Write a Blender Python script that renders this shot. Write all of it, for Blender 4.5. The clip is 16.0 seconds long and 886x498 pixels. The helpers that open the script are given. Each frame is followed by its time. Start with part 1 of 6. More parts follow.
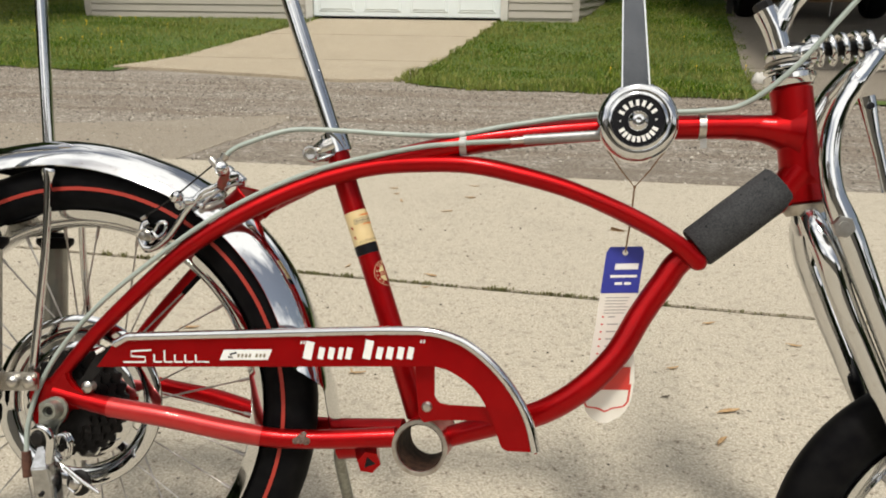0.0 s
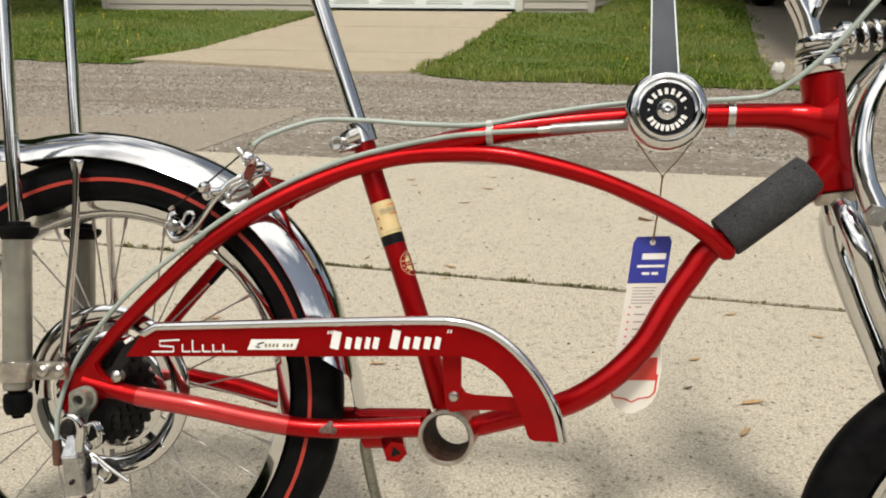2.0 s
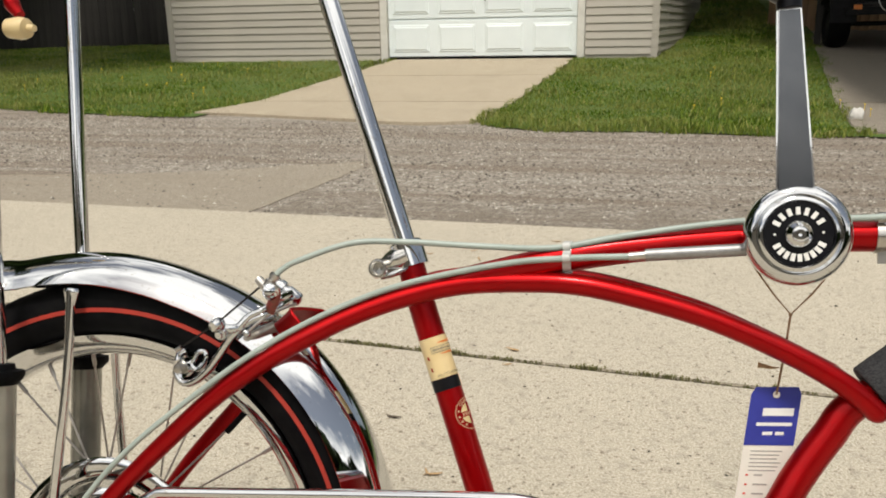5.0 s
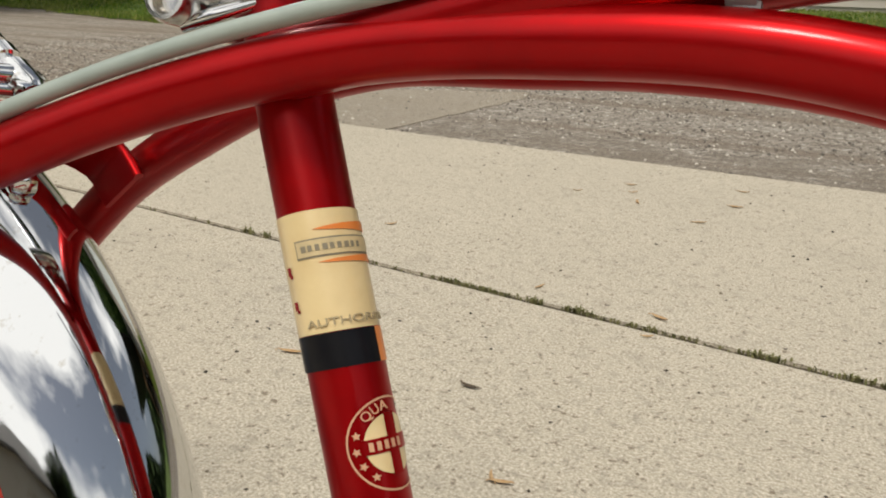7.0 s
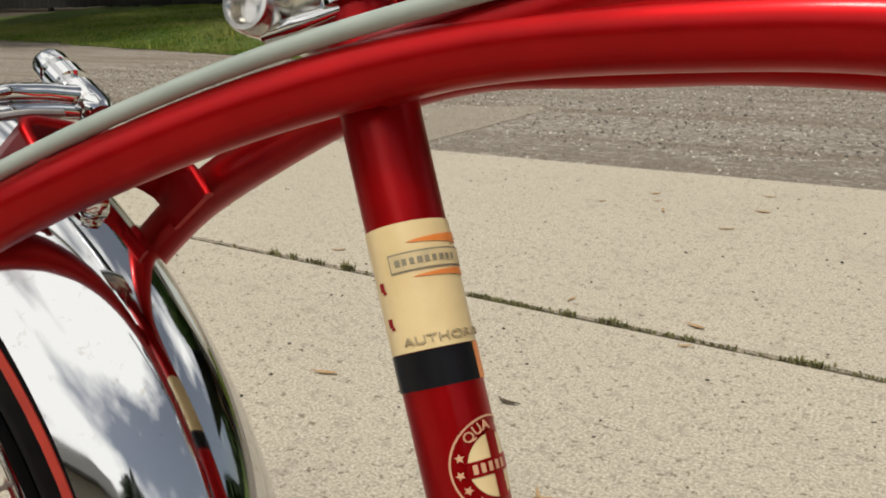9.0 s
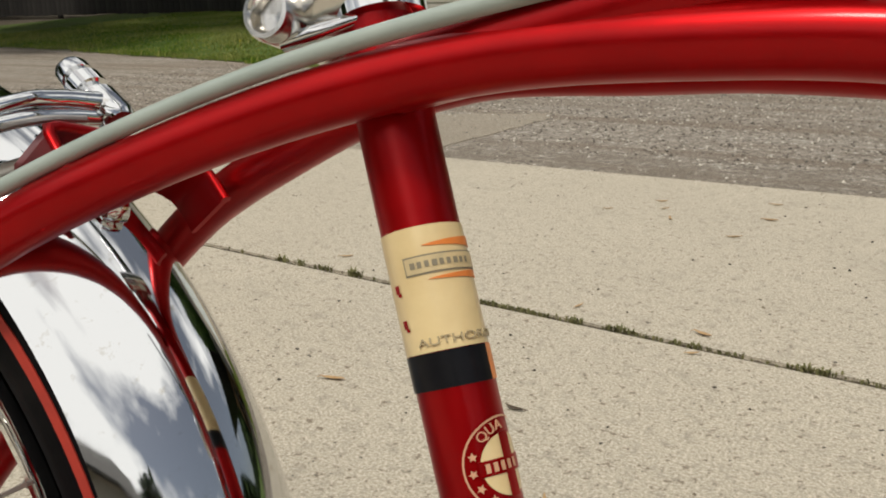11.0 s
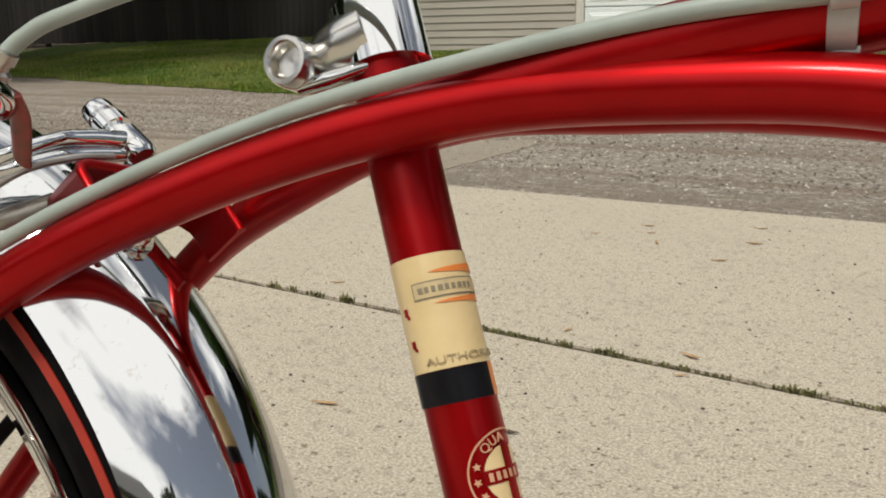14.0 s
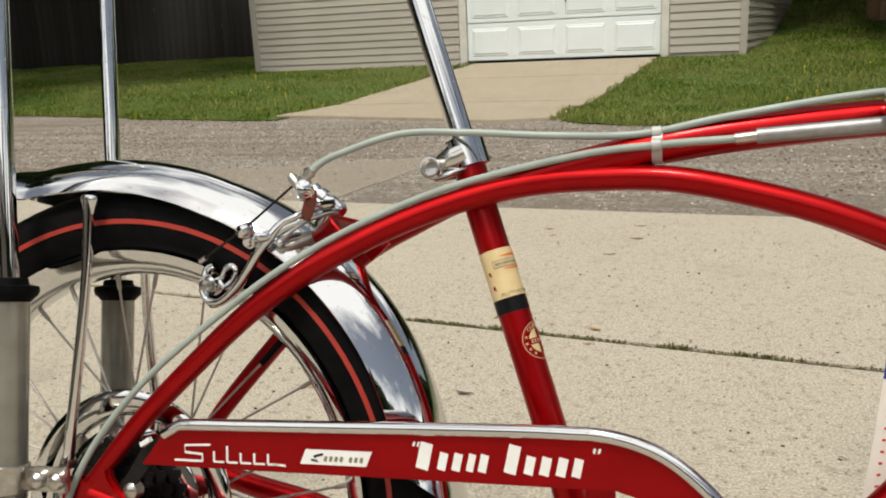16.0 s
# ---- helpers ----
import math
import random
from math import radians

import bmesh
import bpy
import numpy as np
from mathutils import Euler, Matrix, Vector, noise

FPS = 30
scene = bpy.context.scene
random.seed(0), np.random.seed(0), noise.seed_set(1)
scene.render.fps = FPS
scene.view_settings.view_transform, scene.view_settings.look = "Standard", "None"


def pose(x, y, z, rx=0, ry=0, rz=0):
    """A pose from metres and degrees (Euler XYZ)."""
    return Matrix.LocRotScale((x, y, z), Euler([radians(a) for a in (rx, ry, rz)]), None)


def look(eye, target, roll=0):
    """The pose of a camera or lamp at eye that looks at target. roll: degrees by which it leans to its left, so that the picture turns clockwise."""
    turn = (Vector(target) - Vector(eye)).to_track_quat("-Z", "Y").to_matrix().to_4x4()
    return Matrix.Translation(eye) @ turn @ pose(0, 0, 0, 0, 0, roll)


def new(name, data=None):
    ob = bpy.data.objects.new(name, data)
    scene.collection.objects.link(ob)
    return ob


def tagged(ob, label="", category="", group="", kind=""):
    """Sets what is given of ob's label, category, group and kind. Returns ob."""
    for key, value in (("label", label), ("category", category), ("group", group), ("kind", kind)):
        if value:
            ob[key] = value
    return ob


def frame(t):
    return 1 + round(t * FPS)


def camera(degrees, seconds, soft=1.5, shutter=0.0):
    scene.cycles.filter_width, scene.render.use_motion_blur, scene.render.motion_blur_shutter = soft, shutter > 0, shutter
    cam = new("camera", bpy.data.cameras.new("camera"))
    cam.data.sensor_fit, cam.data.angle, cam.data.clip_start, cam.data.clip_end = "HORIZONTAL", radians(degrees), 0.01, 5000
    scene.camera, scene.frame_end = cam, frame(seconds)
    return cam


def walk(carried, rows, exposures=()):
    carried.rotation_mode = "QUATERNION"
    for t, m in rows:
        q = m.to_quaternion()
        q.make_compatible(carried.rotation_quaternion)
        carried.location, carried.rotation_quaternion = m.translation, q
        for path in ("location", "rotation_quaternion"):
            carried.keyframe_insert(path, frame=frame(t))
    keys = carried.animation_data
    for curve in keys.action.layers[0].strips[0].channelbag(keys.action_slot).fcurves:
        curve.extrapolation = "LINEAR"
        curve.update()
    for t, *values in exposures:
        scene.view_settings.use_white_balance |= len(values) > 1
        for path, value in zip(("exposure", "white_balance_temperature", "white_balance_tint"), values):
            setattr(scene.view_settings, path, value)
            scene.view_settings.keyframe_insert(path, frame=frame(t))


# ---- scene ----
cam = camera(57.6, 16.0, soft=1.9)
PATH = [
    (0, (0.2107, -0.7996, 0.6836), (-0.0639, 1.0838, 0.0694), 0.48),
    (0.5, (0.2077, -0.7968, 0.6804), (-0.0636, 1.0850, 0.0600), 0.39),
    (1, (0.2082, -0.7963, 0.6796), (-0.0613, 1.0851, 0.0571), 0.31),
    (1.5, (0.2032, -0.7973, 0.6797), (-0.0869, 1.0785, 0.0494), 0.13),
    (2, (0.1984, -0.8009, 0.6811), (-0.1102, 1.0710, 0.0480), 0.08),
    (2.5, (0.1924, -0.8032, 0.6810), (-0.1526, 1.0609, 0.0437), -0.17),
    (3, (0.1878, -0.8028, 0.6798), (-0.1765, 1.0558, 0.0372), -0.20),
    (3.5, (0.1861, -0.8033, 0.6796), (-0.1870, 1.0532, 0.0361), -0.07),
    (4, (0.1764, -0.7847, 0.7130), (-0.1877, 1.0870, 0.1097), -0.17),
    (4.2, (0.1643, -0.7762, 0.7434), (-0.1849, 1.1178, 0.2042), 0.34),
    (6.3, (0.1665, -0.2554, 0.5834), (-0.6678, 1.4699, 0.0114), 0.80),
    (6.5, (0.1492, -0.2190, 0.5575), (-0.7114, 1.4894, -0.0265), 2.31),
    (7, (0.1396, -0.1900, 0.5273), (-0.7121, 1.5034, -0.1106), 1.39),
    (7.5, (0.1219, -0.1896, 0.5206), (-0.7677, 1.4824, -0.1219), 0.44),
    (8, (0.1197, -0.1892, 0.5240), (-0.7878, 1.4847, -0.0883), -0.47),
    (8.5, (0.1149, -0.1894, 0.5229), (-0.7844, 1.4897, -0.0870), -0.38),
    (9, (0.1144, -0.1918, 0.5221), (-0.7787, 1.4947, -0.0764), -0.93),
    (9.2, (0.1137, -0.1933, 0.5241), (-0.7829, 1.4941, -0.0663), -1.12),
    (11.3, (0.1155, -0.1997, 0.5218), (-0.7934, 1.4843, -0.0596), -0.84),
    (11.5, (0.1163, -0.2014, 0.5187), (-0.7901, 1.4821, -0.0680), -0.92),
    (12, (0.1162, -0.2002, 0.5219), (-0.7836, 1.4890, -0.0584), -0.64),
    (12.5, (0.1158, -0.2024, 0.5230), (-0.7792, 1.4974, -0.0335), -0.73),
    (13, (0.1177, -0.2063, 0.5267), (-0.7747, 1.4979, -0.0201), -0.68),
    (13.5, (0.1180, -0.2094, 0.5307), (-0.7746, 1.4999, 0.0001), -0.88),
    (14, (0.1198, -0.2177, 0.5291), (-0.7700, 1.4959, 0.0079), -1.01),
    (14.5, (0.1390, -0.2468, 0.5257), (-0.7377, 1.4656, -0.0212), -1.72),
    (15, (0.1505, -0.3253, 0.5621), (-0.6852, 1.4129, 0.0326), -1.48),
    (15.5, (0.1538, -0.4294, 0.5866), (-0.6406, 1.3307, 0.0660), -1.07),
    (16, (0.1560, -0.5485, 0.6093), (-0.4955, 1.2749, 0.1085), -2.70),
]
walk(cam, [(t, look(eye, target, roll)) for t, eye, target, roll in PATH],
     exposures=((0.0, 0.0), (4.2, 0.06), (6.3, -0.11), (9.2, -0.19), (12.5, -0.29), (13.5, -0.18), (14.5, -0.24), (15.0, -0.23), (16.0, -0.10)))

# ---- light ----
SUN = Vector((0.06, -0.44, 0.90)).normalized()
world = bpy.data.worlds.new("sky")
scene.world = world
world.use_nodes = True
wn = world.node_tree
sky = wn.nodes.new("ShaderNodeTexSky")
sky.sky_type = "NISHITA"
sky.sun_disc = False
sky.sun_elevation = math.asin(SUN.z)
sky.sun_rotation = math.atan2(SUN.x, SUN.y)
sky.air_density, sky.dust_density, sky.ozone_density = 1.0, 2.5, 1.0
wn.nodes["Background"].inputs["Strength"].default_value = 0.058
# thin bright clouds over the blue
co = wn.nodes.new("ShaderNodeTexCoord")
cmap = wn.nodes.new("ShaderNodeMapping")
cmap.inputs["Scale"].default_value = (1.0, 1.0, 2.2)
cloud = wn.nodes.new("ShaderNodeTexNoise")
cloud.inputs["Scale"].default_value, cloud.inputs["Detail"].default_value, cloud.inputs["Roughness"].default_value = 1.5, 5.0, 0.52
cramp = wn.nodes.new("ShaderNodeValToRGB")
cramp.color_ramp.elements[0].position, cramp.color_ramp.elements[0].color = 0.44, (0.10, 0.10, 0.10, 1)
cramp.color_ramp.elements[1].position, cramp.color_ramp.elements[1].color = 0.58, (0.97, 0.97, 0.97, 1)
cmix = wn.nodes.new("ShaderNodeMix")
cmix.data_type = "RGBA"
cmix.inputs[7].default_value = (27.0, 26.6, 25.6, 1)
wn.links.new(co.outputs["Generated"], cmap.inputs[0])
wn.links.new(cmap.outputs[0], cloud.inputs["Vector"])
# the haze thickens towards the sun
near_sun = wn.nodes.new("ShaderNodeVectorMath")
near_sun.operation = "DOT_PRODUCT"
near_sun.inputs[1].default_value = SUN
haze = wn.nodes.new("ShaderNodeMath")
haze.operation = "MULTIPLY_ADD"
haze.inputs[1].default_value = 0.20
thick = wn.nodes.new("ShaderNodeMath")
thick.operation = "ADD"
thick.inputs[1].default_value = -0.12
wn.links.new(co.outputs["Generated"], near_sun.inputs[0])
wn.links.new(near_sun.outputs["Value"], haze.inputs[0])
wn.links.new(cloud.outputs["Fac"], haze.inputs[2])
wn.links.new(haze.outputs[0], thick.inputs[0])
wn.links.new(thick.outputs[0], cramp.inputs[0])
wn.links.new(cramp.outputs[0], cmix.inputs[0])
wn.links.new(sky.outputs[0], cmix.inputs[6])
wn.links.new(cmix.outputs[2], wn.nodes["Background"].inputs["Color"])
sun = new("sun", bpy.data.lights.new("sun", "SUN"))
sun.data.energy, sun.data.angle, sun.data.color = 2.85, radians(9.0), (1.0, 0.95, 0.86)
sun.matrix_world = look((SUN * 30)[:], (0, 0, 0))


# ---- materials ----
def shader(name, base, rough=0.5, metal=0.0, coat=0.0, spec=0.5):
    m = bpy.data.materials.new(name)
    m.use_nodes = True
    b = m.node_tree.nodes["Principled BSDF"]
    b.inputs["Base Color"].default_value = (*base, 1)
    b.inputs["Roughness"].default_value = rough
    b.inputs["Metallic"].default_value = metal
    b.inputs["Coat Weight"].default_value = coat
    b.inputs["Coat Roughness"].default_value = 0.05
    b.inputs["Specular IOR Level"].default_value = spec
    return m


class Nodes:
    """Short ways to wire a material."""

    def __init__(self, m):
        self.t, self.b = m.node_tree, m.node_tree.nodes["Principled BSDF"]
        self.co = self.t.nodes.new("ShaderNodeTexCoord").outputs["Object"]

    def link(self, a, b):
        self.t.links.new(a, b)

    def noise(self, scale, detail=4.0, rough=0.6, co=None, stretch=None):
        n = self.t.nodes.new("ShaderNodeTexNoise")
        n.inputs["Scale"].default_value, n.inputs["Detail"].default_value, n.inputs["Roughness"].default_value = scale, detail, rough
        src = co or self.co
        if stretch:
            mp = self.t.nodes.new("ShaderNodeMapping")
            mp.inputs["Scale"].default_value = stretch
            self.link(src, mp.inputs[0])
            src = mp.outputs[0]
        self.link(src, n.inputs["Vector"])
        return n.outputs["Fac"]

    def cells(self, scale, what="Distance", random=1.0):
        n = self.t.nodes.new("ShaderNodeTexVoronoi")
        n.inputs["Scale"].default_value, n.inputs["Randomness"].default_value = scale, random
        self.link(self.co, n.inputs["Vector"])
        return n.outputs[what]

    def ramp(self, fac, *stops):
        n = self.t.nodes.new("ShaderNodeValToRGB")
        e = n.color_ramp.elements
        while len(e) < len(stops):
            e.new(0.5)
        for k, (p, c) in enumerate(stops):
            e[k].position = p
            e[k].color = (*c, 1) if not isinstance(c, (int, float)) else (c, c, c, 1)
        self.link(fac, n.inputs[0])
        return n.outputs[0]

    def mix(self, fac, a, b, blend="MIX"):
        n = self.t.nodes.new("ShaderNodeMix")
        n.data_type, n.blend_type = "RGBA", blend
        for sock, v in ((n.inputs[0], fac), (n.inputs[6], a), (n.inputs[7], b)):
            if isinstance(v, (int, float)):
                sock.default_value = v if sock == n.inputs[0] else (v, v, v, 1)
            elif isinstance(v, tuple):
                sock.default_value = (*v, 1)
            else:
                self.link(v, sock)
        return n.outputs[2]

    def random(self):
        return self.t.nodes.new("ShaderNodeObjectInfo").outputs["Random"]

    def island(self):
        return self.t.nodes.new("ShaderNodeNewGeometry").outputs["Random Per Island"]

    def color(self, v):
        self.link(v, self.b.inputs["Base Color"])

    def rough(self, v):
        self.link(v, self.b.inputs["Roughness"])

    def bump(self, h, strength=0.3, dist=0.002):
        n = self.t.nodes.new("ShaderNodeBump")
        n.inputs["Strength"].default_value, n.inputs["Distance"].default_value = strength, dist
        self.link(h, n.inputs["Height"])
        self.link(n.outputs[0], self.b.inputs["Normal"])


def candy_red():
    m = shader("candy_red_paint", (0.36, 0.002, 0.004), 0.38, 0.80, 0.20, 0.2)
    n = Nodes(m)
    n.b.inputs["Coat Roughness"].default_value = 0.16
    n.color(n.mix(n.ramp(n.noise(35, 3), (0.3, 0.0), (0.7, 1.0)), (0.32, 0.0012, 0.0026), (0.38, 0.0018, 0.0034)))
    n.rough(n.ramp(n.noise(90, 4), (0.35, 0.34), (0.7, 0.44)))
    return m


def chrome():
    m = shader("chrome", (0.64, 0.645, 0.645), 0.06, 1.0)
    n = Nodes(m)
    n.rough(n.ramp(n.noise(60, 5), (0.4, 0.03), (0.75, 0.10)))
    n.color(n.mix(n.ramp(n.noise(180, 3), (0.62, 0.0), (0.75, 1.0)), (0.66, 0.665, 0.665), (0.52, 0.50, 0.46)))
    return m


def spotted(name, a, b, rough, scale, metal=0.0, bump=0.0, coat=0.0, spec=0.5):
    m = shader(name, a, rough, metal, coat, spec)
    n = Nodes(m)
    n.color(n.mix(n.ramp(n.noise(scale, 5), (0.35, 0.0), (0.68, 1.0)), a, b))
    if bump:
        n.bump(n.noise(scale * 3, 4), 0.4, bump)
    return m


def concrete(name, tone):
    m = shader(name, tone, 0.9, spec=0.3)
    n = Nodes(m)
    t = tone
    base = n.mix(n.ramp(n.noise(1.7, 6, 0.65), (0.3, 0.0), (0.7, 1.0)), tuple(c * 0.88 for c in t), tuple(min(1, c * 1.10) for c in t))
    sand = n.ramp(n.noise(230, 5, 0.8), (0.36, (0.10, 0.078, 0.050)), (0.46, tuple(c * 0.80 for c in t)), (0.54, tuple(c * 1.15 for c in t)), (0.64, (0.80, 0.74, 0.62)))
    base = n.mix(0.60, base, sand)
    grit = n.ramp(n.noise(105, 3, 0.7), (0.60, 0.0), (0.68, 0.55))
    base = n.mix(grit, base, (0.13, 0.10, 0.065))
    coarse = n.ramp(n.noise(40, 5, 0.75), (0.38, 0.45), (0.47, 0.0))
    base = n.mix(coarse, base, tuple(c * 0.55 for c in t))
    fleck = n.ramp(n.noise(82, 2, 0.6), (0.625, 0.0), (0.665, 0.75))
    base = n.mix(fleck, base, (0.16, 0.125, 0.085))
    pits = n.ramp(n.noise(62, 2, 0.5), (0.715, 0.0), (0.745, 1.0))
    base = n.mix(pits, base, (0.05, 0.042, 0.032))
    stain = n.ramp(n.noise(0.9, 5, 0.7), (0.54, 0.0), (0.74, 0.42))
    base = n.mix(stain, base, tuple(c * 0.55 for c in t))
    blot = n.ramp(n.noise(7.5, 4, 0.6), (0.60, 0.0), (0.74, 0.40))
    base = n.mix(blot, base, tuple(c * 0.62 for c in t))
    n.color(base)
    n.bump(n.mix(0.5, n.noise(230, 5, 0.8), n.noise(90, 3)), 0.7, 0.003)
    return m


def gravel(name="alley_gravel", pale_mix=0.0, silt_mix=0.0):
    m = shader(name, (0.24, 0.21, 0.18), 0.9)
    n = Nodes(m)
    stone = n.ramp(n.cells(62, "Color"), (0.0, (0.055, 0.048, 0.040)), (0.40, (0.25, 0.218, 0.178)), (0.75, (0.47, 0.42, 0.355)), (1.0, (0.86, 0.82, 0.75)))
    fine = n.ramp(n.noise(190, 4, 0.75), (0.36, (0.07, 0.06, 0.048)), (0.52, (0.285, 0.235, 0.18)), (0.64, (0.60, 0.535, 0.44)))
    base = n.mix(0.45, stone, fine)
    band = n.noise(1.0, 6, 0.7, stretch=(0.30, 1.7, 1.0))
    base = n.mix(n.ramp(band, (0.48, 0.0), (0.62, 0.60)), base, n.mix(0.4, (0.17, 0.13, 0.095), fine))
    pale = n.noise(0.8, 5, 0.65, stretch=(0.3, 1.5, 1.0))
    base = n.mix(n.ramp(pale, (0.52, 0.0), (0.66, 0.6)), base, n.mix(0.5, (0.48, 0.44, 0.38), stone))
    damp = n.ramp(n.noise(2.6, 5, 0.7), (0.58, 0.0), (0.72, 0.4))
    base = n.mix(damp, base, (0.10, 0.08, 0.06))
    silt = n.ramp(n.noise(1.7, 6, 0.72, stretch=(0.22, 2.6, 1.0)), (0.50, 0.0), (0.58, 0.85))
    base = n.mix(silt, base, n.mix(0.45, (0.175, 0.130, 0.090), fine))
    if pale_mix:
        base = n.mix(pale_mix, base, n.mix(0.5, (0.41, 0.355, 0.27), fine))
    if silt_mix:
        crust = n.ramp(n.noise(5.5, 6, 0.72), (0.40, silt_mix), (0.60, silt_mix * 0.15))
        base = n.mix(crust, base, n.mix(0.45, (0.15, 0.122, 0.090), fine))
    n.color(base)
    n.bump(n.mix(0.5, n.cells(75), n.noise(190, 4, 0.75)), 1.0, 0.014)
    return m


def siding():
    m = shader("vinyl_siding", (0.42, 0.385, 0.325), 0.55)
    n = Nodes(m)
    base = n.mix(n.random(), (0.40, 0.365, 0.31), (0.44, 0.405, 0.345))
    base = n.mix(n.ramp(n.noise(1.3, 5), (0.5, 0.0), (0.75, 0.35)), base, (0.31, 0.28, 0.235))
    n.color(base)
    n.bump(n.noise(30, 3, stretch=(0.06, 1, 1)), 0.15, 0.002)
    return m


def timber(name, a, b, grain=1.0):
    m = shader(name, a, 0.85)
    n = Nodes(m)
    base = n.mix(n.random(), a, b)
    streak = n.noise(26, 5, 0.65, stretch=(1, 1, 0.05))
    base = n.mix(n.ramp(streak, (0.35, 0.0), (0.7, 0.7)), base, tuple(c * 0.45 for c in a))
    n.color(base)
    n.bump(streak, 0.5 * grain, 0.004)
    return m


def grass_blade():
    m = shader("grass_blade", (0.06, 0.12, 0.02), 0.6, spec=0.15)
    n = Nodes(m)
    patch = n.ramp(n.noise(0.7, 4), (0.4, 0.0), (0.65, 1.0))
    g = n.ramp(n.island(), (0.0, (0.028, 0.070, 0.004)), (0.5, (0.074, 0.138, 0.007)), (0.85, (0.165, 0.215, 0.018)), (1.0, (0.36, 0.31, 0.12)))
    n.color(n.mix(patch, g, n.mix(0.55, g, (0.30, 0.28, 0.095))))
    return m


def foam():
    m = shader("dark_foam", (0.04, 0.04, 0.042), 0.95, spec=0.25)
    n = Nodes(m)
    base = n.mix(n.ramp(n.noise(60, 3), (0.35, 0.0), (0.65, 1.0)), (0.020, 0.021, 0.023), (0.036, 0.037, 0.039))
    base = n.mix(n.ramp(n.noise(620, 4, 0.7), (0.40, 0.0), (0.62, 0.75)), base, (0.070, 0.071, 0.073))
    dents = n.ramp(n.noise(130, 2, 0.4), (0.70, 0.0), (0.74, 0.9))
    n.color(n.mix(dents, base, (0.008, 0.008, 0.009)))
    n.bump(n.noise(620, 4, 0.7), 0.6, 0.0012)
    return m


def turf():
    m = shader("turf", (0.05, 0.08, 0.02), 0.95)
    n = Nodes(m)
    g = n.ramp(n.noise(40, 5, 0.7), (0.3, (0.035, 0.070, 0.008)), (0.7, (0.10, 0.165, 0.018)))
    n.color(n.mix(n.ramp(n.noise(0.6, 4), (0.45, 0.0), (0.7, 0.6)), g, (0.14, 0.15, 0.05)))
    n.bump(n.noise(60, 4), 0.8, 0.02)
    return m


RED = candy_red()
CHROME = chrome()
FADED = spotted("sun_faded_red_film", (0.40, 0.014, 0.014), (0.45, 0.022, 0.020), 0.34, 40, 0.45, 0, 0.4)
RUSTCHIP = spotted("rust_and_bare_metal", (0.17, 0.11, 0.085), (0.04, 0.018, 0.012), 0.6, 420, 0.2, 0.0004)
CLAMPSTEEL = spotted("worn_bolt_plate", (0.72, 0.70, 0.66), (0.58, 0.56, 0.52), 0.22, 60, 1.0)
STEEL = spotted("dull_steel", (0.50, 0.47, 0.42), (0.34, 0.30, 0.25), 0.38, 90, 0.9)
RUSTY = spotted("oily_rust", (0.016, 0.007, 0.005), (0.07, 0.035, 0.022), 0.7, 120, 0.0, 0.0006, 0, 0.12)
AGEDZINC = spotted("greenish_worn_zinc", (0.36, 0.37, 0.32), (0.20, 0.20, 0.17), 0.42, 150, 0.7)
ZINC = spotted("zinc_plate", (0.60, 0.58, 0.54), (0.46, 0.43, 0.39), 0.28, 150, 1.0)
RUBBER = spotted("black_rubber", (0.003, 0.003, 0.0036), (0.007, 0.0068, 0.0068), 0.55, 60, 0, 0.0003, 0, 0.05)
BLACKENED = spotted("blackened_steel", (0.006, 0.0055, 0.0055), (0.016, 0.014, 0.013), 0.5, 150, 0.3, 0, 0, 0.3)
WORNCHROME = spotted("scuffed_chrome", (0.46, 0.47, 0.48), (0.34, 0.34, 0.34), 0.16, 120, 1.0)
REDLINE = spotted("red_tyre_line", (0.38, 0.030, 0.015), (0.31, 0.025, 0.014), 0.6, 80)
HOUSING = spotted("grey_cable_housing", (0.34, 0.385, 0.345), (0.28, 0.325, 0.29), 0.38, 40)
FOAM = foam()
CREAM = spotted("cream_decal", (0.70, 0.55, 0.29), (0.62, 0.47, 0.235), 0.35, 55, 0, 0, 0.4)
FADEDCREAM = spotted("faded_cream_print", (0.60, 0.34, 0.20), (0.52, 0.25, 0.15), 0.4, 90)
NAMEFIELD = spotted("worn_name_field", (0.60, 0.47, 0.25), (0.46, 0.37, 0.21), 0.4, 160)
ORANGE = spotted("orange_decal", (0.72, 0.22, 0.04), (0.62, 0.19, 0.04), 0.35, 80)
INK = spotted("black_ink", (0.004, 0.004, 0.006), (0.008, 0.008, 0.009), 0.28, 80, 0, 0, 0.0, 0.18)
FAINTINK = shader("faded_ink", (0.36, 0.29, 0.17), 0.5)
TAGINK = shader("tag_print", (0.34, 0.32, 0.29), 0.6)
GREYINK = shader("grey_ink", (0.21, 0.18, 0.12), 0.5)
WHITE = spotted("white_paint", (0.78, 0.77, 0.74), (0.72, 0.70, 0.66), 0.4, 70)
GREYBODY = spotted("grey_plastic_sleeve", (0.17, 0.168, 0.145), (0.30, 0.29, 0.25), 0.24, 14, 0.45, 0, 0.6)
GREYLEVER = spotted("satin_lever_face", (0.095, 0.102, 0.112), (0.13, 0.136, 0.145), 0.26, 30, 0.9)
PAPER = spotted("tag_card", (0.76, 0.73, 0.66), (0.70, 0.66, 0.58), 0.7, 30)
BLUE = spotted("blue_print", (0.022, 0.030, 0.26), (0.03, 0.04, 0.30), 0.5, 40)
PRINTRED = spotted("red_print", (0.62, 0.045, 0.03), (0.55, 0.05, 0.04), 0.5, 60)
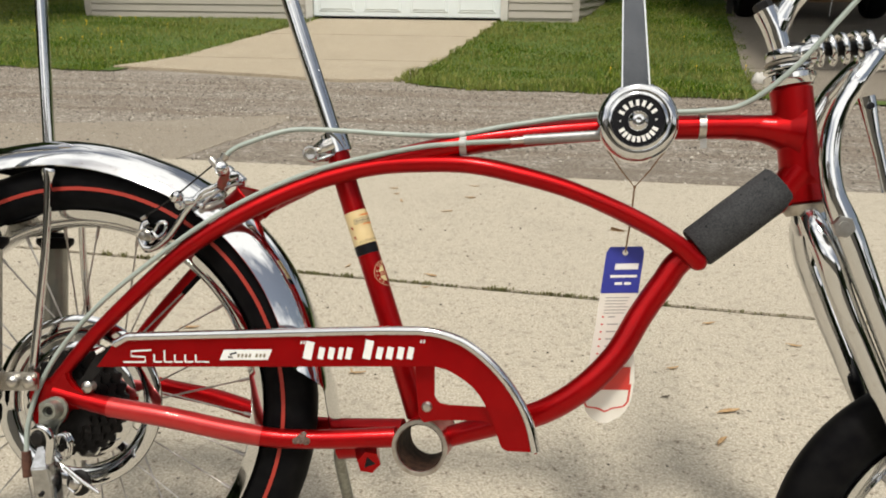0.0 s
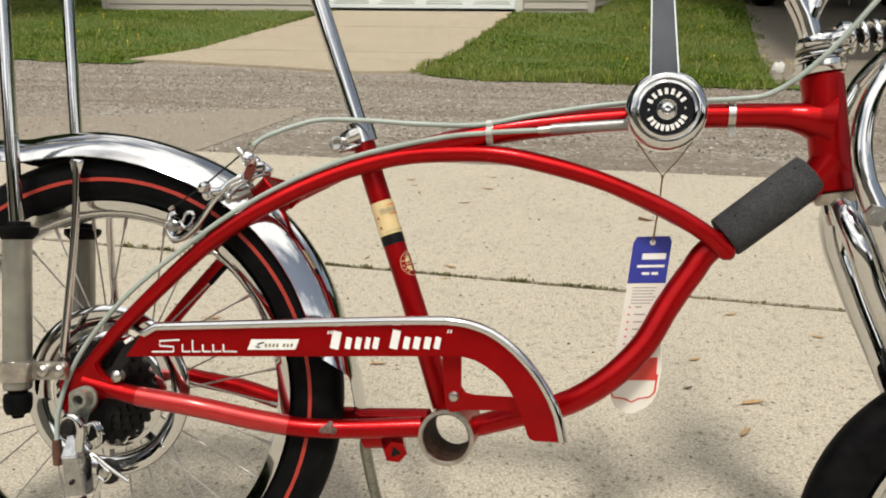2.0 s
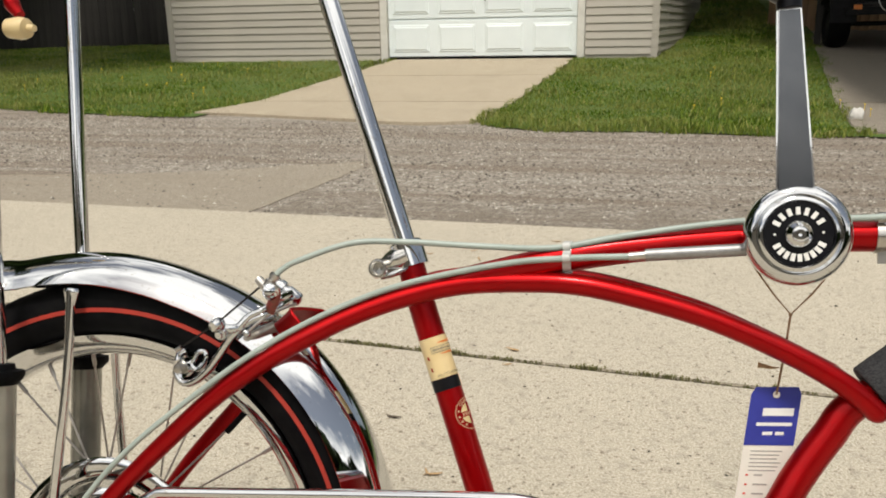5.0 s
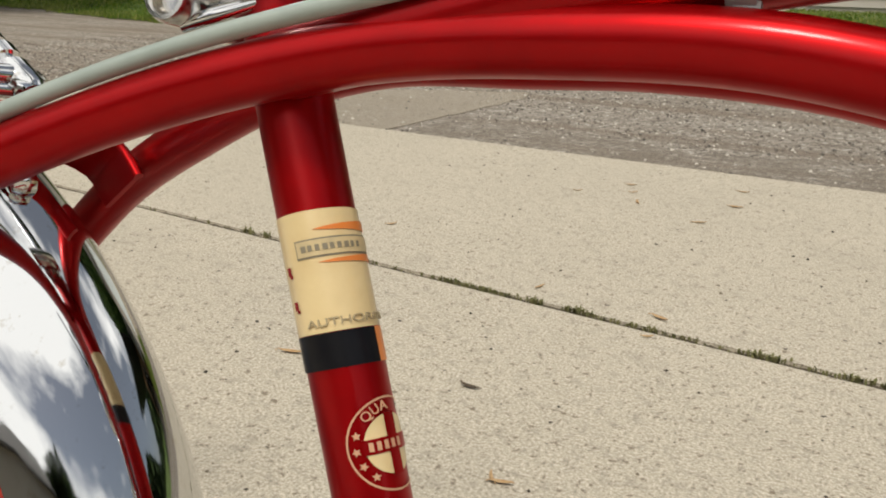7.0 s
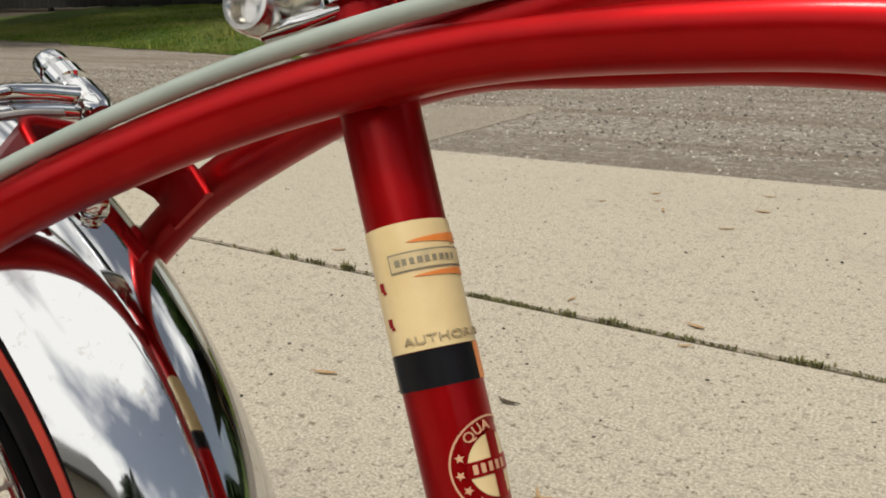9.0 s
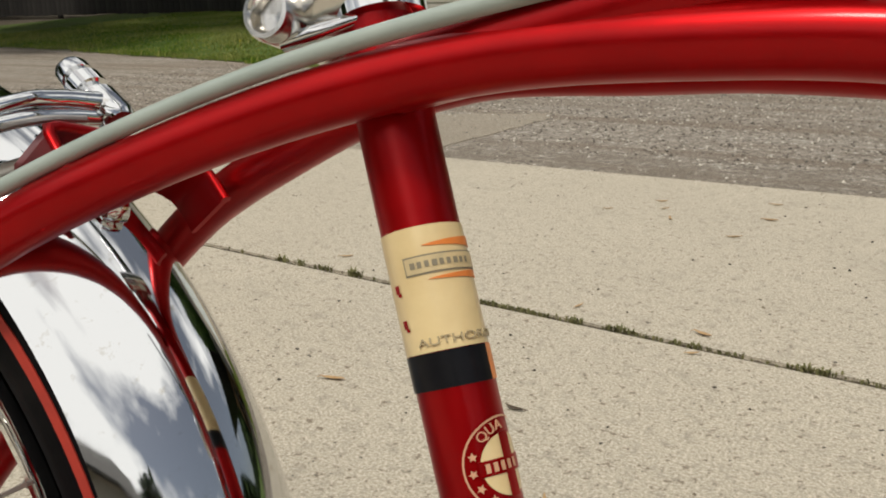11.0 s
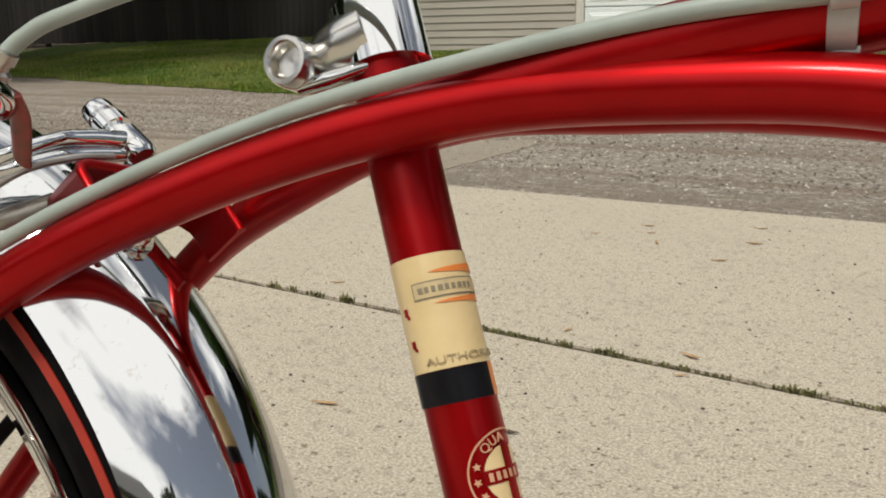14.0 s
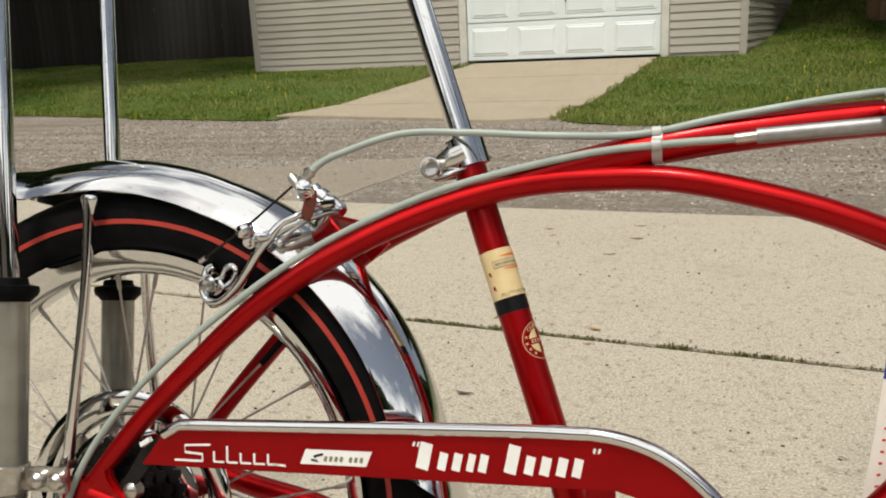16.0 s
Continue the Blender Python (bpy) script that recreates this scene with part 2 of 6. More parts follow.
TWINE = shader("brown_twine", (0.25, 0.15, 0.08), 0.9)
SLEEVE = spotted("dull_grey_steel", (0.36, 0.355, 0.35), (0.28, 0.275, 0.27), 0.5, 120, 0.85)
SPRINGSTEEL = spotted("dulled_spoke_steel", (0.46, 0.44, 0.41), (0.36, 0.33, 0.30), 0.46, 120, 0.9)
SLAB = concrete("broom_concrete", (0.455, 0.405, 0.318))
DRIVE = concrete("old_drive_concrete", (0.405, 0.340, 0.245))
# second drive: old concrete's tone and lacking shade both put into the colour
SHADEDRIVE = concrete("dark_worn_drive", (0.215, 0.185, 0.145))
GRAVEL = gravel()
PATCH = gravel("worn_patch_concrete", 0.85)
EDGESOIL = gravel("silted_asphalt", 0.0, 0.8)
VINYL = siding()
DOORWHITE = spotted("white_steel_door", (0.78, 0.84, 0.83), (0.74, 0.80, 0.79), 0.4, 3)
TRIMWHITE = spotted("white_trim", (0.66, 0.64, 0.58), (0.58, 0.56, 0.50), 0.5, 8)
DARKWOOD = timber("weathered_dark_boards", (0.024, 0.021, 0.019), (0.045, 0.040, 0.035))
PALEWOOD = timber("brown_fence_boards", (0.32, 0.19, 0.10), (0.40, 0.26, 0.15))
BLADE = grass_blade()
TURF = turf()
SOIL = spotted("damp_soil", (0.055, 0.042, 0.028), (0.11, 0.09, 0.06), 0.95, 20, 0, 0.004)
MOSS = spotted("moss_and_weeds", (0.10, 0.11, 0.035), (0.20, 0.17, 0.075), 0.9, 200)
DRYLEAF = spotted("dry_leaf", (0.44, 0.30, 0.15), (0.32, 0.19, 0.085), 0.8, 150)
SHINGLE = spotted("roof_shingle", (0.09, 0.085, 0.08), (0.15, 0.14, 0.13), 0.9, 25, 0, 0.004)
DARKPAINT = spotted("dark_vehicle_paint", (0.008, 0.008, 0.009), (0.016, 0.015, 0.015), 0.6, 6, 0, 0, 0, 0.15)
CANVAS = spotted("tan_canvas", (0.20, 0.17, 0.12), (0.15, 0.125, 0.09), 0.9, 14)
STONE = spotted("pale_stone", (0.62, 0.60, 0.56), (0.50, 0.48, 0.44), 0.85, 30, 0, 0.004)


# ---- mesh tools ----
def curve_through(ctrl, n=8):
    """Smooth polyline through the control points (Catmull-Rom)."""
    p = [Vector(c) for c in ctrl]
    p = [p[0] * 2 - p[1]] + p + [p[-1] * 2 - p[-2]]
    out = []
    for k in range(1, len(p) - 2):
        a, b, c, d = p[k - 1:k + 3]
        for s in range(n):
            t = s / n
            out.append(0.5 * (2 * b + (c - a) * t + (2 * a - 5 * b + 4 * c - d) * t * t + (3 * b - a - 3 * c + d) * t ** 3))
    out.append(p[-2])
    return out


class Geo:
    """Vertices and faces of one mesh."""

    def __init__(self):
        self.v, self.f = [], []

    def add(self, verts, faces):
        k = len(self.v)
        self.v += [tuple(p) for p in verts]
        self.f += [tuple(i + k for i in fc) for fc in faces]
        return self

    def rings(self, rings, closed_ring=True, cap=True, loop=False):
        n = len(rings[0])
        verts = [p for r in rings for p in r]
        faces = []
        m = len(rings)
        for i in range(m if loop else m - 1):
            j = (i + 1) % m
            for k in range(n if closed_ring else n - 1):
                l = (k + 1) % n
                faces.append((i * n + k, i * n + l, j * n + l, j * n + k))
        if cap and not loop:
            faces.append(tuple(range(n - 1, -1, -1)))
            faces.append(tuple((m - 1) * n + k for k in range(n)))
        return self.add(verts, faces)

    def sweep(self, path, section, scale=None, up=(0, 1, 0), cap=True, closed=True, loop=False):
        """section: (side, normal) pairs; side runs along up x way, normal along up."""
        path = [Vector(p) for p in path]
        out = []
        m = len(path)
        for k, p in enumerate(path):
            if loop:
                way = (path[(k + 1) % m] - path[k - 1]).normalized()
            else:
                way = (path[min(k + 1, m - 1)] - path[max(k - 1, 0)]).normalized()
            u = Vector(up)
            u = (u - way * u.dot(way)).normalized()
            s = way.cross(u)
            q = 1.0 if scale is None else scale[k]
            out.append([p + s * a * q + u * b * q for a, b in section])
        return self.rings(out, closed, cap, loop)

    def tube(self, ctrl, r, seg=14, n=8, smooth=True, up=(0, 1, 0), cap=True, flat=1.0):
        path = curve_through(ctrl, n) if smooth and len(ctrl) > 2 else [Vector(c) for c in ctrl]
        sec = [(math.cos(2 * math.pi * k / seg), flat * math.sin(2 * math.pi * k / seg)) for k in range(seg)]
        if isinstance(r, (int, float)):
            sc = [r] * len(path)
        else:
            sc = [float(np.interp(k / (len(path) - 1) * (len(r) - 1), range(len(r)), r)) for k in range(len(path))]
        return self.sweep(path, sec, sc, up, cap)

    def lathe(self, profile, origin, axis, seg=32, loop=False, cap=True):
        """profile: (radius, height) pairs, turned about the axis."""
        a = Vector(axis).normalized()
        x = a.orthogonal().normalized()
        y = a.cross(x)
        o = Vector(origin)
        rings = [[o + a * h + (x * math.cos(2 * math.pi * k / seg) + y * math.sin(2 * math.pi * k / seg)) * r for k in range(seg)] for r, h in profile]
        return self.rings(rings, True, cap, loop)

    def box(self, centre, size, turn=None):
        sx, sy, sz = (s / 2 for s in size)
        m = turn or Matrix.Identity(3)
        c = Vector(centre)
        vs = [c + m @ Vector((x * sx, y * sy, z * sz)) for x in (-1, 1) for y in (-1, 1) for z in (-1, 1)]
        return self.add(vs, [(0, 1, 3, 2), (4, 6, 7, 5), (0, 4, 5, 1), (2, 3, 7, 6), (0, 2, 6, 4), (1, 5, 7, 3)])

    def prism(self, poly, y0, y1):
        """poly: (x, z) outline, pulled from y0 to y1."""
        n = len(poly)
        vs = [(x, y0, z) for x, z in poly] + [(x, y1, z) for x, z in poly]
        fs = [tuple(range(n)), tuple(range(2 * n - 1, n - 1, -1))]
        fs += [(k, (k + 1) % n + 0, (k + 1) % n + n, k + n)[::-1] for k in range(n)]
        return self.add(vs, fs)

    def ball(self, centre, r, seg=20, squash=(1, 1, 1)):
        c = Vector(centre)
        rings = []
        for i in range(1, seg // 2):
            th = math.pi * i / (seg // 2)
            rings.append([c + Vector((squash[0] * r * math.sin(th) * math.cos(2 * math.pi * k / seg), squash[1] * r * math.sin(th) * math.sin(2 * math.pi * k / seg), squash[2] * r * math.cos(th))) for k in range(seg)])
        return self.rings(rings)


def mesh_of(name, geo, material, bevel=0.0, sharp=40):
    me = bpy.data.meshes.new(name)
    me.from_pydata(geo.v, [], geo.f)
    bm = bmesh.new()
    bm.from_mesh(me)
    bmesh.ops.recalc_face_normals(bm, faces=bm.faces)
    if bevel:
        es = [e for e in bm.edges if len(e.link_faces) == 2 and e.calc_face_angle(0) > radians(30)]
        bmesh.ops.bevel(bm, geom=es, offset=bevel, segments=2, affect="EDGES", clamp_overlap=True)
    bm.to_mesh(me)
    bm.free()
    me.shade_smooth()
    me.set_sharp_from_angle(angle=radians(sharp))
    me.materials.append(material)
    return me


SHIFT = {}
# things whose points are slid along the camera's sight lines
SIGHT_SLID = set()


def sight_slide(p):
    """Slides a point along the opening camera's sight line, keeping that view while depth shifts."""
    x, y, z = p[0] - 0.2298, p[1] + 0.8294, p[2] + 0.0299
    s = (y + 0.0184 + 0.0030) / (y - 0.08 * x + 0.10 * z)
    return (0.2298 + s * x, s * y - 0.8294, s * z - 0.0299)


def part(name, geo, material, parent=None, label="", bevel=0.0, sharp=40):
    """Links a mesh as one object, under a thing or a part if parent is given."""
    if parent is not None and parent.name in SIGHT_SLID:
        geo.v = [sight_slide(p) for p in geo.v]
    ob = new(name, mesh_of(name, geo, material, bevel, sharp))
    if parent is not None and parent.name in SIGHT_SLID:
        SIGHT_SLID.add(ob.name)
    if parent is not None:
        ob.parent = parent
        if parent.name in SHIFT:
            ob.location = SHIFT[parent.name]
    if label:
        tagged(ob, label)
    return ob


def thing(name, base, label, category, group="", turn=None):
    """An Empty at the thing's base; its parts are given in the frame that turn and base set up."""
    ob = new(name)
    ob.empty_display_size = 0.1
    ob.matrix_world = Matrix.Translation(base) @ (turn.to_4x4() if turn else Matrix.Identity(4))
    return tagged(ob, label, category, group)


def structure(name, geo, material, label, category, bevel=0.0, kind="structure", sharp=40):
    ob = part(name, geo, material, None, "", bevel, sharp)
    return tagged(ob, label, category, "", kind)


# ---- the ground ----
def rise(y):
    """Height of the land behind the alley."""
    return 0.0 if y < 7.1 else 0.065 * (y - 7.1) if y < 15.0 else 0.5135


def lawn_edge(x):
    w = np.clip(x, -9.0, 2.0)
    return 5.07 - 0.14 * x + 0.010 * w * w + 0.04 * np.sin(1.7 * x) + 0.03 * np.sin(5.1 * x) + 0.32 * np.clip(1.0 - abs(x + 1.12) / 0.36, 0.0, 1.0)


def alley_edge(x):
    return 2.265 - 0.04 * x


def joint(x):
    return 1.010 - 0.085 * x


def sheet(xs, y_low, y_high, lift, ny=14):
    """A sheet between two lines over x, following the land."""
    g = Geo()
    rings = []
    for k in range(ny + 1):
        rings.append([])
        for x in xs:
            a, b = y_low(x), y_high(x)
            y = a + (b - a) * k / ny
            rings[-1].append((x, y, rise(y) + lift))
    return g.rings(rings, False, False)


def steps(a, b, d):
    n = max(1, round((b - a) / d))
    return [a + (b - a) * k / n for k in range(n + 1)]


gx = [-300, -120, -50, -20, -12, -8, -4, 0, 4, 8, 14, 25, 60, 140, 300]
gy = [-300, -100, -30, -8, -3, 0, 3, 6, 7.4, 9, 11, 13, 15.5, 20, 40, 100, 300]
structure("ground", Geo().rings([[(x, y, rise(y) - 0.06) for x in gx] for y in gy], False, False), SOIL, "bare brown earth under lawn and paving", "ground")
structure("road", sheet(steps(-16, 16, 0.5), alley_edge, lambda x: lawn_edge(x) + 0.45, -0.012, 20), GRAVEL, "worn grey gravel and asphalt alley", "road")


def slab(parent, outline, top, thick, material, bevel=0.006):
    n = len(outline)
    g = Geo()
    g.add([(x, y, top(y)) for x, y in outline] + [(x, y, top(y) - thick) for x, y in outline],
          [tuple(range(n)), tuple(range(2 * n - 1, n - 1, -1))] + [(k, k + n, (k + 1) % n + n, (k + 1) % n) for k in range(n)])
    return part("slab", g, material, parent, "", bevel)


pavement = structure("pavement", Geo().add([(-4.6, -12, -0.05), (4.8, -12, -0.05), (4.8, alley_edge(4.8) - 0.02, -0.05), (-4.6, alley_edge(-4.6) - 0.02, -0.05)], [(0, 1, 2, 3)]), SOIL, "earth bed under the concrete driveway", "pavement")
flat = lambda y: 0.0
for xa, xb in ((-4.6, 1.58), (1.6, 4.8)):
    slab(pavement, [(xa, joint(xa) + 0.0035), (xb, joint(xb) + 0.0035), (xb, alley_edge(xb)), (xa, alley_edge(xa))], flat, 0.09, SLAB)
    slab(pavement, [(xa, -2.2), (xb, -2.2), (xb, joint(xb) - 0.0035), (xa, joint(xa) - 0.0035)], flat, 0.09, SLAB)
    slab(pavement, [(xa, -12), (xb, -12), (xb, -2.215), (xa, -2.215)], flat, 0.09, SLAB)
# a tongue of concrete that reaches into the alley
wear = random.Random(31)
rim = [(-1.38, alley_edge(-1.38) + 0.012)]
corners = [(-1.375, 2.40), (-1.32, 2.95), (-1.27, 3.42), (-1.34, 3.64), (-1.70, 3.47), (-2.10, 3.22), (-2.80, 3.04), (-3.5, 2.92)]
for (xa, ya), (xb, yb) in zip(corners, corners[1:]):
    for k in range(6):
        rim.append((xa + (xb - xa) * k / 6 + wear.uniform(-0.014, 0.014), ya + (yb - ya) * k / 6 + wear.uniform(-0.02, 0.02)))
slab(pavement, rim + [(-3.5, alley_edge(-3.5) + 0.012)], lambda y: -0.0085, 0.06, PATCH, 0.0)


def soil_edge(x):
    return alley_edge(x) + 0.36 + 0.05 * math.sin(3.1 * x) + 0.035 * math.sin(9.7 * x + 1) + 0.02 * math.sin(23 * x)


structure("road_edge", sheet(steps(-1.30, 4.6, 0.05), lambda x: alley_edge(x) + 0.004, soil_edge, -0.0075, 6), EDGESOIL, "brown silt and worn asphalt along the slab's edge", "road edge")


far_drive = structure("driveway", Geo().rings([[(x, y, rise(y) - 0.02) for x in (-3.6, -0.9)] for y in (6.2, 7.1, 10.9)], False, False), SOIL, "earth under the far driveway", "driveway")
drive_left = lambda y: -3.76 + 0.085 * (y - 6.0)
drive_right = lambda y: -1.08 + 0.07 * (y - 6.0)
for ya, yb in ((6.0, 7.09), (7.105, 9.1), (9.115, 10.96)):
    front = [(drive_left(ya), ya), (-3.2, 5.90), (-2.6, 5.70), (-2.1, 5.57), (-1.75, 5.41), (-1.45, 5.35), (-1.07, 5.49)] if ya < 6.5 else [(drive_left(ya), ya), (drive_right(ya), ya)]
    slab(far_drive, front + [(drive_right(yb), yb), (drive_left(yb), yb)], lambda y: rise(y) + 0.012, 0.08, DRIVE)
structure("lawn", sheet(steps(-16, -3.6, 0.4), lawn_edge, lambda x: 15.0, 0.0, 40), TURF, "mown green lawn beside the beige garage", "lawn")
structure("lawn", sheet(steps(-1.0, 2.9, 0.2), lawn_edge, lambda x: 15.0, 0.0, 40), TURF, "mown green lawn between two driveways", "lawn")
structure("lawn", sheet(steps(5.4, 16, 0.5), lawn_edge, lambda x: 15.0, 0.0, 40), TURF, "mown green lawn past the second driveway", "lawn")
side_drive = structure("driveway", Geo().rings([[(x, y, rise(y) - 0.02) for x in (3.0, 5.4)] for y in (5.2, 7.1, 15.0)], False, False), SOIL, "earth under the second driveway", "driveway")
for ya, yb in ((5.08, 7.09), (7.105, 11.0), (11.015, 15.0)):
    slab(side_drive, [(1.54 + 0.145 * (ya - 5.1), ya), (5.4, ya - (0.6 if ya < 6 else 0)), (5.4, yb), (1.54 + 0.145 * (yb - 5.1), yb)], lambda y: rise(y) + 0.012, 0.08, SHADEDRIVE)


def bank_height(y):
    """The grassy bank past the garage's side."""
    return rise(y) + 0.66 * max(0.0, min(1.0, (y - 14.2) / 3.8))


structure("bank", Geo().rings([[(x, y, bank_height(y) + 0.004) for x in (-1.5, 0.4, 1.2, 2.0, 2.9)] for y in (14.0, 14.6, 15.4, 16.2, 17.0, 18.2)], False, False), TURF, "shaded green bank behind the garage", "bank")
structure("wall_far", Geo().box((0.4, 18.35, 2.4), (5.6, 0.2, 2.5)), TRIMWHITE, "white wall of the next house above the bank", "wall")


# ---- the garage ----
GY, GX0, GX1, DX0, DX1 = 10.98, -6.98, 0.356, -3.44, -0.72
GZ = rise(GY)


def wall_box(name, x0, x1, y0, y1, z0, z1, label):
    return structure(name, Geo().box(((x0 + x1) / 2, (y0 + y1) / 2, (z0 + z1) / 2), (x1 - x0, y1 - y0, z1 - z0)), VINYL, label, "wall")


def lap(length):
    """One siding board along x: a leaning face with a rounded lower lip."""
    sec = [(0.0, 0.0), (-0.016, 0.0), (-0.019, 0.004), (-0.004, 0.108), (0.0, 0.108)]
    return Geo().rings([[(x, a, b) for a, b in sec] for x in (0.0, length)])


def boards(wall, x0, x1, z0, z1, place):
    me = mesh_of("siding_board", lap(x1 - x0), VINYL, 0, 30)
    z = z0
    while z < z1:
        ob = new("siding_board", me)
        ob.parent = wall
        ob.matrix_local = place(x0, z)
        z += 0.105


wall_l = wall_box("wall_front_1", GX0, DX0 - 0.11, GY, GY + 0.12, GZ - 0.05, GZ + 2.6, "beige lap-sided garage wall")
wall_r = wall_box("wall_front_2", DX1 + 0.11, GX1, GY, GY + 0.12, GZ - 0.05, GZ + 2.6, "beige lap-sided garage wall beside the door")
wall_t = wall_box("wall_front_3", DX0 - 0.11, DX1 + 0.11, GY, GY + 0.12, GZ + 2.22, GZ + 2.6, "beige lap-sided wall over the garage door")
wall_s = structure("wall_side_1", Geo().box((-0.06, 3.05, 1.275), (0.12, 5.9, 2.65)), VINYL, "beige lap-sided garage side wall", "wall")
wall_s.matrix_world = pose(GX1, GY + 0.02, GZ, 0, 0, -8.6)
wall_box("wall_side_2", GX0, GX0 + 0.12, GY + 0.12, GY + 7.0, GZ - 0.05, GZ + 2.6, "beige garage side wall")
wall_box("wall_back", GX0, GX1, GY + 7.0, GY + 7.12, GZ - 0.05, GZ + 2.6, "beige garage back wall")
at_front = lambda x, z: Matrix.Translation((x, GY, z))
boards(wall_l, GX0 + 0.06, DX0 - 0.12, GZ - 0.02, GZ + 2.5, at_front)
boards(wall_r, DX1 + 0.12, GX1 - 0.06, GZ + 0.05, GZ + 2.5, at_front)
boards(wall_t, DX0 - 0.11, DX1 + 0.11, GZ + 2.24, GZ + 2.5, at_front)
boards(wall_s, 0.06, 5.9, 0.08, 2.5, lambda x, z: Matrix.Translation((0, x, z)) @ pose(0, 0, 0, 0, 0, 90))
trim = []
for x, dx, nm in ((GX0, 0.09, "corner board of the garage"), (GX1 - 0.07, 0.09, "corner board of the garage")):
    trim.append(structure("trim", Geo().box((x + dx / 2 - 0.01, GY + 0.03, GZ + 1.28), (dx, 0.12, 2.6)), VINYL, "beige vinyl " + nm, "trim", 0.004))
for x in (DX0 - 0.055, DX1 + 0.055):
    trim.append(structure("trim", Geo().box((x, GY + 0.02, GZ + 1.1), (0.10, 0.09, 2.25)), TRIMWHITE, "off-white garage door jamb", "trim", 0.004))
structure("trim", Geo().box(((DX0 + DX1) / 2, GY + 0.02, GZ + 2.2), (DX1 - DX0 + 0.2, 0.09, 0.1)), TRIMWHITE, "off-white garage door head trim", "trim", 0.004)
structure("roof", Geo().prism([(GX0 - 0.3, GZ + 2.55), (GX1 + 0.3, GZ + 2.55), ((GX0 + GX1) / 2, GZ + 4.6)], GY - 0.3, GY + 7.4), SHINGLE, "dark shingled gable roof of the garage", "roof")

door = tagged(part("door_1", Geo().box(((DX0 + DX1) / 2, GY + 0.085, GZ + 1.09), (DX1 - DX0, 0.04, 2.12)), DOORWHITE), "white panelled sectional garage door, shut", "garage door", "", "structure")
for r in range(4):
    z0 = GZ + 0.04 + r * 0.53
    part("door_section", Geo().box(((DX0 + DX1) / 2, GY + 0.052, z0 + 0.262), (DX1 - DX0 - 0.004, 0.028, 0.515)), DOORWHITE, door, "", 0.006)
    for c in range(4):
        wdt = (DX1 - DX0) / 4
        cx = DX0 + wdt * (c + 0.5)
        g = Geo()
        w0, h0 = wdt * 0.40, 0.19
        rings = []
        for inset, y in ((0.0, GY + 0.0385), (0.010, GY + 0.029), (0.024, GY + 0.031), (0.040, GY + 0.022)):
            rings.append([(cx - w0 + inset, y, z0 + 0.26 - h0 + inset), (cx + w0 - inset, y, z0 + 0.26 - h0 + inset), (cx + w0 - inset, y, z0 + 0.26 + h0 - inset), (cx - w0 + inset, y, z0 + 0.26 + h0 - inset)])
        g.rings(rings)
        part("panel", g, DOORWHITE, door, "", 0.0, 20)
part("bottom_seal", Geo().box(((DX0 + DX1) / 2, GY + 0.05, GZ + 0.022), (DX1 - DX0 - 0.01, 0.035, 0.03)), RUBBER, door, "black rubber bottom seal")
hg = Geo().tube([(-2.0, GY + 0.03, GZ + 0.86), (-2.0, GY - 0.02, GZ + 0.86)], 0.018, 12, smooth=False)
hg.tube([(-2.0, GY - 0.02, GZ + 0.92), (-2.0, GY - 0.025, GZ + 0.80)], 0.009, 10, smooth=False)
part("door_handle", hg, BLACKENED, door, "dark T-shaped door handle")


# ---- fences ----
def fence(label, x0, y0, x1, y1, height, wood, step, group):
    a, b = Vector((x0, y0, 0)), Vector((x1, y1, 0))
    n = max(2, round((b - a).length / step))
    f = thing("fence", (x0, y0, rise(y0)), label, "fence", group)
    way = (b - a).normalized()
    ang = math.degrees(math.atan2(way.y, way.x))
    rng = random.Random(int(abs(x0 * 10)) + 3)
    me = mesh_of("board", Geo().prism([(-step * 0.485, 0), (step * 0.485, 0), (step * 0.485, height - 0.05), (step * 0.3, height), (-step * 0.3, height), (-step * 0.485, height - 0.05)], -0.01, 0.01), wood, 0.002)
    for k in range(n):
        p = a.lerp(b, (k + 0.5) / n)
        ob = new("board", me)
        ob.parent = f
        ob.matrix_local = pose(p.x - x0, p.y - y0, rise(p.y) - rise(y0) + 0.02 + rng.uniform(-0.012, 0.012), 0, rng.uniform(-0.4, 0.4), ang)
    for z in (0.35, height - 0.4):
        d = b - a
        part("rail", Geo().box((d.x / 2 - way.y * -0.04, d.y / 2 + way.x * 0.04, z), ((b - a).length, 0.045, 0.09), Euler((0, 0, math.atan2(d.y, d.x))).to_matrix()), wood, f)
    for k in range(0, n, max(1, round(2.4 / step))):
        p = a.lerp(b, k / n) - a
        part("post", Geo().box((p.x - way.y * 0.09, p.y + way.x * 0.09, height / 2), (0.09, 0.09, height)), wood, f)
    return f


fence("tall weathered dark board fence behind the lawn", -27.0, 11.6, GX0 - 0.02, 14.4, 1.85, DARKWOOD, 0.145, "")
fence("brown board fence beyond the garage", 2.32, 14.8, 6.4, 14.8, 1.8, PALEWOOD, 0.14, "")


# ---- the bicycle ----
TILTED = Matrix(((0.9966, 0.0250, -0.0787), (0.0, 0.9531, 0.3025), (0.0825, -0.3015, 0.9499)))
BASE = Vector((0.0, 0.1336, -0.4208))
bike = thing("bicycle", Vector((0, 0, 0.443)) + TILTED @ BASE, "stripped red and chrome muscle bicycle leaning on its kickstand", "bicycle", "", TILTED)
SHIFT[bike.name] = -BASE
# the bicycle's points are shaped to fit the opening view
SIGHT_SLID.add(bike.name)
HUB = Vector((-0.3053, -0.017, -0.1807))
FHUB = Vector((0.608, 0, -0.352))


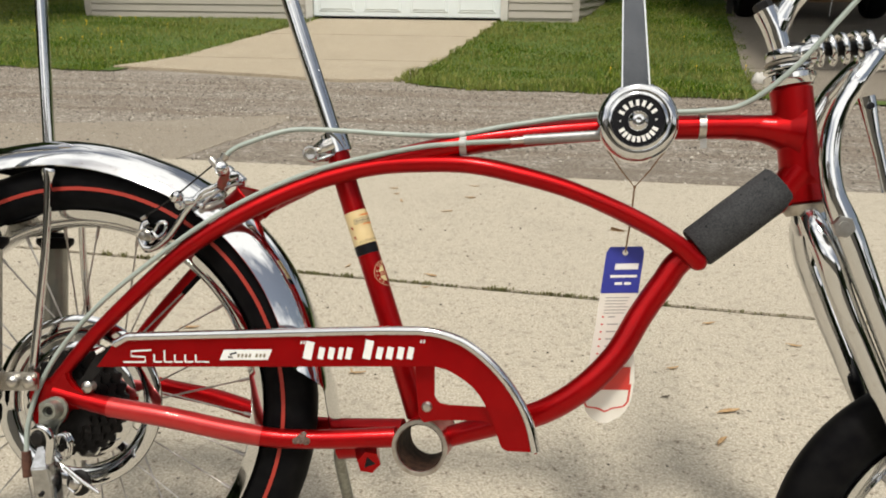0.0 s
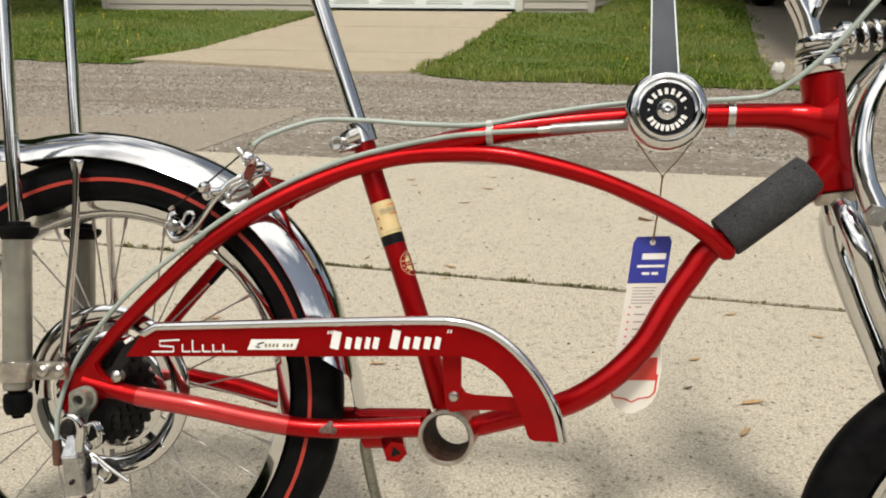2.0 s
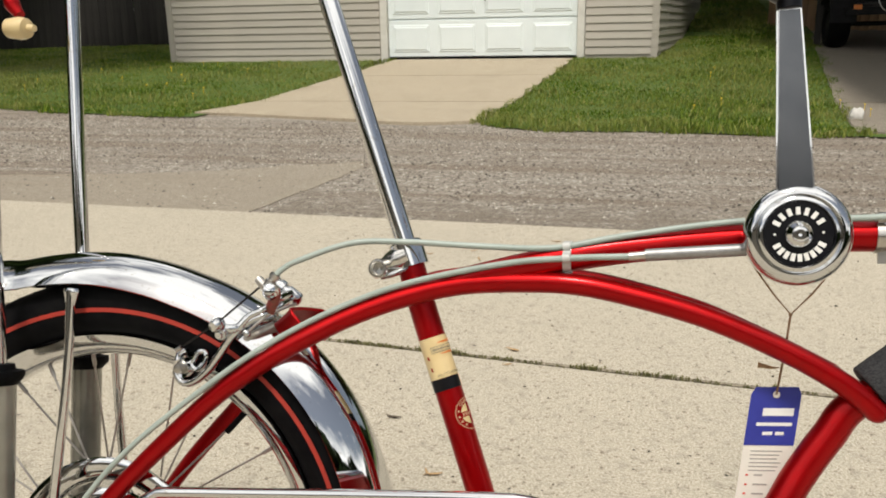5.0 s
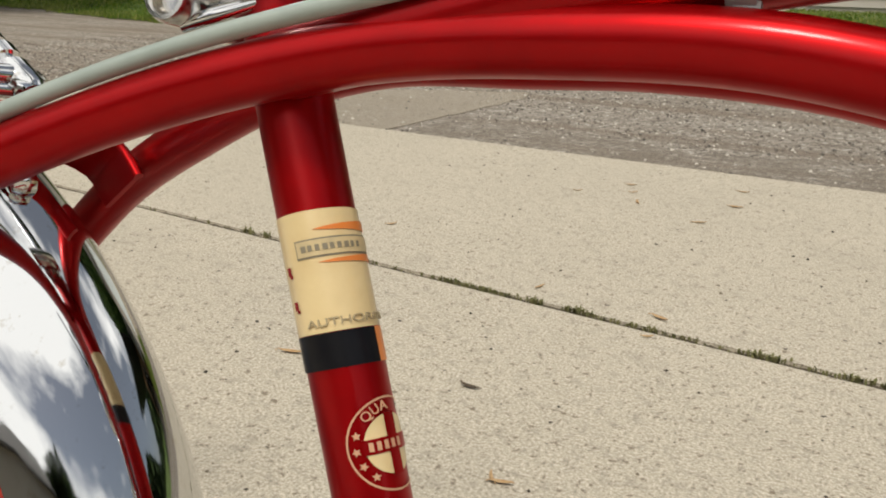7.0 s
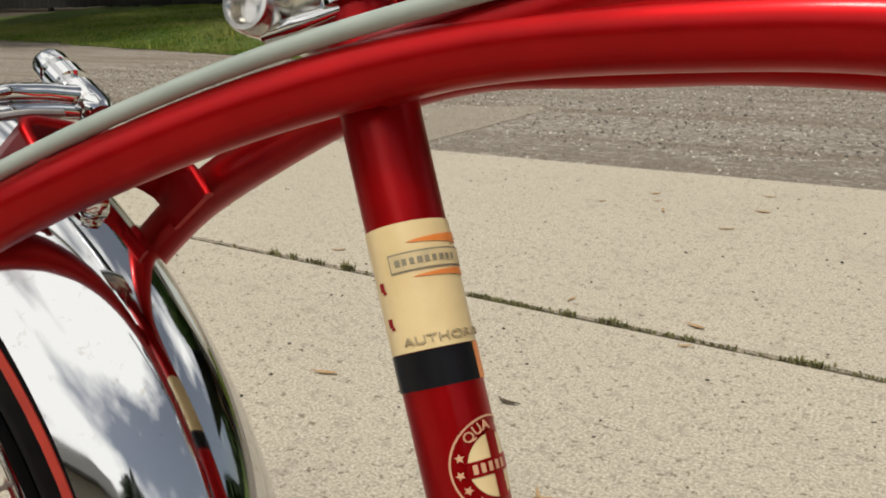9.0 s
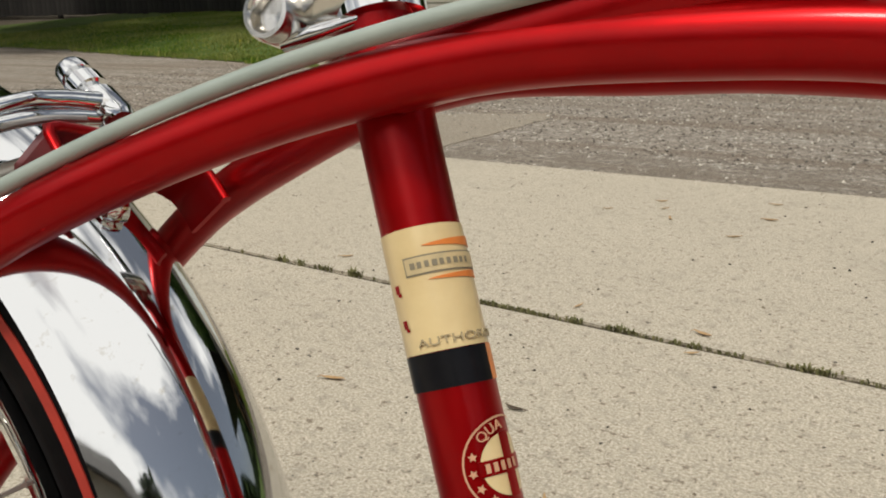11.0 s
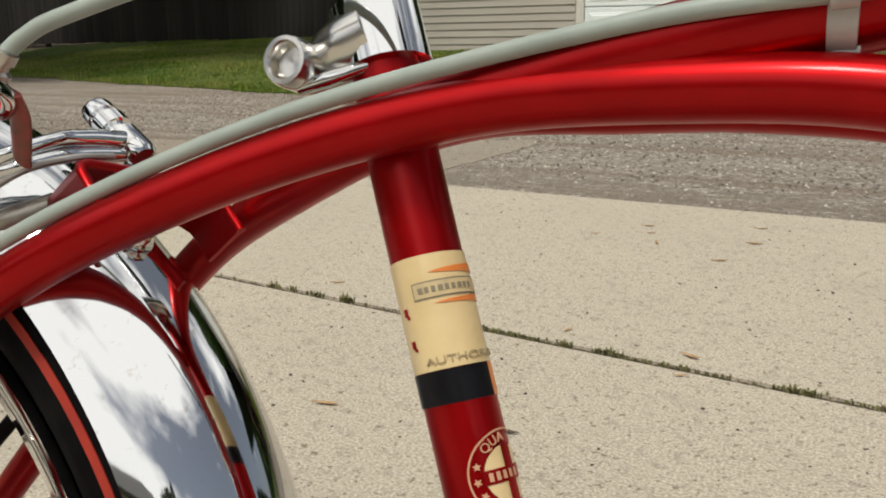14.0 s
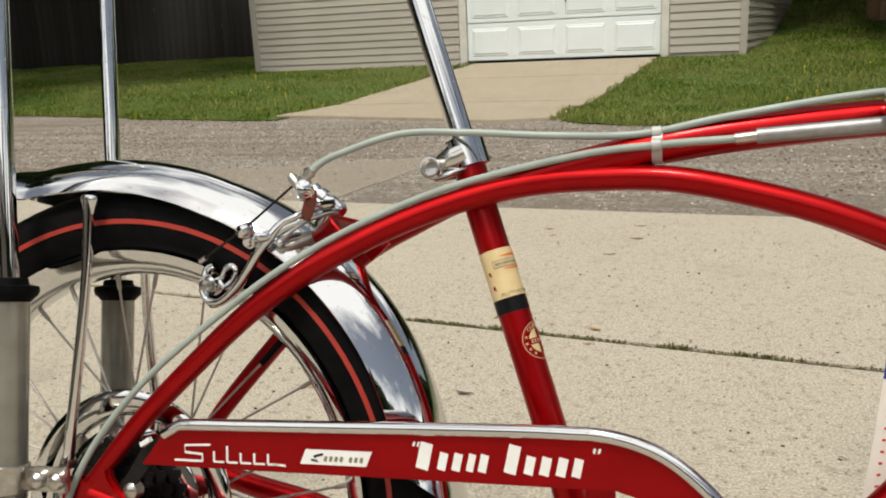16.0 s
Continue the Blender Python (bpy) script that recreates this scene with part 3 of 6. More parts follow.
def both(pts):
    return pts, [(x, -y, z) for x, y, z in pts]


# frame tubes
part("seat_tube", Geo().tube([(-0.0195, 0, 0.087), (-0.0062, 0, 0.036), (0.0330, 0, -0.096), (0.0622, 0, -0.2005)], 0.0119, 28), RED, bike)
part("top_tube", Geo().tube([(0.432, 0.0, 0.083), (0.3615, -0.002, 0.0866), (0.2624, -0.0053, 0.089), (0.1808, -0.0109, 0.0857), (0.1255, -0.0155, 0.0802), (0.0662, -0.0165, 0.0705), (-0.0017, -0.0150, 0.0574)], [0.0122, 0.0118, 0.0118, 0.0118, 0.0118, 0.0112, 0.010], 22), RED, bike)
canti = [(-0.312, -0.062, -0.156), (-0.2663, -0.0581, -0.1057), (-0.1923, -0.0525, -0.0394), (-0.1511, -0.0495, -0.0101), (-0.1102, -0.0435, 0.0136), (-0.0625, -0.031, 0.0362), (-0.0151, -0.0231, 0.0515), (0.0314, -0.0193, 0.06), (0.0798, -0.0205, 0.0606), (0.1261, -0.0222, 0.0573), (0.1714, -0.0226, 0.0465), (0.2277, -0.0222, 0.0277), (0.283, -0.021, 0.0012), (0.3242, -0.0185, -0.0249), (0.3475, -0.014, -0.0465)]
canti_far = [(-0.312, 0.062, -0.156), (-0.2685, 0.0561, -0.1064), (-0.1971, 0.0496, -0.0371), (-0.1584, 0.0477, -0.0039), (-0.1197, 0.0399, 0.0227), (-0.0696, 0.0251, 0.0424), (-0.0278, 0.0176, 0.0573), (0.011, 0.0191, 0.0664), (0.0554, 0.0219, 0.0667), (0.1007, 0.0178, 0.0646), (0.1495, 0.0128, 0.0565), (0.2181, 0.0071, 0.0343), (0.26, 0.0052, 0.0142), (0.2858, 0.0043, 0.0003), (0.32, 0.0034, -0.0195)]
for side in (canti, canti_far):
    g = Geo().tube(side, [0.0068, 0.0078, 0.0084] + [0.0087] * 12, 18, 7)
    g.ball(side[-1], 0.0084, 14)
    part("cantilever_tube", g, RED, bike)
part("down_tube", Geo().tube([(0.436, 0.0, 0.022), (0.4, 0.0, -0.004), (0.3367, -0.0001, -0.0411), (0.3152, -0.0017, -0.0663), (0.2915, -0.0051, -0.0984), (0.2661, -0.0118, -0.1375), (0.2315, -0.0159, -0.17), (0.1912, -0.0116, -0.1939), (0.1432, -0.0049, -0.208), (0.0965, 0.0, -0.2215)], [0.0126] * 7 + [0.0124, 0.0118, 0.011], 22), RED, bike)
htop, hbot = Vector((0.4405, 0, 0.122)), Vector((0.450, 0, 0.008))
hax = (hbot - htop).normalized()
g = Geo().lathe([(0.0165, 0.0), (0.0198, 0.003), (0.0195, 0.025), (0.0188, 0.055), (0.0195, 0.09), (0.0198, 0.112), (0.0165, 0.1144)], htop, hax, 36)
g.tube([(0.446, 0, 0.0760), (0.434, 0, 0.0785), (0.423, 0, 0.0808), (0.410, 0, 0.0832), (0.390, 0, 0.0848)], [0.0280, 0.0200, 0.0156, 0.0130, 0.0119], 24)
g.tube([(0.449, 0, 0.036), (0.436, 0, 0.022), (0.424, 0, 0.013), (0.410, 0, 0.003)], [0.0225, 0.0178, 0.0145, 0.0126], 24)
part("head_tube", g, RED, bike)
stay = [(-0.312, -0.062, -0.166), (-0.251, -0.060, -0.1815), (-0.188, -0.055, -0.193), (-0.136, -0.046, -0.206), (-0.086, -0.037, -0.2165), (-0.037, -0.030, -0.2195), (0.042, -0.021, -0.2185)]
for side in both(stay):
    part("chainstay", Geo().tube(side, [0.0085, 0.0098, 0.0102, 0.0102, 0.0100, 0.0098, 0.0105], 20), RED, bike)
part("paint_film", Geo().tube([(x, y - 0.0004, z) for x, y, z in stay[1:4]] + [(-0.095, -0.0388, -0.2150)], [0.0104, 0.0108, 0.0108, 0.0106], 20), FADED, bike, "sun-faded pink-red film on the chainstay")
BB = Vector((0.070, 0, -0.226))
shell = part("bottom_bracket_shell", Geo().lathe([(0.0272, -0.0335), (0.0272, 0.0335), (0.0245, 0.0345), (0.0240, 0.0335), (0.0240, -0.0335), (0.0245, -0.0345)], BB, (0, 1, 0), 48, loop=True), RED, bike, "open bottom bracket shell with no crank")
part("bearing_ring", Geo().lathe([(0.0282, -0.0362), (0.0284, -0.0345), (0.0282, -0.0320), (0.0246, -0.0320), (0.0236, -0.0352), (0.0246, -0.0366)], BB, (0, 1, 0), 48, loop=True), STEEL, shell, "bare steel cup rim")
part("bearing_ring", Geo().lathe([(0.0278, 0.0362), (0.0280, 0.0330), (0.0246, 0.0320), (0.0236, 0.0352)], BB, (0, 1, 0), 48, loop=True), STEEL, shell, "bare steel cup rim")
part("bore", Geo().lathe([(0.0239, -0.033), (0.0239, 0.033), (0.0225, 0.032), (0.0225, -0.032)], BB, (0, 1, 0), 40, loop=True), RUSTY, shell, "oily rust-brown bore")
for s in (-1, 1):
    y = 0.062 * s
    out = [(-0.3405, -0.166), (-0.334, -0.157), (-0.322, -0.1515), (-0.308, -0.1495), (-0.300, -0.1435), (-0.294, -0.1430), (-0.2925, -0.151), (-0.286, -0.1590), (-0.272, -0.1665), (-0.270, -0.1800), (-0.284, -0.1830), (-0.2955, -0.1835), (-0.300, -0.196), (-0.318, -0.204), (-0.334, -0.200), (-0.338, -0.182)]
    part("dropout", Geo().prism(out, y - 0.0055, y + 0.0035), RED, bike, "", 0.0025)
# bridges behind the seat tube
WS, NS = Vector((0.77, 0, 0.64)), Vector((-0.64, 0, 0.77))
arch = [(-0.0352, -0.0210), (-0.0350, -0.0060), (-0.0336, -0.0022), (-0.0305, -0.0004), (-0.0160, 0.0014), (0.0, 0.0018), (0.0120, 0.0014), (0.0165, -0.0004), (0.0195, -0.0030), (0.0205, -0.0070), (0.0205, -0.0180)]
edge = [(-0.0096, 0.0), (-0.0105, 0.0012), (-0.0096, 0.0024), (0.0086, 0.0024), (0.0096, 0.0034), (0.0112, 0.0026), (0.0116, 0.0012), (0.0112, -0.0004), (0.0096, -0.0008), (0.0086, 0.0)]
rings = []
for k, (y, n) in enumerate(arch):
    y0, n0 = arch[max(0, k - 1)]
    y1, n1 = arch[min(len(arch) - 1, k + 1)]
    out = (Vector((0, -(n1 - n0), 0)) + NS * (y1 - y0)).normalized()
    mid = Vector((-0.1175 + 0.24 * y, y, 0.0345 - 0.10 * y)) + NS * n
    rings.append([mid + WS * w + out * (h - 0.0012) for w, h in edge])
part("brake_bridge", Geo().rings(rings), RED, bike, "bent red strap that carries the brake", 0.0, 75)
part("fender_bolt", Geo().lathe([(0.0, 0.0060), (0.0044, 0.0050), (0.0058, 0.0020), (0.0058, -0.0020)], (-0.1120, -0.0120, 0.0190), (-0.2, -1.0, -0.1), 14), CHROME, bike)
part("chainstay_bridge", Geo().tube([(-0.055, -0.030, -0.216), (-0.055, 0.030, -0.216)], 0.008, 14, smooth=False), RED, bike)
# kickstand with its socket
g = Geo().lathe([(0.013, -0.018), (0.0135, 0.0), (0.0125, 0.026)], (0.0065, 0.0, -0.2380), (0.25, -0.75, -0.2), 6)
g.tube([(0.002, 0.004, -0.234), (-0.026, 0.008, -0.238)], [0.0125, 0.0115], 14, smooth=False)
kick = part("kickstand_socket", g, RED, bike)
# solid black plug; the opening's shade is put into its colour
part("socket_bore", Geo().lathe([(0.0068, 0.0), (0.0068, 0.0268)], (0.0065, 0.0, -0.2380), (0.25, -0.75, -0.2), 3), INK, kick)
part("kickstand", Geo().tube([(-0.0250, 0.006, -0.236), (-0.0300, 0.022, -0.257), (-0.0400, 0.090, -0.325), (-0.0490, 0.168, -0.400)], 0.0064, 14), AGEDZINC, bike, "plated steel kickstand leg, down")

# decals on the seat tube
def along(t):
    """A point of the seat tube's line, t metres below the origin of the frame."""
    a, b = Vector((-0.0062, 0, 0.036)), Vector((0.0330, 0, -0.096))
    w = (b - a).normalized()
    return a + w * t, w


def band(t0, t1, r, ang0=0.0, ang1=2 * math.pi, lift=0.0):
    a, w = along(t0)
    b, _ = along(t1)
    s = Vector((0, 1, 0))
    x = w.cross(s).normalized()
    n = max(3, int(40 * abs(ang1 - ang0) / (2 * math.pi)))
    rings = []
    for p in (a, b):
        rings.append([p + (x * math.cos(ang0 + (ang1 - ang0) * k / n) - s * math.sin(ang0 + (ang1 - ang0) * k / n)) * (r + lift) for k in range(n + 1)])
    inner = [[p + (q - p) * ((r - 0.0008) / (r + lift)) for q in ring] for p, ring in zip((a, b), rings)]
    g = Geo()
    g.rings([rings[0], rings[1], inner[1], inner[0]], False, False, True)
    return g


cream = part("cream_decal", band(0.0220, 0.0580, 0.0119, lift=0.00035), CREAM, bike, "chipped cream dealer decal wrapped round the seat tube")
part("black_band", band(0.0582, 0.0688, 0.0119, 0.02, 5.2, lift=0.00045), INK, cream)
part("orange_edge", band(0.0582, 0.0688, 0.0119, -0.42, 0.02, lift=0.00045), ORANGE, cream)
# the seat tube's side that faces out is at angle 90 degrees; larger angles turn to the rear
A0 = radians(90)
part("name_box", band(0.0304, 0.0360, 0.0119, A0 - 2.0, A0 + 0.10, 0.0006), GREYINK, cream, "grey box where the dealer's name stood")
part("name_field", band(0.0309, 0.0355, 0.0119, A0 - 2.0, A0 + 0.06, 0.0008), NAMEFIELD, cream)
for k in range(9):
    a1 = A0 - 0.06 - 0.17 * k
    part("name_bar", band(0.0323, 0.0341, 0.0119, a1 - (0.10 if k % 3 else 0.12), a1, 0.0010), GREYINK, cream)


def swoosh(t0, t1, a0, a1, n=10):
    """A stripe that grows from a point to the height t0 .. t1 round the tube."""
    g = Geo()
    rings = []
    for k in range(n + 1):
        q = k / n
        mid_t = (t0 + t1) / 2 - (t1 - t0) * 0.12 * q
        half = (t1 - t0) / 2 * q ** 0.7 + 0.00004
        rings.append([])
        for t, up in ((mid_t - half, 0.00065), (mid_t + half, 0.00065), (mid_t + half, 0.0), (mid_t - half, 0.0)):
            p, w = along(t)
            x = w.cross(Vector((0, 1, 0))).normalized()
            a = a0 + (a1 - a0) * q
            rings[-1].append(p + (x * math.cos(a) - Vector((0, 1, 0)) * math.sin(a)) * (0.0119 + up))
    return g.rings(rings)


part("orange_stripe", swoosh(0.0262, 0.0294, A0 - 0.42, A0 - 2.1), ORANGE, cream)
part("orange_stripe", swoosh(0.0364, 0.0388, A0 - 0.42, A0 - 2.1), ORANGE, cream)
for t, a in ((0.0388, 0.47), (0.0492, 0.45)):
    p, w = along(t)
    part("chip", band(t - 0.0015, t + 0.0010, 0.0119, A0 + a - 0.07, A0 + a + 0.09, 0.0006), RED, cream, "chip that bares red paint")
    part("chip", band(t + 0.0010, t + 0.0019, 0.0119, A0 + a - 0.11, A0 + a + 0.01, 0.0006), RED, cream, "chip that bares red paint")


def words(text, size, material, parent, m, name="lettering", depth=0.0002):
    """A line of built-in font writing as a mesh."""
    cu = bpy.data.curves.new(name, "FONT")
    cu.body, cu.size, cu.extrude, cu.align_x, cu.align_y = text, size, depth, "CENTER", "CENTER"
    tmp = bpy.data.objects.new(name, cu)
    me = bpy.data.meshes.new_from_object(tmp)
    bpy.data.objects.remove(tmp)
    me.materials.clear()
    me.materials.append(material)
    ob = new(name, me)
    ob.parent = parent
    ob.matrix_local = m
    return ob


def wrap(ob, r, t_mid):
    """Bends flat writing (x across, y up) round the seat tube, centred on its outer side."""
    a, w = along(t_mid)
    x = w.cross(Vector((0, 1, 0))).normalized()
    for v in ob.data.vertices:
        ang = A0 - 1.10 - 1.5 * v.co.x / r
        v.co = a - w * v.co.y + (x * math.cos(ang) - Vector((0, 1, 0)) * math.sin(ang)) * (r + 0.0008 + v.co.z)
        v.co = sight_slide(v.co)


wrap(words("AUTHORIZED", 0.0032, FAINTINK, cream, Matrix.Identity(4)), 0.0119, 0.0552)

def ring_on_tube(t_mid, r_out, r_in, a_mid, r=0.0119, lift=0.0006, n=40):
    """A flat ring or disc rolled on to the seat tube."""
    g = Geo()
    a, w = along(t_mid)
    x = w.cross(Vector((0, 1, 0))).normalized()

    def put(u, v, up):
        ang = a_mid - u / r
        return a - w * v + (x * math.cos(ang) - Vector((0, 1, 0)) * math.sin(ang)) * (r + up)

    rad = [r_in + (r_out - r_in) * k / 6 for k in range(7)]
    rings = [[put(q * math.cos(2 * math.pi * k / n), q * math.sin(2 * math.pi * k / n), lift) for k in range(n)] for q in rad]
    return g.rings(rings, True, False)


E0 = A0 - 1.38
em = part("emblem", ring_on_tube(0.0930, 0.0140, 0.0134, E0), FADEDCREAM, bike, "round cream quality emblem with a ring of stars")
part("emblem_field", ring_on_tube(0.0930, 0.0090, 0.0002, E0, lift=0.0005), CREAM, em)
part("emblem_bar", band(0.0908, 0.0952, 0.0119, E0 - 0.80, E0 + 0.80, 0.0008), RED, em, "red bar across the emblem")
part("emblem_bar", band(0.0838, 0.1022, 0.0119, E0 - 0.16, E0 + 0.16, 0.0009), RED, em, "red bar across the emblem")
for k in range(5):
    part("emblem_print", band(0.0917, 0.0943, 0.0119, E0 + 0.55 - 0.19 * k, E0 + 0.66 - 0.19 * k, 0.0011), FADEDCREAM, em)


def on_emblem(u, v, lift):
    a, w = along(0.0930)
    x = w.cross(Vector((0, 1, 0))).normalized()
    ang = E0 - u / 0.0119
    return a - w * v + (x * math.cos(ang) - Vector((0, 1, 0)) * math.sin(ang)) * (0.0119 + lift)


def ring_place(th, du, dv):
    """A place near the emblem's ring at th degrees, with du along the ring and dv outward."""
    c, q = math.cos(radians(th)), math.sin(radians(th))
    return 0.0113 * c + dv * c + du * q, 0.0113 * q + dv * q - du * c


for th in (160, 184, 207, 230):
    star = [(0.0014 * (1.0 if k % 2 == 0 else 0.45) * math.sin(math.pi * k / 5), 0.0014 * (1.0 if k % 2 == 0 else 0.45) * math.cos(math.pi * k / 5)) for k in range(10)]
    part("emblem_star", Geo().add([on_emblem(*ring_place(th, a, b), 0.0009) for a, b in star], [tuple(range(10))]), FADEDCREAM, em)
for th, letter in ((128, "Q"), (112, "U"), (97, "A")):
    ob = words(letter, 0.0040, FADEDCREAM, em, Matrix.Identity(4), "emblem_letter")
    for v in ob.data.vertices:
        v.co = sight_slide(on_emblem(*ring_place(th, v.co.x, v.co.y), 0.0009 + v.co.z))

# seat post and its clamp
pdir = Vector((-0.075, 0, 0.250)).normalized()
part("seat_post", Geo().tube([Vector((-0.019, 0, 0.088)) - pdir * 0.02, Vector((-0.019, 0, 0.088)) + pdir * 0.42], 0.0090, 24, smooth=False), CHROME, bike, "bare chrome seat post with no saddle")
cl = part("seat_clamp", Geo().lathe([(0.0128, -0.010), (0.0150, -0.0095), (0.0150, 0.012), (0.0140, 0.0132), (0.0095, 0.0135)], (-0.0190, 0, 0.0865), pdir, 32), CHROME, bike)
g = Geo().tube([(-0.0190, -0.001, 0.0872), (-0.0270, -0.002, 0.0835), (-0.0345, -0.002, 0.0800), (-0.0405, -0.002, 0.0770)], [0.0130, 0.0128, 0.0112, 0.0086], 24, flat=1.20)
part("clamp_ear", g, CLAMPSTEEL, cl)
part("clamp_lip", Geo().tube([(-0.0175, -0.010, 0.0765), (-0.0290, -0.015, 0.0715), (-0.0400, -0.015, 0.0690)], [0.0022, 0.0028, 0.0024], 12), CHROME, cl)
part("clamp_bolt", Geo().lathe([(0.0040, 0.020), (0.0078, 0.0185), (0.0085, 0.014), (0.0085, -0.012), (0.0086, -0.0165), (0.0078, -0.0185), (0.0064, -0.0186), (0.0056, -0.0176), (0.0050, -0.0140), (0.0, -0.0136)], (-0.0412, -0.004, 0.0768), (0, 1, 0), 24), CLAMPSTEEL, cl, "chrome clamp bolt")

# chain guard
GYF = -0.070
top_edge = curve_through([(-0.222, 0, -0.1035), (-0.130, 0, -0.1022), (-0.030, 0, -0.1008), (0.057, 0, -0.1002), (0.090, 0, -0.103), (0.117, 0, -0.112), (0.138, 0, -0.1262), (0.159, 0, -0.148), (0.175, 0, -0.172), (0.185, 0, -0.195), (0.1905, 0, -0.222)], 6)
top_edge = [p + Vector((-0.0025, 0, 0.0030)) * q + Vector((0, 0, -0.0042)) * (1 - q) for p, q in ((p, min(1.0, max(0.0, (p.x - 0.07) / 0.11))) for p in top_edge)]
low_edge = curve_through([(0.162, 0, -0.2190), (0.156, 0, -0.2155), (0.152, 0, -0.204), (0.145, 0, -0.183), (0.132, 0, -0.161), (0.111, 0, -0.145), (0.094, 0, -0.139)], 6)
outline = [(p.x, p.z - 0.004) for p in top_edge[:-1]] + [(0.1858, -0.2198)] + [(p.x, p.z) for p in low_edge] + [(-0.2585, -0.1385), (-0.2380, -0.1135)]
guard = part("chain_guard", Geo().prism(outline, GYF - 0.001, GYF + 0.0016), RED, bike, "red chain guard with chrome top trim and white lettering", 0.0006)
sec = [(0.0046 * math.cos(2 * math.pi * k / 14) , 0.0050 * math.sin(2 * math.pi * k / 14)) for k in range(14)]
part("chrome_trim", Geo().sweep([(p.x, GYF - 0.0014, p.z) for p in [Vector((-0.2365, 0, -0.1148))] + top_edge], sec), CHROME, guard, "chrome half-round trim")
part("guard_return", Geo().sweep([(p.x, GYF + 0.006, p.z - 0.002) for p in top_edge], [(-0.0012, -0.008), (0.0012, -0.008), (0.0012, 0.010), (-0.0012, 0.010)]), RED, guard)
g = Geo().prism([(0.072, -0.140), (0.0915, -0.140), (0.0905, -0.170), (0.095, -0.1765), (0.104, -0.1785), (0.147, -0.1805), (0.153, -0.2), (0.137, -0.1935), (0.092, -0.1935), (0.079, -0.196), (0.074, -0.19)], -0.056, -0.0535)
part("guard_bracket", g, RED, guard, "", 0.0006)
part("bracket_bolt", Geo().lathe([(0.0, -0.0042), (0.0035, -0.004), (0.0052, -0.0022), (0.0054, 0.003)], (0.083, -0.056, -0.180), (0, 1, 0), 20), ZINC, guard, "slotted zinc bolt")
g = Geo().prism([(-0.262, -0.128), (-0.246, -0.117), (-0.238, -0.1245), (-0.276, -0.163), (-0.283, -0.158)], -0.0665, -0.064)
part("rear_bracket", g, BLACKENED, guard)
part("bracket_bolt", Geo().lathe([(0.0, -0.0045), (0.0036, -0.0042), (0.0062, -0.002), (0.0065, 0.006)], (-0.272, -0.066, -0.160), (0, 1, 0), 20), ZINC, guard, "zinc bolt")
# white block put in as the small highlight on the guard's rear
part("rear_clip", Geo().box((-0.2535, GYF - 0.0015, -0.1215), (0.009, 0.004, 0.0035), Euler((0, radians(-30), 0)).to_matrix()), WHITE, guard, "white block standing for a small highlight")


def stroke(g, pts, wid, y=GYF - 0.0012, t=0.0004):
    """A brush stroke of even width on the guard's face."""
    p = [Vector((x, 0, z)) for x, z in pts]
    left, right = [], []
    for k, q in enumerate(p):
        d = (p[min(k + 1, len(p) - 1)] - p[max(k - 1, 0)]).normalized()
        nrm = Vector((-d.z, 0, d.x)) * wid / 2
        left.append((q.x + nrm.x, q.z + nrm.z))
        right.append((q.x - nrm.x, q.z - nrm.z))
    for k in range(len(p) - 1):
        g.prism([left[k], left[k + 1], right[k + 1], right[k]], y - t, y)


# the maker's script and the model's name, as plain slanted bars
g = Geo()
stroke(g, [(-0.228, -0.1335), (-0.204, -0.1335)], 0.0016)
stroke(g, [(-0.204, -0.1335), (-0.204, -0.1285), (-0.219, -0.1275), (-0.219, -0.1225), (-0.197, -0.1215)], 0.0016)
x = -0.194
for k in range(5):
    h = (0.0075, 0.0115, 0.0072, 0.0072, 0.0072)[k]
    stroke(g, [(x, -0.1335), (x, -0.1335 + h)], 0.0016)
    stroke(g, [(x, -0.1335), (x + 0.0085, -0.1335)], 0.0015)
    x += 0.0112
stroke(g, [(-0.145, -0.1335), (-0.135, -0.1338)], 0.0014)
part("script", g, WHITE, guard, "thin white script shapes")
plate = part("name_flash", Geo().prism([(-0.1235, -0.1318), (-0.073, -0.1318), (-0.0685, -0.1215), (-0.119, -0.1215)], GYF - 0.0016, GYF - 0.0012), WHITE, guard, "white slanted name flash")
g = Geo()
stroke(g, [(-0.1145, -0.1285), (-0.1095, -0.1295), (-0.1125, -0.1262), (-0.1055, -0.1245)], 0.0016, GYF - 0.0017)
part("flash_mark", g, INK, plate)
g = Geo()
for k in range(7):
    xx = -0.104 + k * 0.0040 + (0.003 if k > 3 else 0)
    stroke(g, [(xx, -0.1292), (xx + 0.0012, -0.1258)], 0.0022, GYF - 0.0017)
part("flash_print", g, GREYINK, plate)
g = Geo()
for x0, wid, h, low in ((-0.0372, 0.0122, 0.0172, 0.0), (-0.0222, 0.0080, 0.0112, 0.0002), (-0.0122, 0.0080, 0.0112, 0.0004), (-0.0022, 0.0066, 0.0112, 0.0004), (0.0058, 0.0076, 0.0112, 0.0006),
                        (0.0232, 0.0110, 0.0180, 0.0004), (0.0362, 0.0082, 0.0114, 0.0006), (0.0462, 0.0086, 0.0114, 0.0008), (0.0568, 0.0084, 0.0114, 0.0010), (0.0668, 0.0078, 0.0114, 0.0012)):
    z0 = -0.1312 - low * 0.4
    stroke(g, [(x0 + wid * 0.36, z0), (x0 + wid * 0.36 + h * 0.24, z0 + h)], wid * 0.72)
for x0 in (-0.0385, -0.0355, 0.0812, 0.0842):
    stroke(g, [(x0, -0.1165), (x0 + 0.0010, -0.1135)], 0.0014)
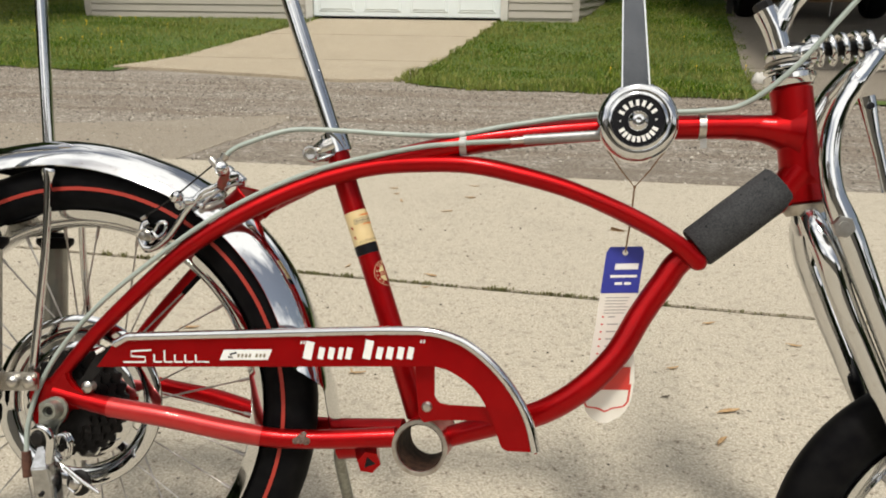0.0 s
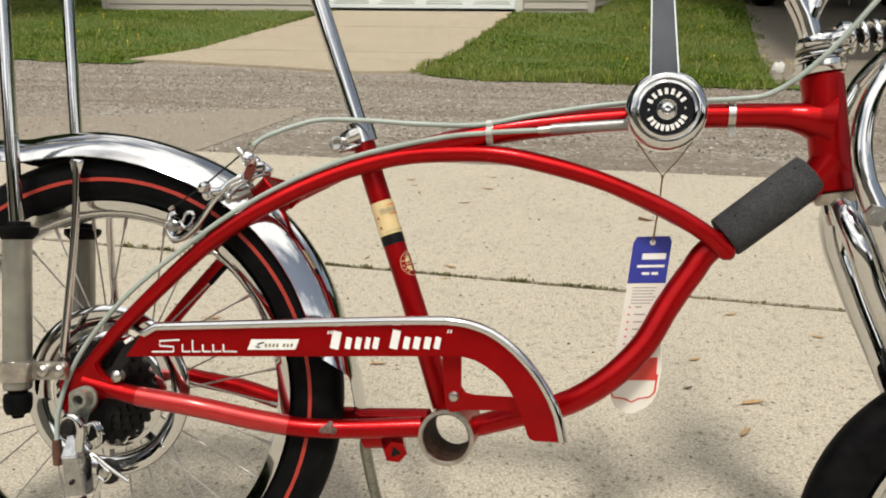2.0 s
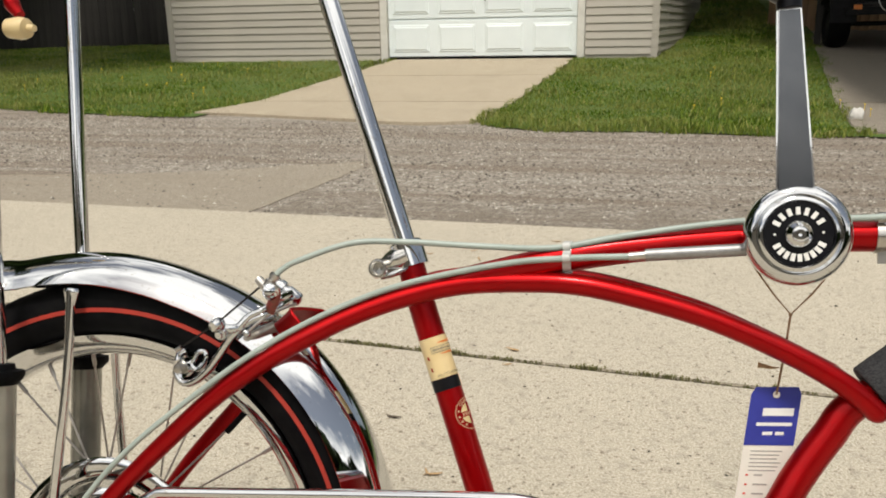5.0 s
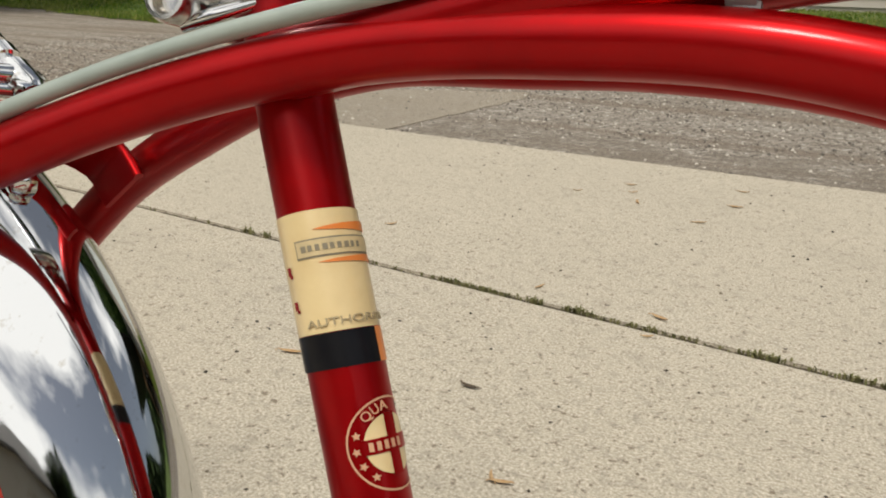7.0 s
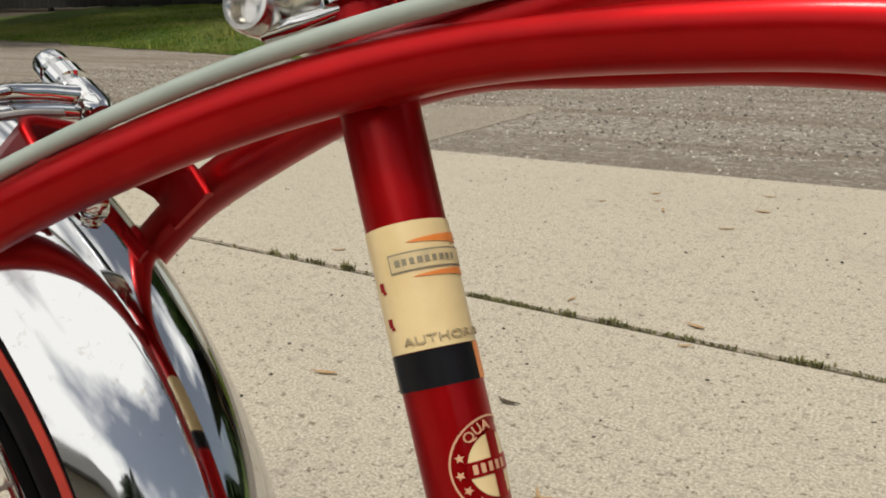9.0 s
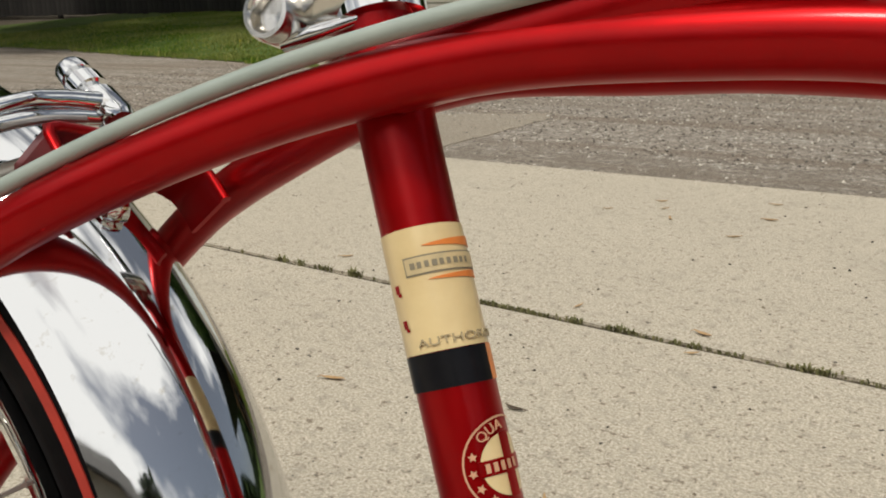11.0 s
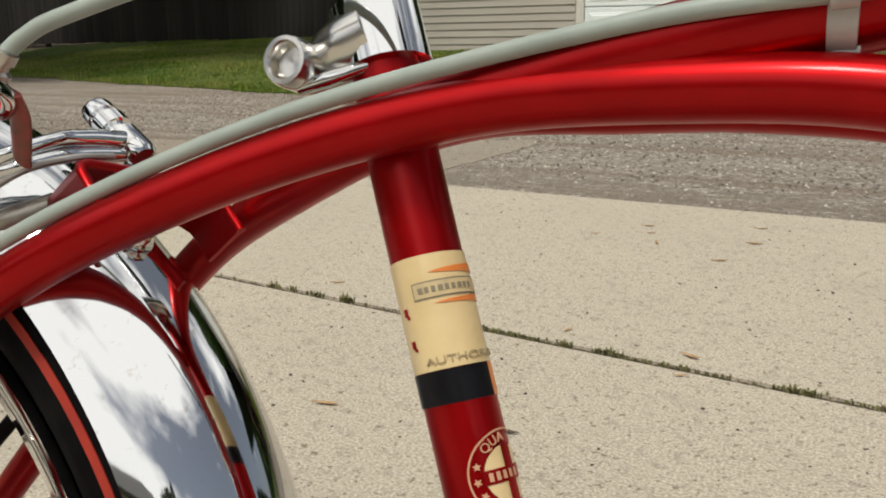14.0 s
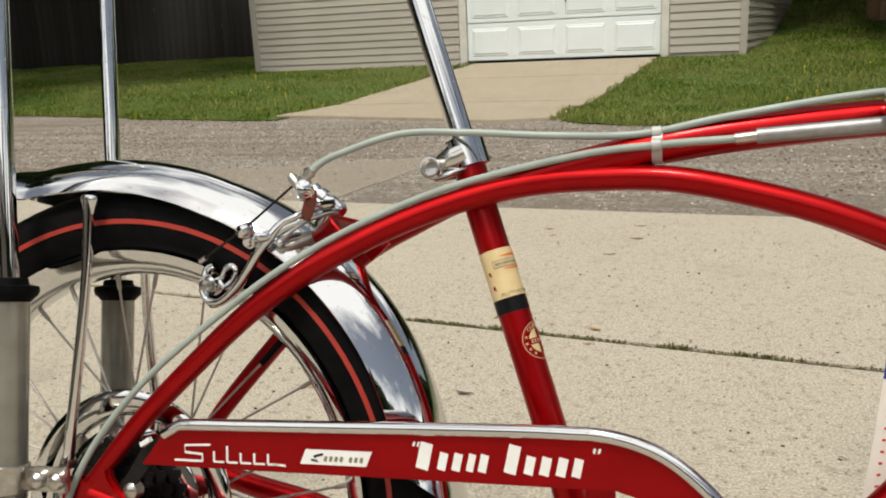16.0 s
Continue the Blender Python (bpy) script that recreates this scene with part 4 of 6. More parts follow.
part("model_name", g, WHITE, guard, "bold white slanted blocks of the model name")

# rear wheel
AX = Vector((-0.067, 0.997, 0.013)).normalized()
EX = AX.cross(Vector((0, 0, 1))).normalized()
EZ = EX.cross(AX)


def tyre_profile(r_mid, half_r, half_w, n=20):
    out = []
    for k in range(n):
        th = 2 * math.pi * k / n
        c, s = math.cos(th), math.sin(th)
        out.append((r_mid + half_r * math.copysign(abs(c) ** 0.75, c), half_w * math.copysign(abs(s) ** 0.8, s)))
    return out


def wheel(name, hub, ax, r_out, r_rim, half_w, n_spokes, redline, label, near_flange=0.033):
    rim_w = half_w * 0.80
    rim = part(name, Geo().lathe([(r_rim, -rim_w), (r_rim + 0.004, -rim_w - 0.001), (r_rim + 0.005, -rim_w + 0.003), (r_rim - 0.004, -rim_w * 0.7), (r_rim - 0.006, 0), (r_rim - 0.004, rim_w * 0.7), (r_rim + 0.005, rim_w - 0.003), (r_rim + 0.004, rim_w + 0.001), (r_rim, rim_w), (r_rim - 0.011, rim_w * 0.72), (r_rim - 0.0145, rim_w * 0.35), (r_rim - 0.0145, -rim_w * 0.35), (r_rim - 0.011, -rim_w * 0.72)], hub, ax, 96, True), CHROME, bike, label)
    mid = (r_out + r_rim) / 2 + 0.001
    part("tyre", Geo().lathe(tyre_profile(mid, r_out - mid, half_w), hub, ax, 112, True), RUBBER, rim, "smooth black rubber tyre")
    for s in (-1, 1):
        if redline:
            part("red_line", Geo().lathe([(0.2276, s * (half_w - 0.0008)), (0.2315, s * (half_w - 0.0008)), (0.2315, s * (half_w + 0.0005)), (0.2276, s * (half_w + 0.0005))], hub, ax, 112, True), REDLINE, rim, "thin red sidewall line")
    part("hub", Geo().lathe([(0.005, -0.062), (0.005, -0.036), (0.021, -0.035), (0.0225, -0.031), (0.012, -0.026), (0.012, 0.026), (0.0225, 0.031), (0.021, 0.035), (0.005, 0.036), (0.005, 0.062)], hub, ax, 32), CHROME, rim)
    x = ax.orthogonal().normalized()
    z = ax.cross(x)
    for k in range(n_spokes):
        side = -1 if k % 2 else 1
        a0 = 2 * math.pi * k / n_spokes
        a1 = a0 + (0.95 if (k // 2) % 2 else -0.95)
        outer = hub + (x * math.cos(a0) + z * math.sin(a0)) * (r_rim - 0.012) + ax * side * 0.003
        inner = hub + (x * math.cos(a1) + z * math.sin(a1)) * 0.0195 + ax * side * (near_flange if side < 0 else 0.033)
        way = (inner - outer).normalized()
        g = Geo().tube([outer, outer + way * 0.014], 0.0019, 7, smooth=False, up=(0.31, 0.9, 0.2))
        g.tube([outer + way * 0.013, inner], 0.0010, 6, smooth=False, up=(0.31, 0.9, 0.2))
        part("spoke", g, SPRINGSTEEL, rim)
    vg = Geo().tube([hub + x * (r_rim - 0.014), hub + x * (r_rim - 0.042)], 0.003, 10, smooth=False, up=(0.2, 0.95, 0.1))
    part("valve", vg, RUBBER, rim)
    return rim


rear = wheel("rear_wheel", HUB, AX, 0.2585, 0.2025, 0.0268, 28, True, "chrome rear rim with red-line tyre", 0.010)
disc_at = HUB - AX * 0.011
part("spoke_protector", Geo().lathe([(0.0820 + 0.0118 * math.cos(k * 0.3927), -0.002 + 0.0062 * math.sin(k * 0.3927) - 0.003 * math.cos(k * 0.3927)) for k in range(16)], disc_at, AX, 72, True), CHROME, rear, "chrome slotted spoke protector disc")
part("protector_ring", Geo().lathe([(0.0650, 0.0), (0.0645, -0.004), (0.0600, -0.0065), (0.0540, -0.0060), (0.0500, -0.002), (0.0500, 0.0)], disc_at, AX, 64, True), CHROME, rear)
for k in range(6):
    a0 = 2 * math.pi * (k + 0.35) / 6
    g = Geo()
    rings = []
    for da, rr in ((-0.24, 0.060), (0.24, 0.060), (0.19, 0.077), (-0.19, 0.077)):
        rings.append(rr * (EX * math.cos(a0 + da) + EZ * math.sin(a0 + da)))
    g.add([disc_at + p - AX * 0.003 for p in rings] + [disc_at + p for p in rings], [(0, 1, 2, 3), (7, 6, 5, 4), (0, 4, 5, 1), (1, 5, 6, 2), (2, 6, 7, 3), (3, 7, 4, 0)])
    part("protector_arm", g, CHROME, rear)


def cog(r, y, teeth):
    g = Geo()
    prof = []
    for k in range(teeth * 4):
        a = 2 * math.pi * k / (teeth * 4)
        rr = r + (0.0025 if k % 4 in (1, 2) else -0.0018)
        prof.append((EX * math.cos(a) + EZ * math.sin(a)) * rr)
    c = HUB - AX * y
    return g.rings([[c + p - AX * 0.001 for p in prof], [c + p + AX * 0.001 for p in prof]])


for r, y, t in ((0.0555, 0.0185, 28), (0.0480, 0.0235, 24), (0.0410, 0.0280, 20), (0.0345, 0.0320, 17), (0.0290, 0.0360, 14)):
    part("sprocket", cog(r, y, t), BLACKENED, rear, "oily black sprocket")
part("axle_nut", Geo().lathe([(0.0, -0.071), (0.0050, -0.071), (0.0056, -0.0755), (0.0086, -0.0755), (0.0095, -0.0735), (0.0098, -0.062), (0.0125, -0.0615), (0.0125, -0.0585)], HUB + Vector((0.0005, 0, 0.0012)), AX, 24), AGEDZINC, rear)
# blackened disc carries the dark of the nut's hole in its colour
part("axle_end", Geo().lathe([(0.0, -0.0722), (0.0040, -0.0720), (0.0046, -0.0705)], HUB + Vector((0.0005, 0, 0.0012)), AX, 16), BLACKENED, rear, "black disc for the dark hole in the axle nut")

# rear fender
def fender_r(deg):
    return float(np.interp(deg, [-9, 0, 10, 20, 30, 50, 70, 80, 90, 99, 107, 113, 119, 123], [0.285, 0.278, 0.2728, 0.2738, 0.2750, 0.2754, 0.2755, 0.2785, 0.2828, 0.2865, 0.291, 0.303, 0.322, 0.338]))


path, rings = [], []
shape = [(0.0378 * math.sin(radians(-60 + 7.5 * k)) / 0.866, -0.0588 * (1 - math.cos(radians(-60 + 7.5 * k)))) for k in range(17)]
for k in range(75):
    deg = -9 + 126.9 * k / 74
    th = radians(deg)
    rad = EX * math.cos(th) + EZ * math.sin(th)
    r = fender_r(deg)
    taper = 1.0 if deg < 109 else max(0.12, (1 - ((deg - 109) / 9.0) ** 2.6) ** 0.5)
    foot = min(1.0, max(0.12, (deg - 2) / 7))
    side = taper * (0.62 + 0.38 * foot)
    skirt = foot * taper ** 0.45
    outer = [HUB + rad * (r + h * skirt) + AX * s * side for s, h in shape]
    inner = [HUB + rad * (r + h * skirt - 0.0010) + AX * s * side * 0.965 for s, h in reversed(shape)]
    rings.append(outer + inner)
fender = part("rear_fender", Geo().rings(rings), CHROME, bike, "polished chrome rear fender with a flipped tail")
for stay_line in ([(-0.3155, -0.0596, 0.0672), (-0.3205, -0.0600, -0.0105), (-0.3360, -0.0630, -0.1420)], [(-0.3250, 0.0150, 0.0700), (-0.3345, 0.0260, -0.0100), (-0.3440, 0.0545, -0.1460)]):
    p = Vector(stay_line[0])
    g = Geo().tube(stay_line, [0.0042, 0.0040, 0.0046], 12)
    g.tube([p + Vector((0.0004, 0, 0.0015)), p + Vector((0.0, 0, -0.002)), p + Vector((-0.0012, 0, -0.014))], [0.0066, 0.0078, 0.0046], 14, flat=0.5)
    part("fender_stay", g, CHROME, fender, "slim chrome stay")
    part("stay_bolt", Geo().lathe([(0.0, -0.004), (0.0045, -0.0035), (0.0055, 0.0), (0.0055, 0.004)], stay_line[2], (0, 1, 0), 12), ZINC, fender)

# spring struts beside the wheel
for s in (-1, 1):
    y = -0.086 if s < 0 else 0.048
    q = 0.973 if s < 0 else 1.0


    def at(x, z):
        return (0.2298 + q * (x - 0.2298), y, -0.0299 + q * (z + 0.0299))


    def turned(profile, x, z):
        return Geo().lathe([(r * q, h * q) for r, h in profile], at(x, z), (0.028, 0, 1), 32)

    body = part("strut", turned([(0.0136, 0.0), (0.0146, -0.001), (0.0146, -0.160), (0.0136, -0.1625), (0.0, -0.163)], -0.3850, -0.011), GREYBODY, bike, "grey plastic spring strut sleeve with black rubber ends")
    part("strut_rod", Geo().tube([at(-0.3850, 0.0), at(-0.3945, 0.24), at(-0.4020, 0.46)], 0.0072 * q, 20), CHROME, body, "tall chrome rod")
    part("rubber_collar", turned([(0.0085, 0.0155), (0.0125, 0.0150), (0.0138, 0.0100), (0.0205, 0.0086), (0.0212, 0.0050), (0.0200, 0.0014), (0.0168, -0.0015), (0.0150, -0.0040)], -0.3848, -0.010), RUBBER, body, "black rubber collar")
    part("rubber_foot", turned([(0.0060, 0.012), (0.0128, 0.011), (0.0136, 0.0085), (0.0130, 0.0060), (0.0098, 0.0045), (0.0098, 0.0025), (0.0136, 0.0010), (0.0146, -0.004), (0.0142, -0.013), (0.0120, -0.0195), (0.0070, -0.0210), (0.0055, -0.0245), (0.0, -0.025)], -0.3895, -0.1800), RUBBER, body, "black rubber foot")
    part("strut_clamp", turned([(0.0150, 0.0108), (0.0158, 0.011), (0.0166, 0.0105), (0.0166, -0.0105), (0.0158, -0.011), (0.0150, -0.0108)], -0.3892, -0.1545), ZINC, body, "zinc clamp band")
    ax, ay, az = at(-0.355, -0.1550)
    part("clamp_arm", Geo().box((ax, ay + 0.006, az), (0.042, 0.006, 0.019)), ZINC, body, "", 0.0015)
    for bx in (-0.3595, -0.3405):
        cx, cy, cz = at(bx, -0.1552)
        part("clamp_bolt", Geo().lathe([(0.0, -0.0075), (0.0040, -0.0072), (0.0068, -0.0045), (0.0070, 0.0)], (cx, cy + (0.003 if s < 0 else -0.001), cz), (0, 1, 0), 18), ZINC, body)

# rear derailleur
dr = part("derailleur", Geo().prism([(-0.322, -0.176), (-0.312, -0.1705), (-0.300, -0.1710), (-0.2925, -0.178), (-0.2935, -0.190), (-0.302, -0.200), (-0.304, -0.208), (-0.315, -0.210), (-0.3225, -0.198)], -0.0760, -0.0700), AGEDZINC, bike, "chrome parallelogram derailleur, slack with no chain", 0.001)
part("pivot_cap", Geo().lathe([(0.0, -0.010), (0.0066, -0.0095), (0.0088, -0.007), (0.0090, 0.006)], (-0.3125, -0.084, -0.2080), (0, 1, 0), 24), BLACKENED, dr, "black pivot cap")
part("link_arm", Geo().tube([(-0.3199, -0.086, -0.2055), (-0.3172, -0.088, -0.1998), (-0.3108, -0.089, -0.1969), (-0.3033, -0.089, -0.1997), (-0.2997, -0.088, -0.2094), (-0.3008, -0.088, -0.2230), (-0.3030, -0.087, -0.2330)], [0.0030, 0.0036, 0.0038, 0.0042, 0.0046, 0.0046, 0.0036], 14, flat=1.2), CHROME, dr, "polished knuckle round the pivot")
link = Geo().add([(-0.3200, -0.082, -0.2185), (-0.3030, -0.082, -0.2180), (-0.3020, -0.093, -0.2375), (-0.3205, -0.093, -0.2390),
                  (-0.3010, -0.091, -0.2420), (-0.3210, -0.091, -0.2430), (-0.2970, -0.088, -0.2790), (-0.3185, -0.088, -0.2800),
                  (-0.3200, -0.070, -0.2185), (-0.3030, -0.070, -0.2180), (-0.2970, -0.072, -0.2790), (-0.3185, -0.072, -0.2800),
                  (-0.2960, -0.080, -0.2400), (-0.3225, -0.080, -0.2410)],
                 [(0, 1, 2, 3), (3, 2, 4, 5), (5, 4, 6, 7), (7, 6, 10, 11), (8, 9, 1, 0), (9, 8, 11, 10), (1, 9, 12), (1, 12, 2), (2, 12, 4), (4, 12, 6), (12, 9, 10), (6, 12, 10), (0, 13, 8), (0, 3, 13), (3, 5, 13), (5, 7, 13), (13, 7, 11), (8, 13, 11)])
part("link_body", link, WORNCHROME, dr, "polished faceted linkage body", 0.0012, 30)
part("link_screw", Geo().lathe([(0.0, -0.0020), (0.0022, -0.0016), (0.0026, 0.002)], (-0.3105, -0.0900, -0.2650), (0, 1, 0), 12), BLACKENED, dr)
part("link_shade", Geo().tube([(-0.3094, -0.080, -0.2854), (-0.3050, -0.080, -0.2910), (-0.3009, -0.080, -0.2990)], [0.0075, 0.0065, 0.0045], 12), RUSTY, dr, "rust-brown lower pivot")
coil_pts = []
for k in range(37):
    a = 2 * math.pi * k / 12
    coil_pts.append((-0.2925 + 0.0085 * math.cos(a), -0.074 - 0.012 * k / 36, -0.2190 + 0.0135 * math.sin(a)))
part("pivot_spring", Geo().tube(coil_pts, 0.0016, 8, smooth=False, up=(0.1, 1, 0.1)), CHROME, dr)
for (px, pz), rr in (((-0.2789, -0.2567), 0.0135), ((-0.290, -0.300), 0.013)):
    part("jockey_wheel", Geo().lathe([(0.004, -0.003), (rr * 0.82, -0.003), (rr, -0.001), (rr, 0.001), (rr * 0.82, 0.003), (0.004, 0.003)], (px, -0.074, pz), (0, 1, 0), 22, True), BLACKENED, dr)
    part("cage_bolt", Geo().lathe([(0.0, -0.007), (0.004, -0.0065), (0.0055, -0.004), (0.0055, 0.004)], (px, -0.079, pz), (0, 1, 0), 14), ZINC, dr)
g = Geo().tube([(-0.2891, -0.082, -0.2383), (-0.2723, -0.082, -0.2512), (-0.2517, -0.082, -0.2645)], 0.0022, 10)
g.tube([(-0.2860, -0.081, -0.2440), (-0.2790, -0.082, -0.2500), (-0.2720, -0.082, -0.2570), (-0.2780, -0.082, -0.2640), (-0.2860, -0.081, -0.2600)], 0.0016, 8)
g.tube([(-0.2830, -0.080, -0.2640), (-0.2900, -0.080, -0.2800), (-0.2920, -0.080, -0.2990)], 0.0030, 10, flat=0.6)
part("cage", g, CHROME, dr)
part("cable_boot", Geo().tube([(-0.3336, -0.080, -0.2236), (-0.3332, -0.080, -0.2373), (-0.3328, -0.080, -0.2500)], [0.0045, 0.0052, 0.0045], 12), spotted("rusted_boot", (0.06, 0.022, 0.012), (0.12, 0.05, 0.03), 0.7, 200), dr, "rust-brown cable boot")
part("inner_wire", Geo().tube([(-0.3328, -0.080, -0.2500), (-0.3270, -0.080, -0.280), (-0.3220, -0.080, -0.306)], 0.0008, 6), SPRINGSTEEL, dr)

# control cables
shift_cable = part("shift_cable", Geo().tube([(-0.3336, -0.080, -0.2260), (-0.3350, -0.074, -0.196), (-0.3245, -0.0695, -0.1590), (-0.2985, -0.0684, -0.1185), (-0.2525, -0.0662, -0.0713), (-0.1878, -0.0622, -0.0235), (-0.1375, -0.0540, 0.0100), (-0.0799, -0.0395, 0.0400), (-0.0163, -0.0290, 0.0620), (0.0698, -0.0285, 0.0762), (0.1237, -0.0310, 0.0785), (0.1740, -0.0350, 0.0778)], 0.0026, 12, 10), HOUSING, bike, "grey-green shift cable housing")
part("ferrule", Geo().tube([(0.1700, -0.0350, 0.0777), (0.1830, -0.0355, 0.0783)], 0.0036, 12, smooth=False), ZINC, shift_cable)
part("cable_sleeve", Geo().tube([(0.1825, -0.0355, 0.0783), (0.2570, -0.0350, 0.0795)], 0.0049, 18, smooth=False), SLEEVE, shift_cable, "plain steel cable sleeve")
part("brake_cable", Geo().tube([(-0.117, -0.062, 0.072), (-0.1106, -0.0602, 0.0781), (-0.0972, -0.0565, 0.085), (-0.0547, -0.0441, 0.0982), (-0.0079, -0.0335, 0.0973), (0.0515, -0.026, 0.0915), (0.111, -0.0256, 0.0877), (0.168, -0.0232, 0.095), (0.2558, -0.0186, 0.1025), (0.3553, -0.0159, 0.1007), (0.395, -0.02, 0.1055), (0.437, -0.028, 0.1345), (0.478, -0.034, 0.1775), (0.52, -0.036, 0.225), (0.545, -0.034, 0.27)], 0.0026, 12, 10), HOUSING, bike, "grey-green brake cable housing")
CLIP = spotted("clear_grey_strap", (0.50, 0.50, 0.47), (0.42, 0.42, 0.40), 0.25, 60)


def clip(cx, cy, cz, r, material, label, zs):
    c = part("cable_clip", Geo().lathe([(r, -0.0035), (r + 0.0011, -0.0033), (r + 0.0011, 0.0033), (r, 0.0035)], (cx, cy, cz), (1, 0, -0.06), 28, True), material, bike, label)
    for y, z in zs:
        part("clip_loop", Geo().lathe([(0.0028, -0.0033), (0.0040, -0.003), (0.0040, 0.003), (0.0028, 0.0033)], (cx, y, z), (1, 0, 0.05), 16, True), material, c)
    part("clip_tail", Geo().box((cx + 0.0005, cy - 0.004, cz - r - 0.004), (0.006, 0.003, 0.010)), material, c)


clip(0.121, -0.0155, 0.080, 0.0124, CLIP, "clear plastic cable strap", ((-0.0256, 0.0880), (-0.0308, 0.0785)))
clip(0.356, -0.002, 0.0868, 0.0122, ZINC, "bright metal cable strap", ((-0.0135, 0.1005),))

# stick shifter
sc = Vector((0.291, -0.052, 0.0885))
n_out = (0, -1, 0)
sh = part("stick_shifter", Geo().lathe([(0.0340, -0.034), (0.0370, -0.026), (0.0378, -0.006), (0.0372, -0.002), (0.0348, 0.0015), (0.0320, 0.0035), (0.0296, 0.0036), (0.0284, 0.0018), (0.0270, 0.0030), (0.0250, 0.0034), (0.0243, 0.0022), (0.0238, 0.0008), (0.0, 0.0008)], sc, n_out, 64), CHROME, bike, "chrome stick shifter with black dial and lever")
part("dial", Geo().lathe([(0.0237, 0.0008), (0.0237, 0.0014), (0.0, 0.0014)], sc, n_out, 48), INK, sh, "black dial ring")
part("dial_nut", Geo().lathe([(0.0105, 0.0012), (0.0100, 0.0030), (0.0085, 0.0055), (0.0060, 0.0070), (0.0052, 0.0085), (0.0030, 0.0090), (0.0, 0.0084)], sc, n_out, 32), CHROME, sh, "domed chrome centre nut")
for a0, cnt in ((90, 7), (270, 9)):
    for k in range(cnt):
        th = radians(a0 + (k - (cnt - 1) / 2) * (20 if a0 == 90 else 15.5))
        m = Euler((0, -(th - math.pi / 2), 0)).to_matrix()
        c = sc + Vector((math.cos(th) * 0.0172, -0.0016, math.sin(th) * 0.0172))
        part("dial_bar", Geo().box(c, (0.0031, 0.0005, 0.0056), m), WHITE, sh)
for th in (radians(178), radians(2)):
    part("dial_dot", Geo().lathe([(0.0009, 0.0014), (0.0009, 0.0019), (0, 0.0019)], sc + Vector((math.cos(th) * 0.0165, 0, math.sin(th) * 0.0165)), n_out, 10), WHITE, sh)
lev = Geo().prism([(0.2765, 0.118), (0.3035, 0.118), (0.2985, 0.262), (0.2820, 0.262)], -0.053, -0.047)
part("shift_lever", lev, CHROME, sh, "tapered satin metal lever", 0.0015)
part("lever_face", Geo().prism([(0.2782, 0.120), (0.3018, 0.120), (0.2973, 0.254), (0.2832, 0.254)], -0.0536, -0.0531), GREYLEVER, sh, "grey satin lever face")
kg = Geo().ball((0.2905, -0.050, 0.2785), 0.0195, 32)
kg.tube([(0.2905, -0.050, 0.255), (0.2905, -0.050, 0.264)], 0.009, 16, smooth=False)
part("shift_knob", kg, INK, sh, "glossy black ball knob")
part("shifter_mount", Geo().tube([(0.291, -0.018, 0.0885), (0.291, 0.012, 0.0885)], 0.018, 24, smooth=False), ZINC, sh)

# foam sleeve on the down tube
fa, fb = Vector((0.3475, 0, -0.0325)), Vector((0.4285, 0, 0.0265))
part("foam_sleeve", Geo().lathe([(0.0126, 0.0), (0.0205, 0.0003), (0.0216, 0.0018), (0.0220, (fb - fa).length * 0.5), (0.0216, (fb - fa).length - 0.0018), (0.0205, (fb - fa).length), (0.0126, (fb - fa).length)], fa, fb - fa, 36, True), FOAM, bike, "dark grey foam sleeve round the down tube")

# headset, stem and handlebar end
up_h = (htop - hbot).normalized()
hs = part("headset", Geo().lathe([(0.0165, 0.0), (0.0210, 0.001), (0.0222, 0.005), (0.0242, 0.0065), (0.0242, 0.0115), (0.0222, 0.013), (0.0188, 0.0140), (0.0188, 0.0155)], htop - up_h * 0.001, up_h, 36), CHROME, bike, "chrome headset of stacked cups and washers")
part("washer", Geo().lathe([(0.0150, 0.0150), (0.0228, 0.0158), (0.0232, 0.0175), (0.0228, 0.0190), (0.0150, 0.0198)], htop, up_h, 36, True), CHROME, hs)
part("washer", Geo().lathe([(0.0150, 0.0212), (0.0212, 0.0218), (0.0212, 0.0242), (0.0150, 0.0248)], htop, up_h, 36, True), STEEL, hs)
part("lock_nut", Geo().lathe([(0.0128, 0.0255), (0.0192, 0.0262), (0.0200, 0.0280), (0.0200, 0.0340), (0.0190, 0.0355), (0.0128, 0.0362)], htop, up_h, 12), CHROME, hs)
part("lower_cup", Geo().lathe([(0.0165, 0.0), (0.0205, -0.001), (0.0195, -0.008), (0.0170, -0.011)], hbot, up_h, 32), STEEL, hs)
st = part("stem", Geo().tube([(0.4345, 0, 0.148), (0.4300, 0, 0.166), (0.4255, 0, 0.182), (0.4185, 0, 0.1985)], [0.0095, 0.0102, 0.0108, 0.0110], 24), CHROME, bike, "chrome gooseneck stem")
part("stem_neck", Geo().tube([(0.4275, 0, 0.172), (0.4325, 0, 0.186), (0.4415, 0, 0.201), (0.460, 0, 0.225), (0.475, 0, 0.262)], [0.0100, 0.0108, 0.0098, 0.0098, 0.0130], 22), CHROME, st)
part("stem_bolt", Geo().lathe([(0.0095, 0.0), (0.0095, 0.006), (0.0075, 0.008)], (0.4180, 0, 0.1990), (-0.35, 0, 1), 6), BLACKENED, st, "dark stem bolt")
part("handlebar_clamp", Geo().tube([(0.478, -0.022, 0.275), (0.478, 0.022, 0.275)], 0.0165, 24, smooth=False), CHROME, st)
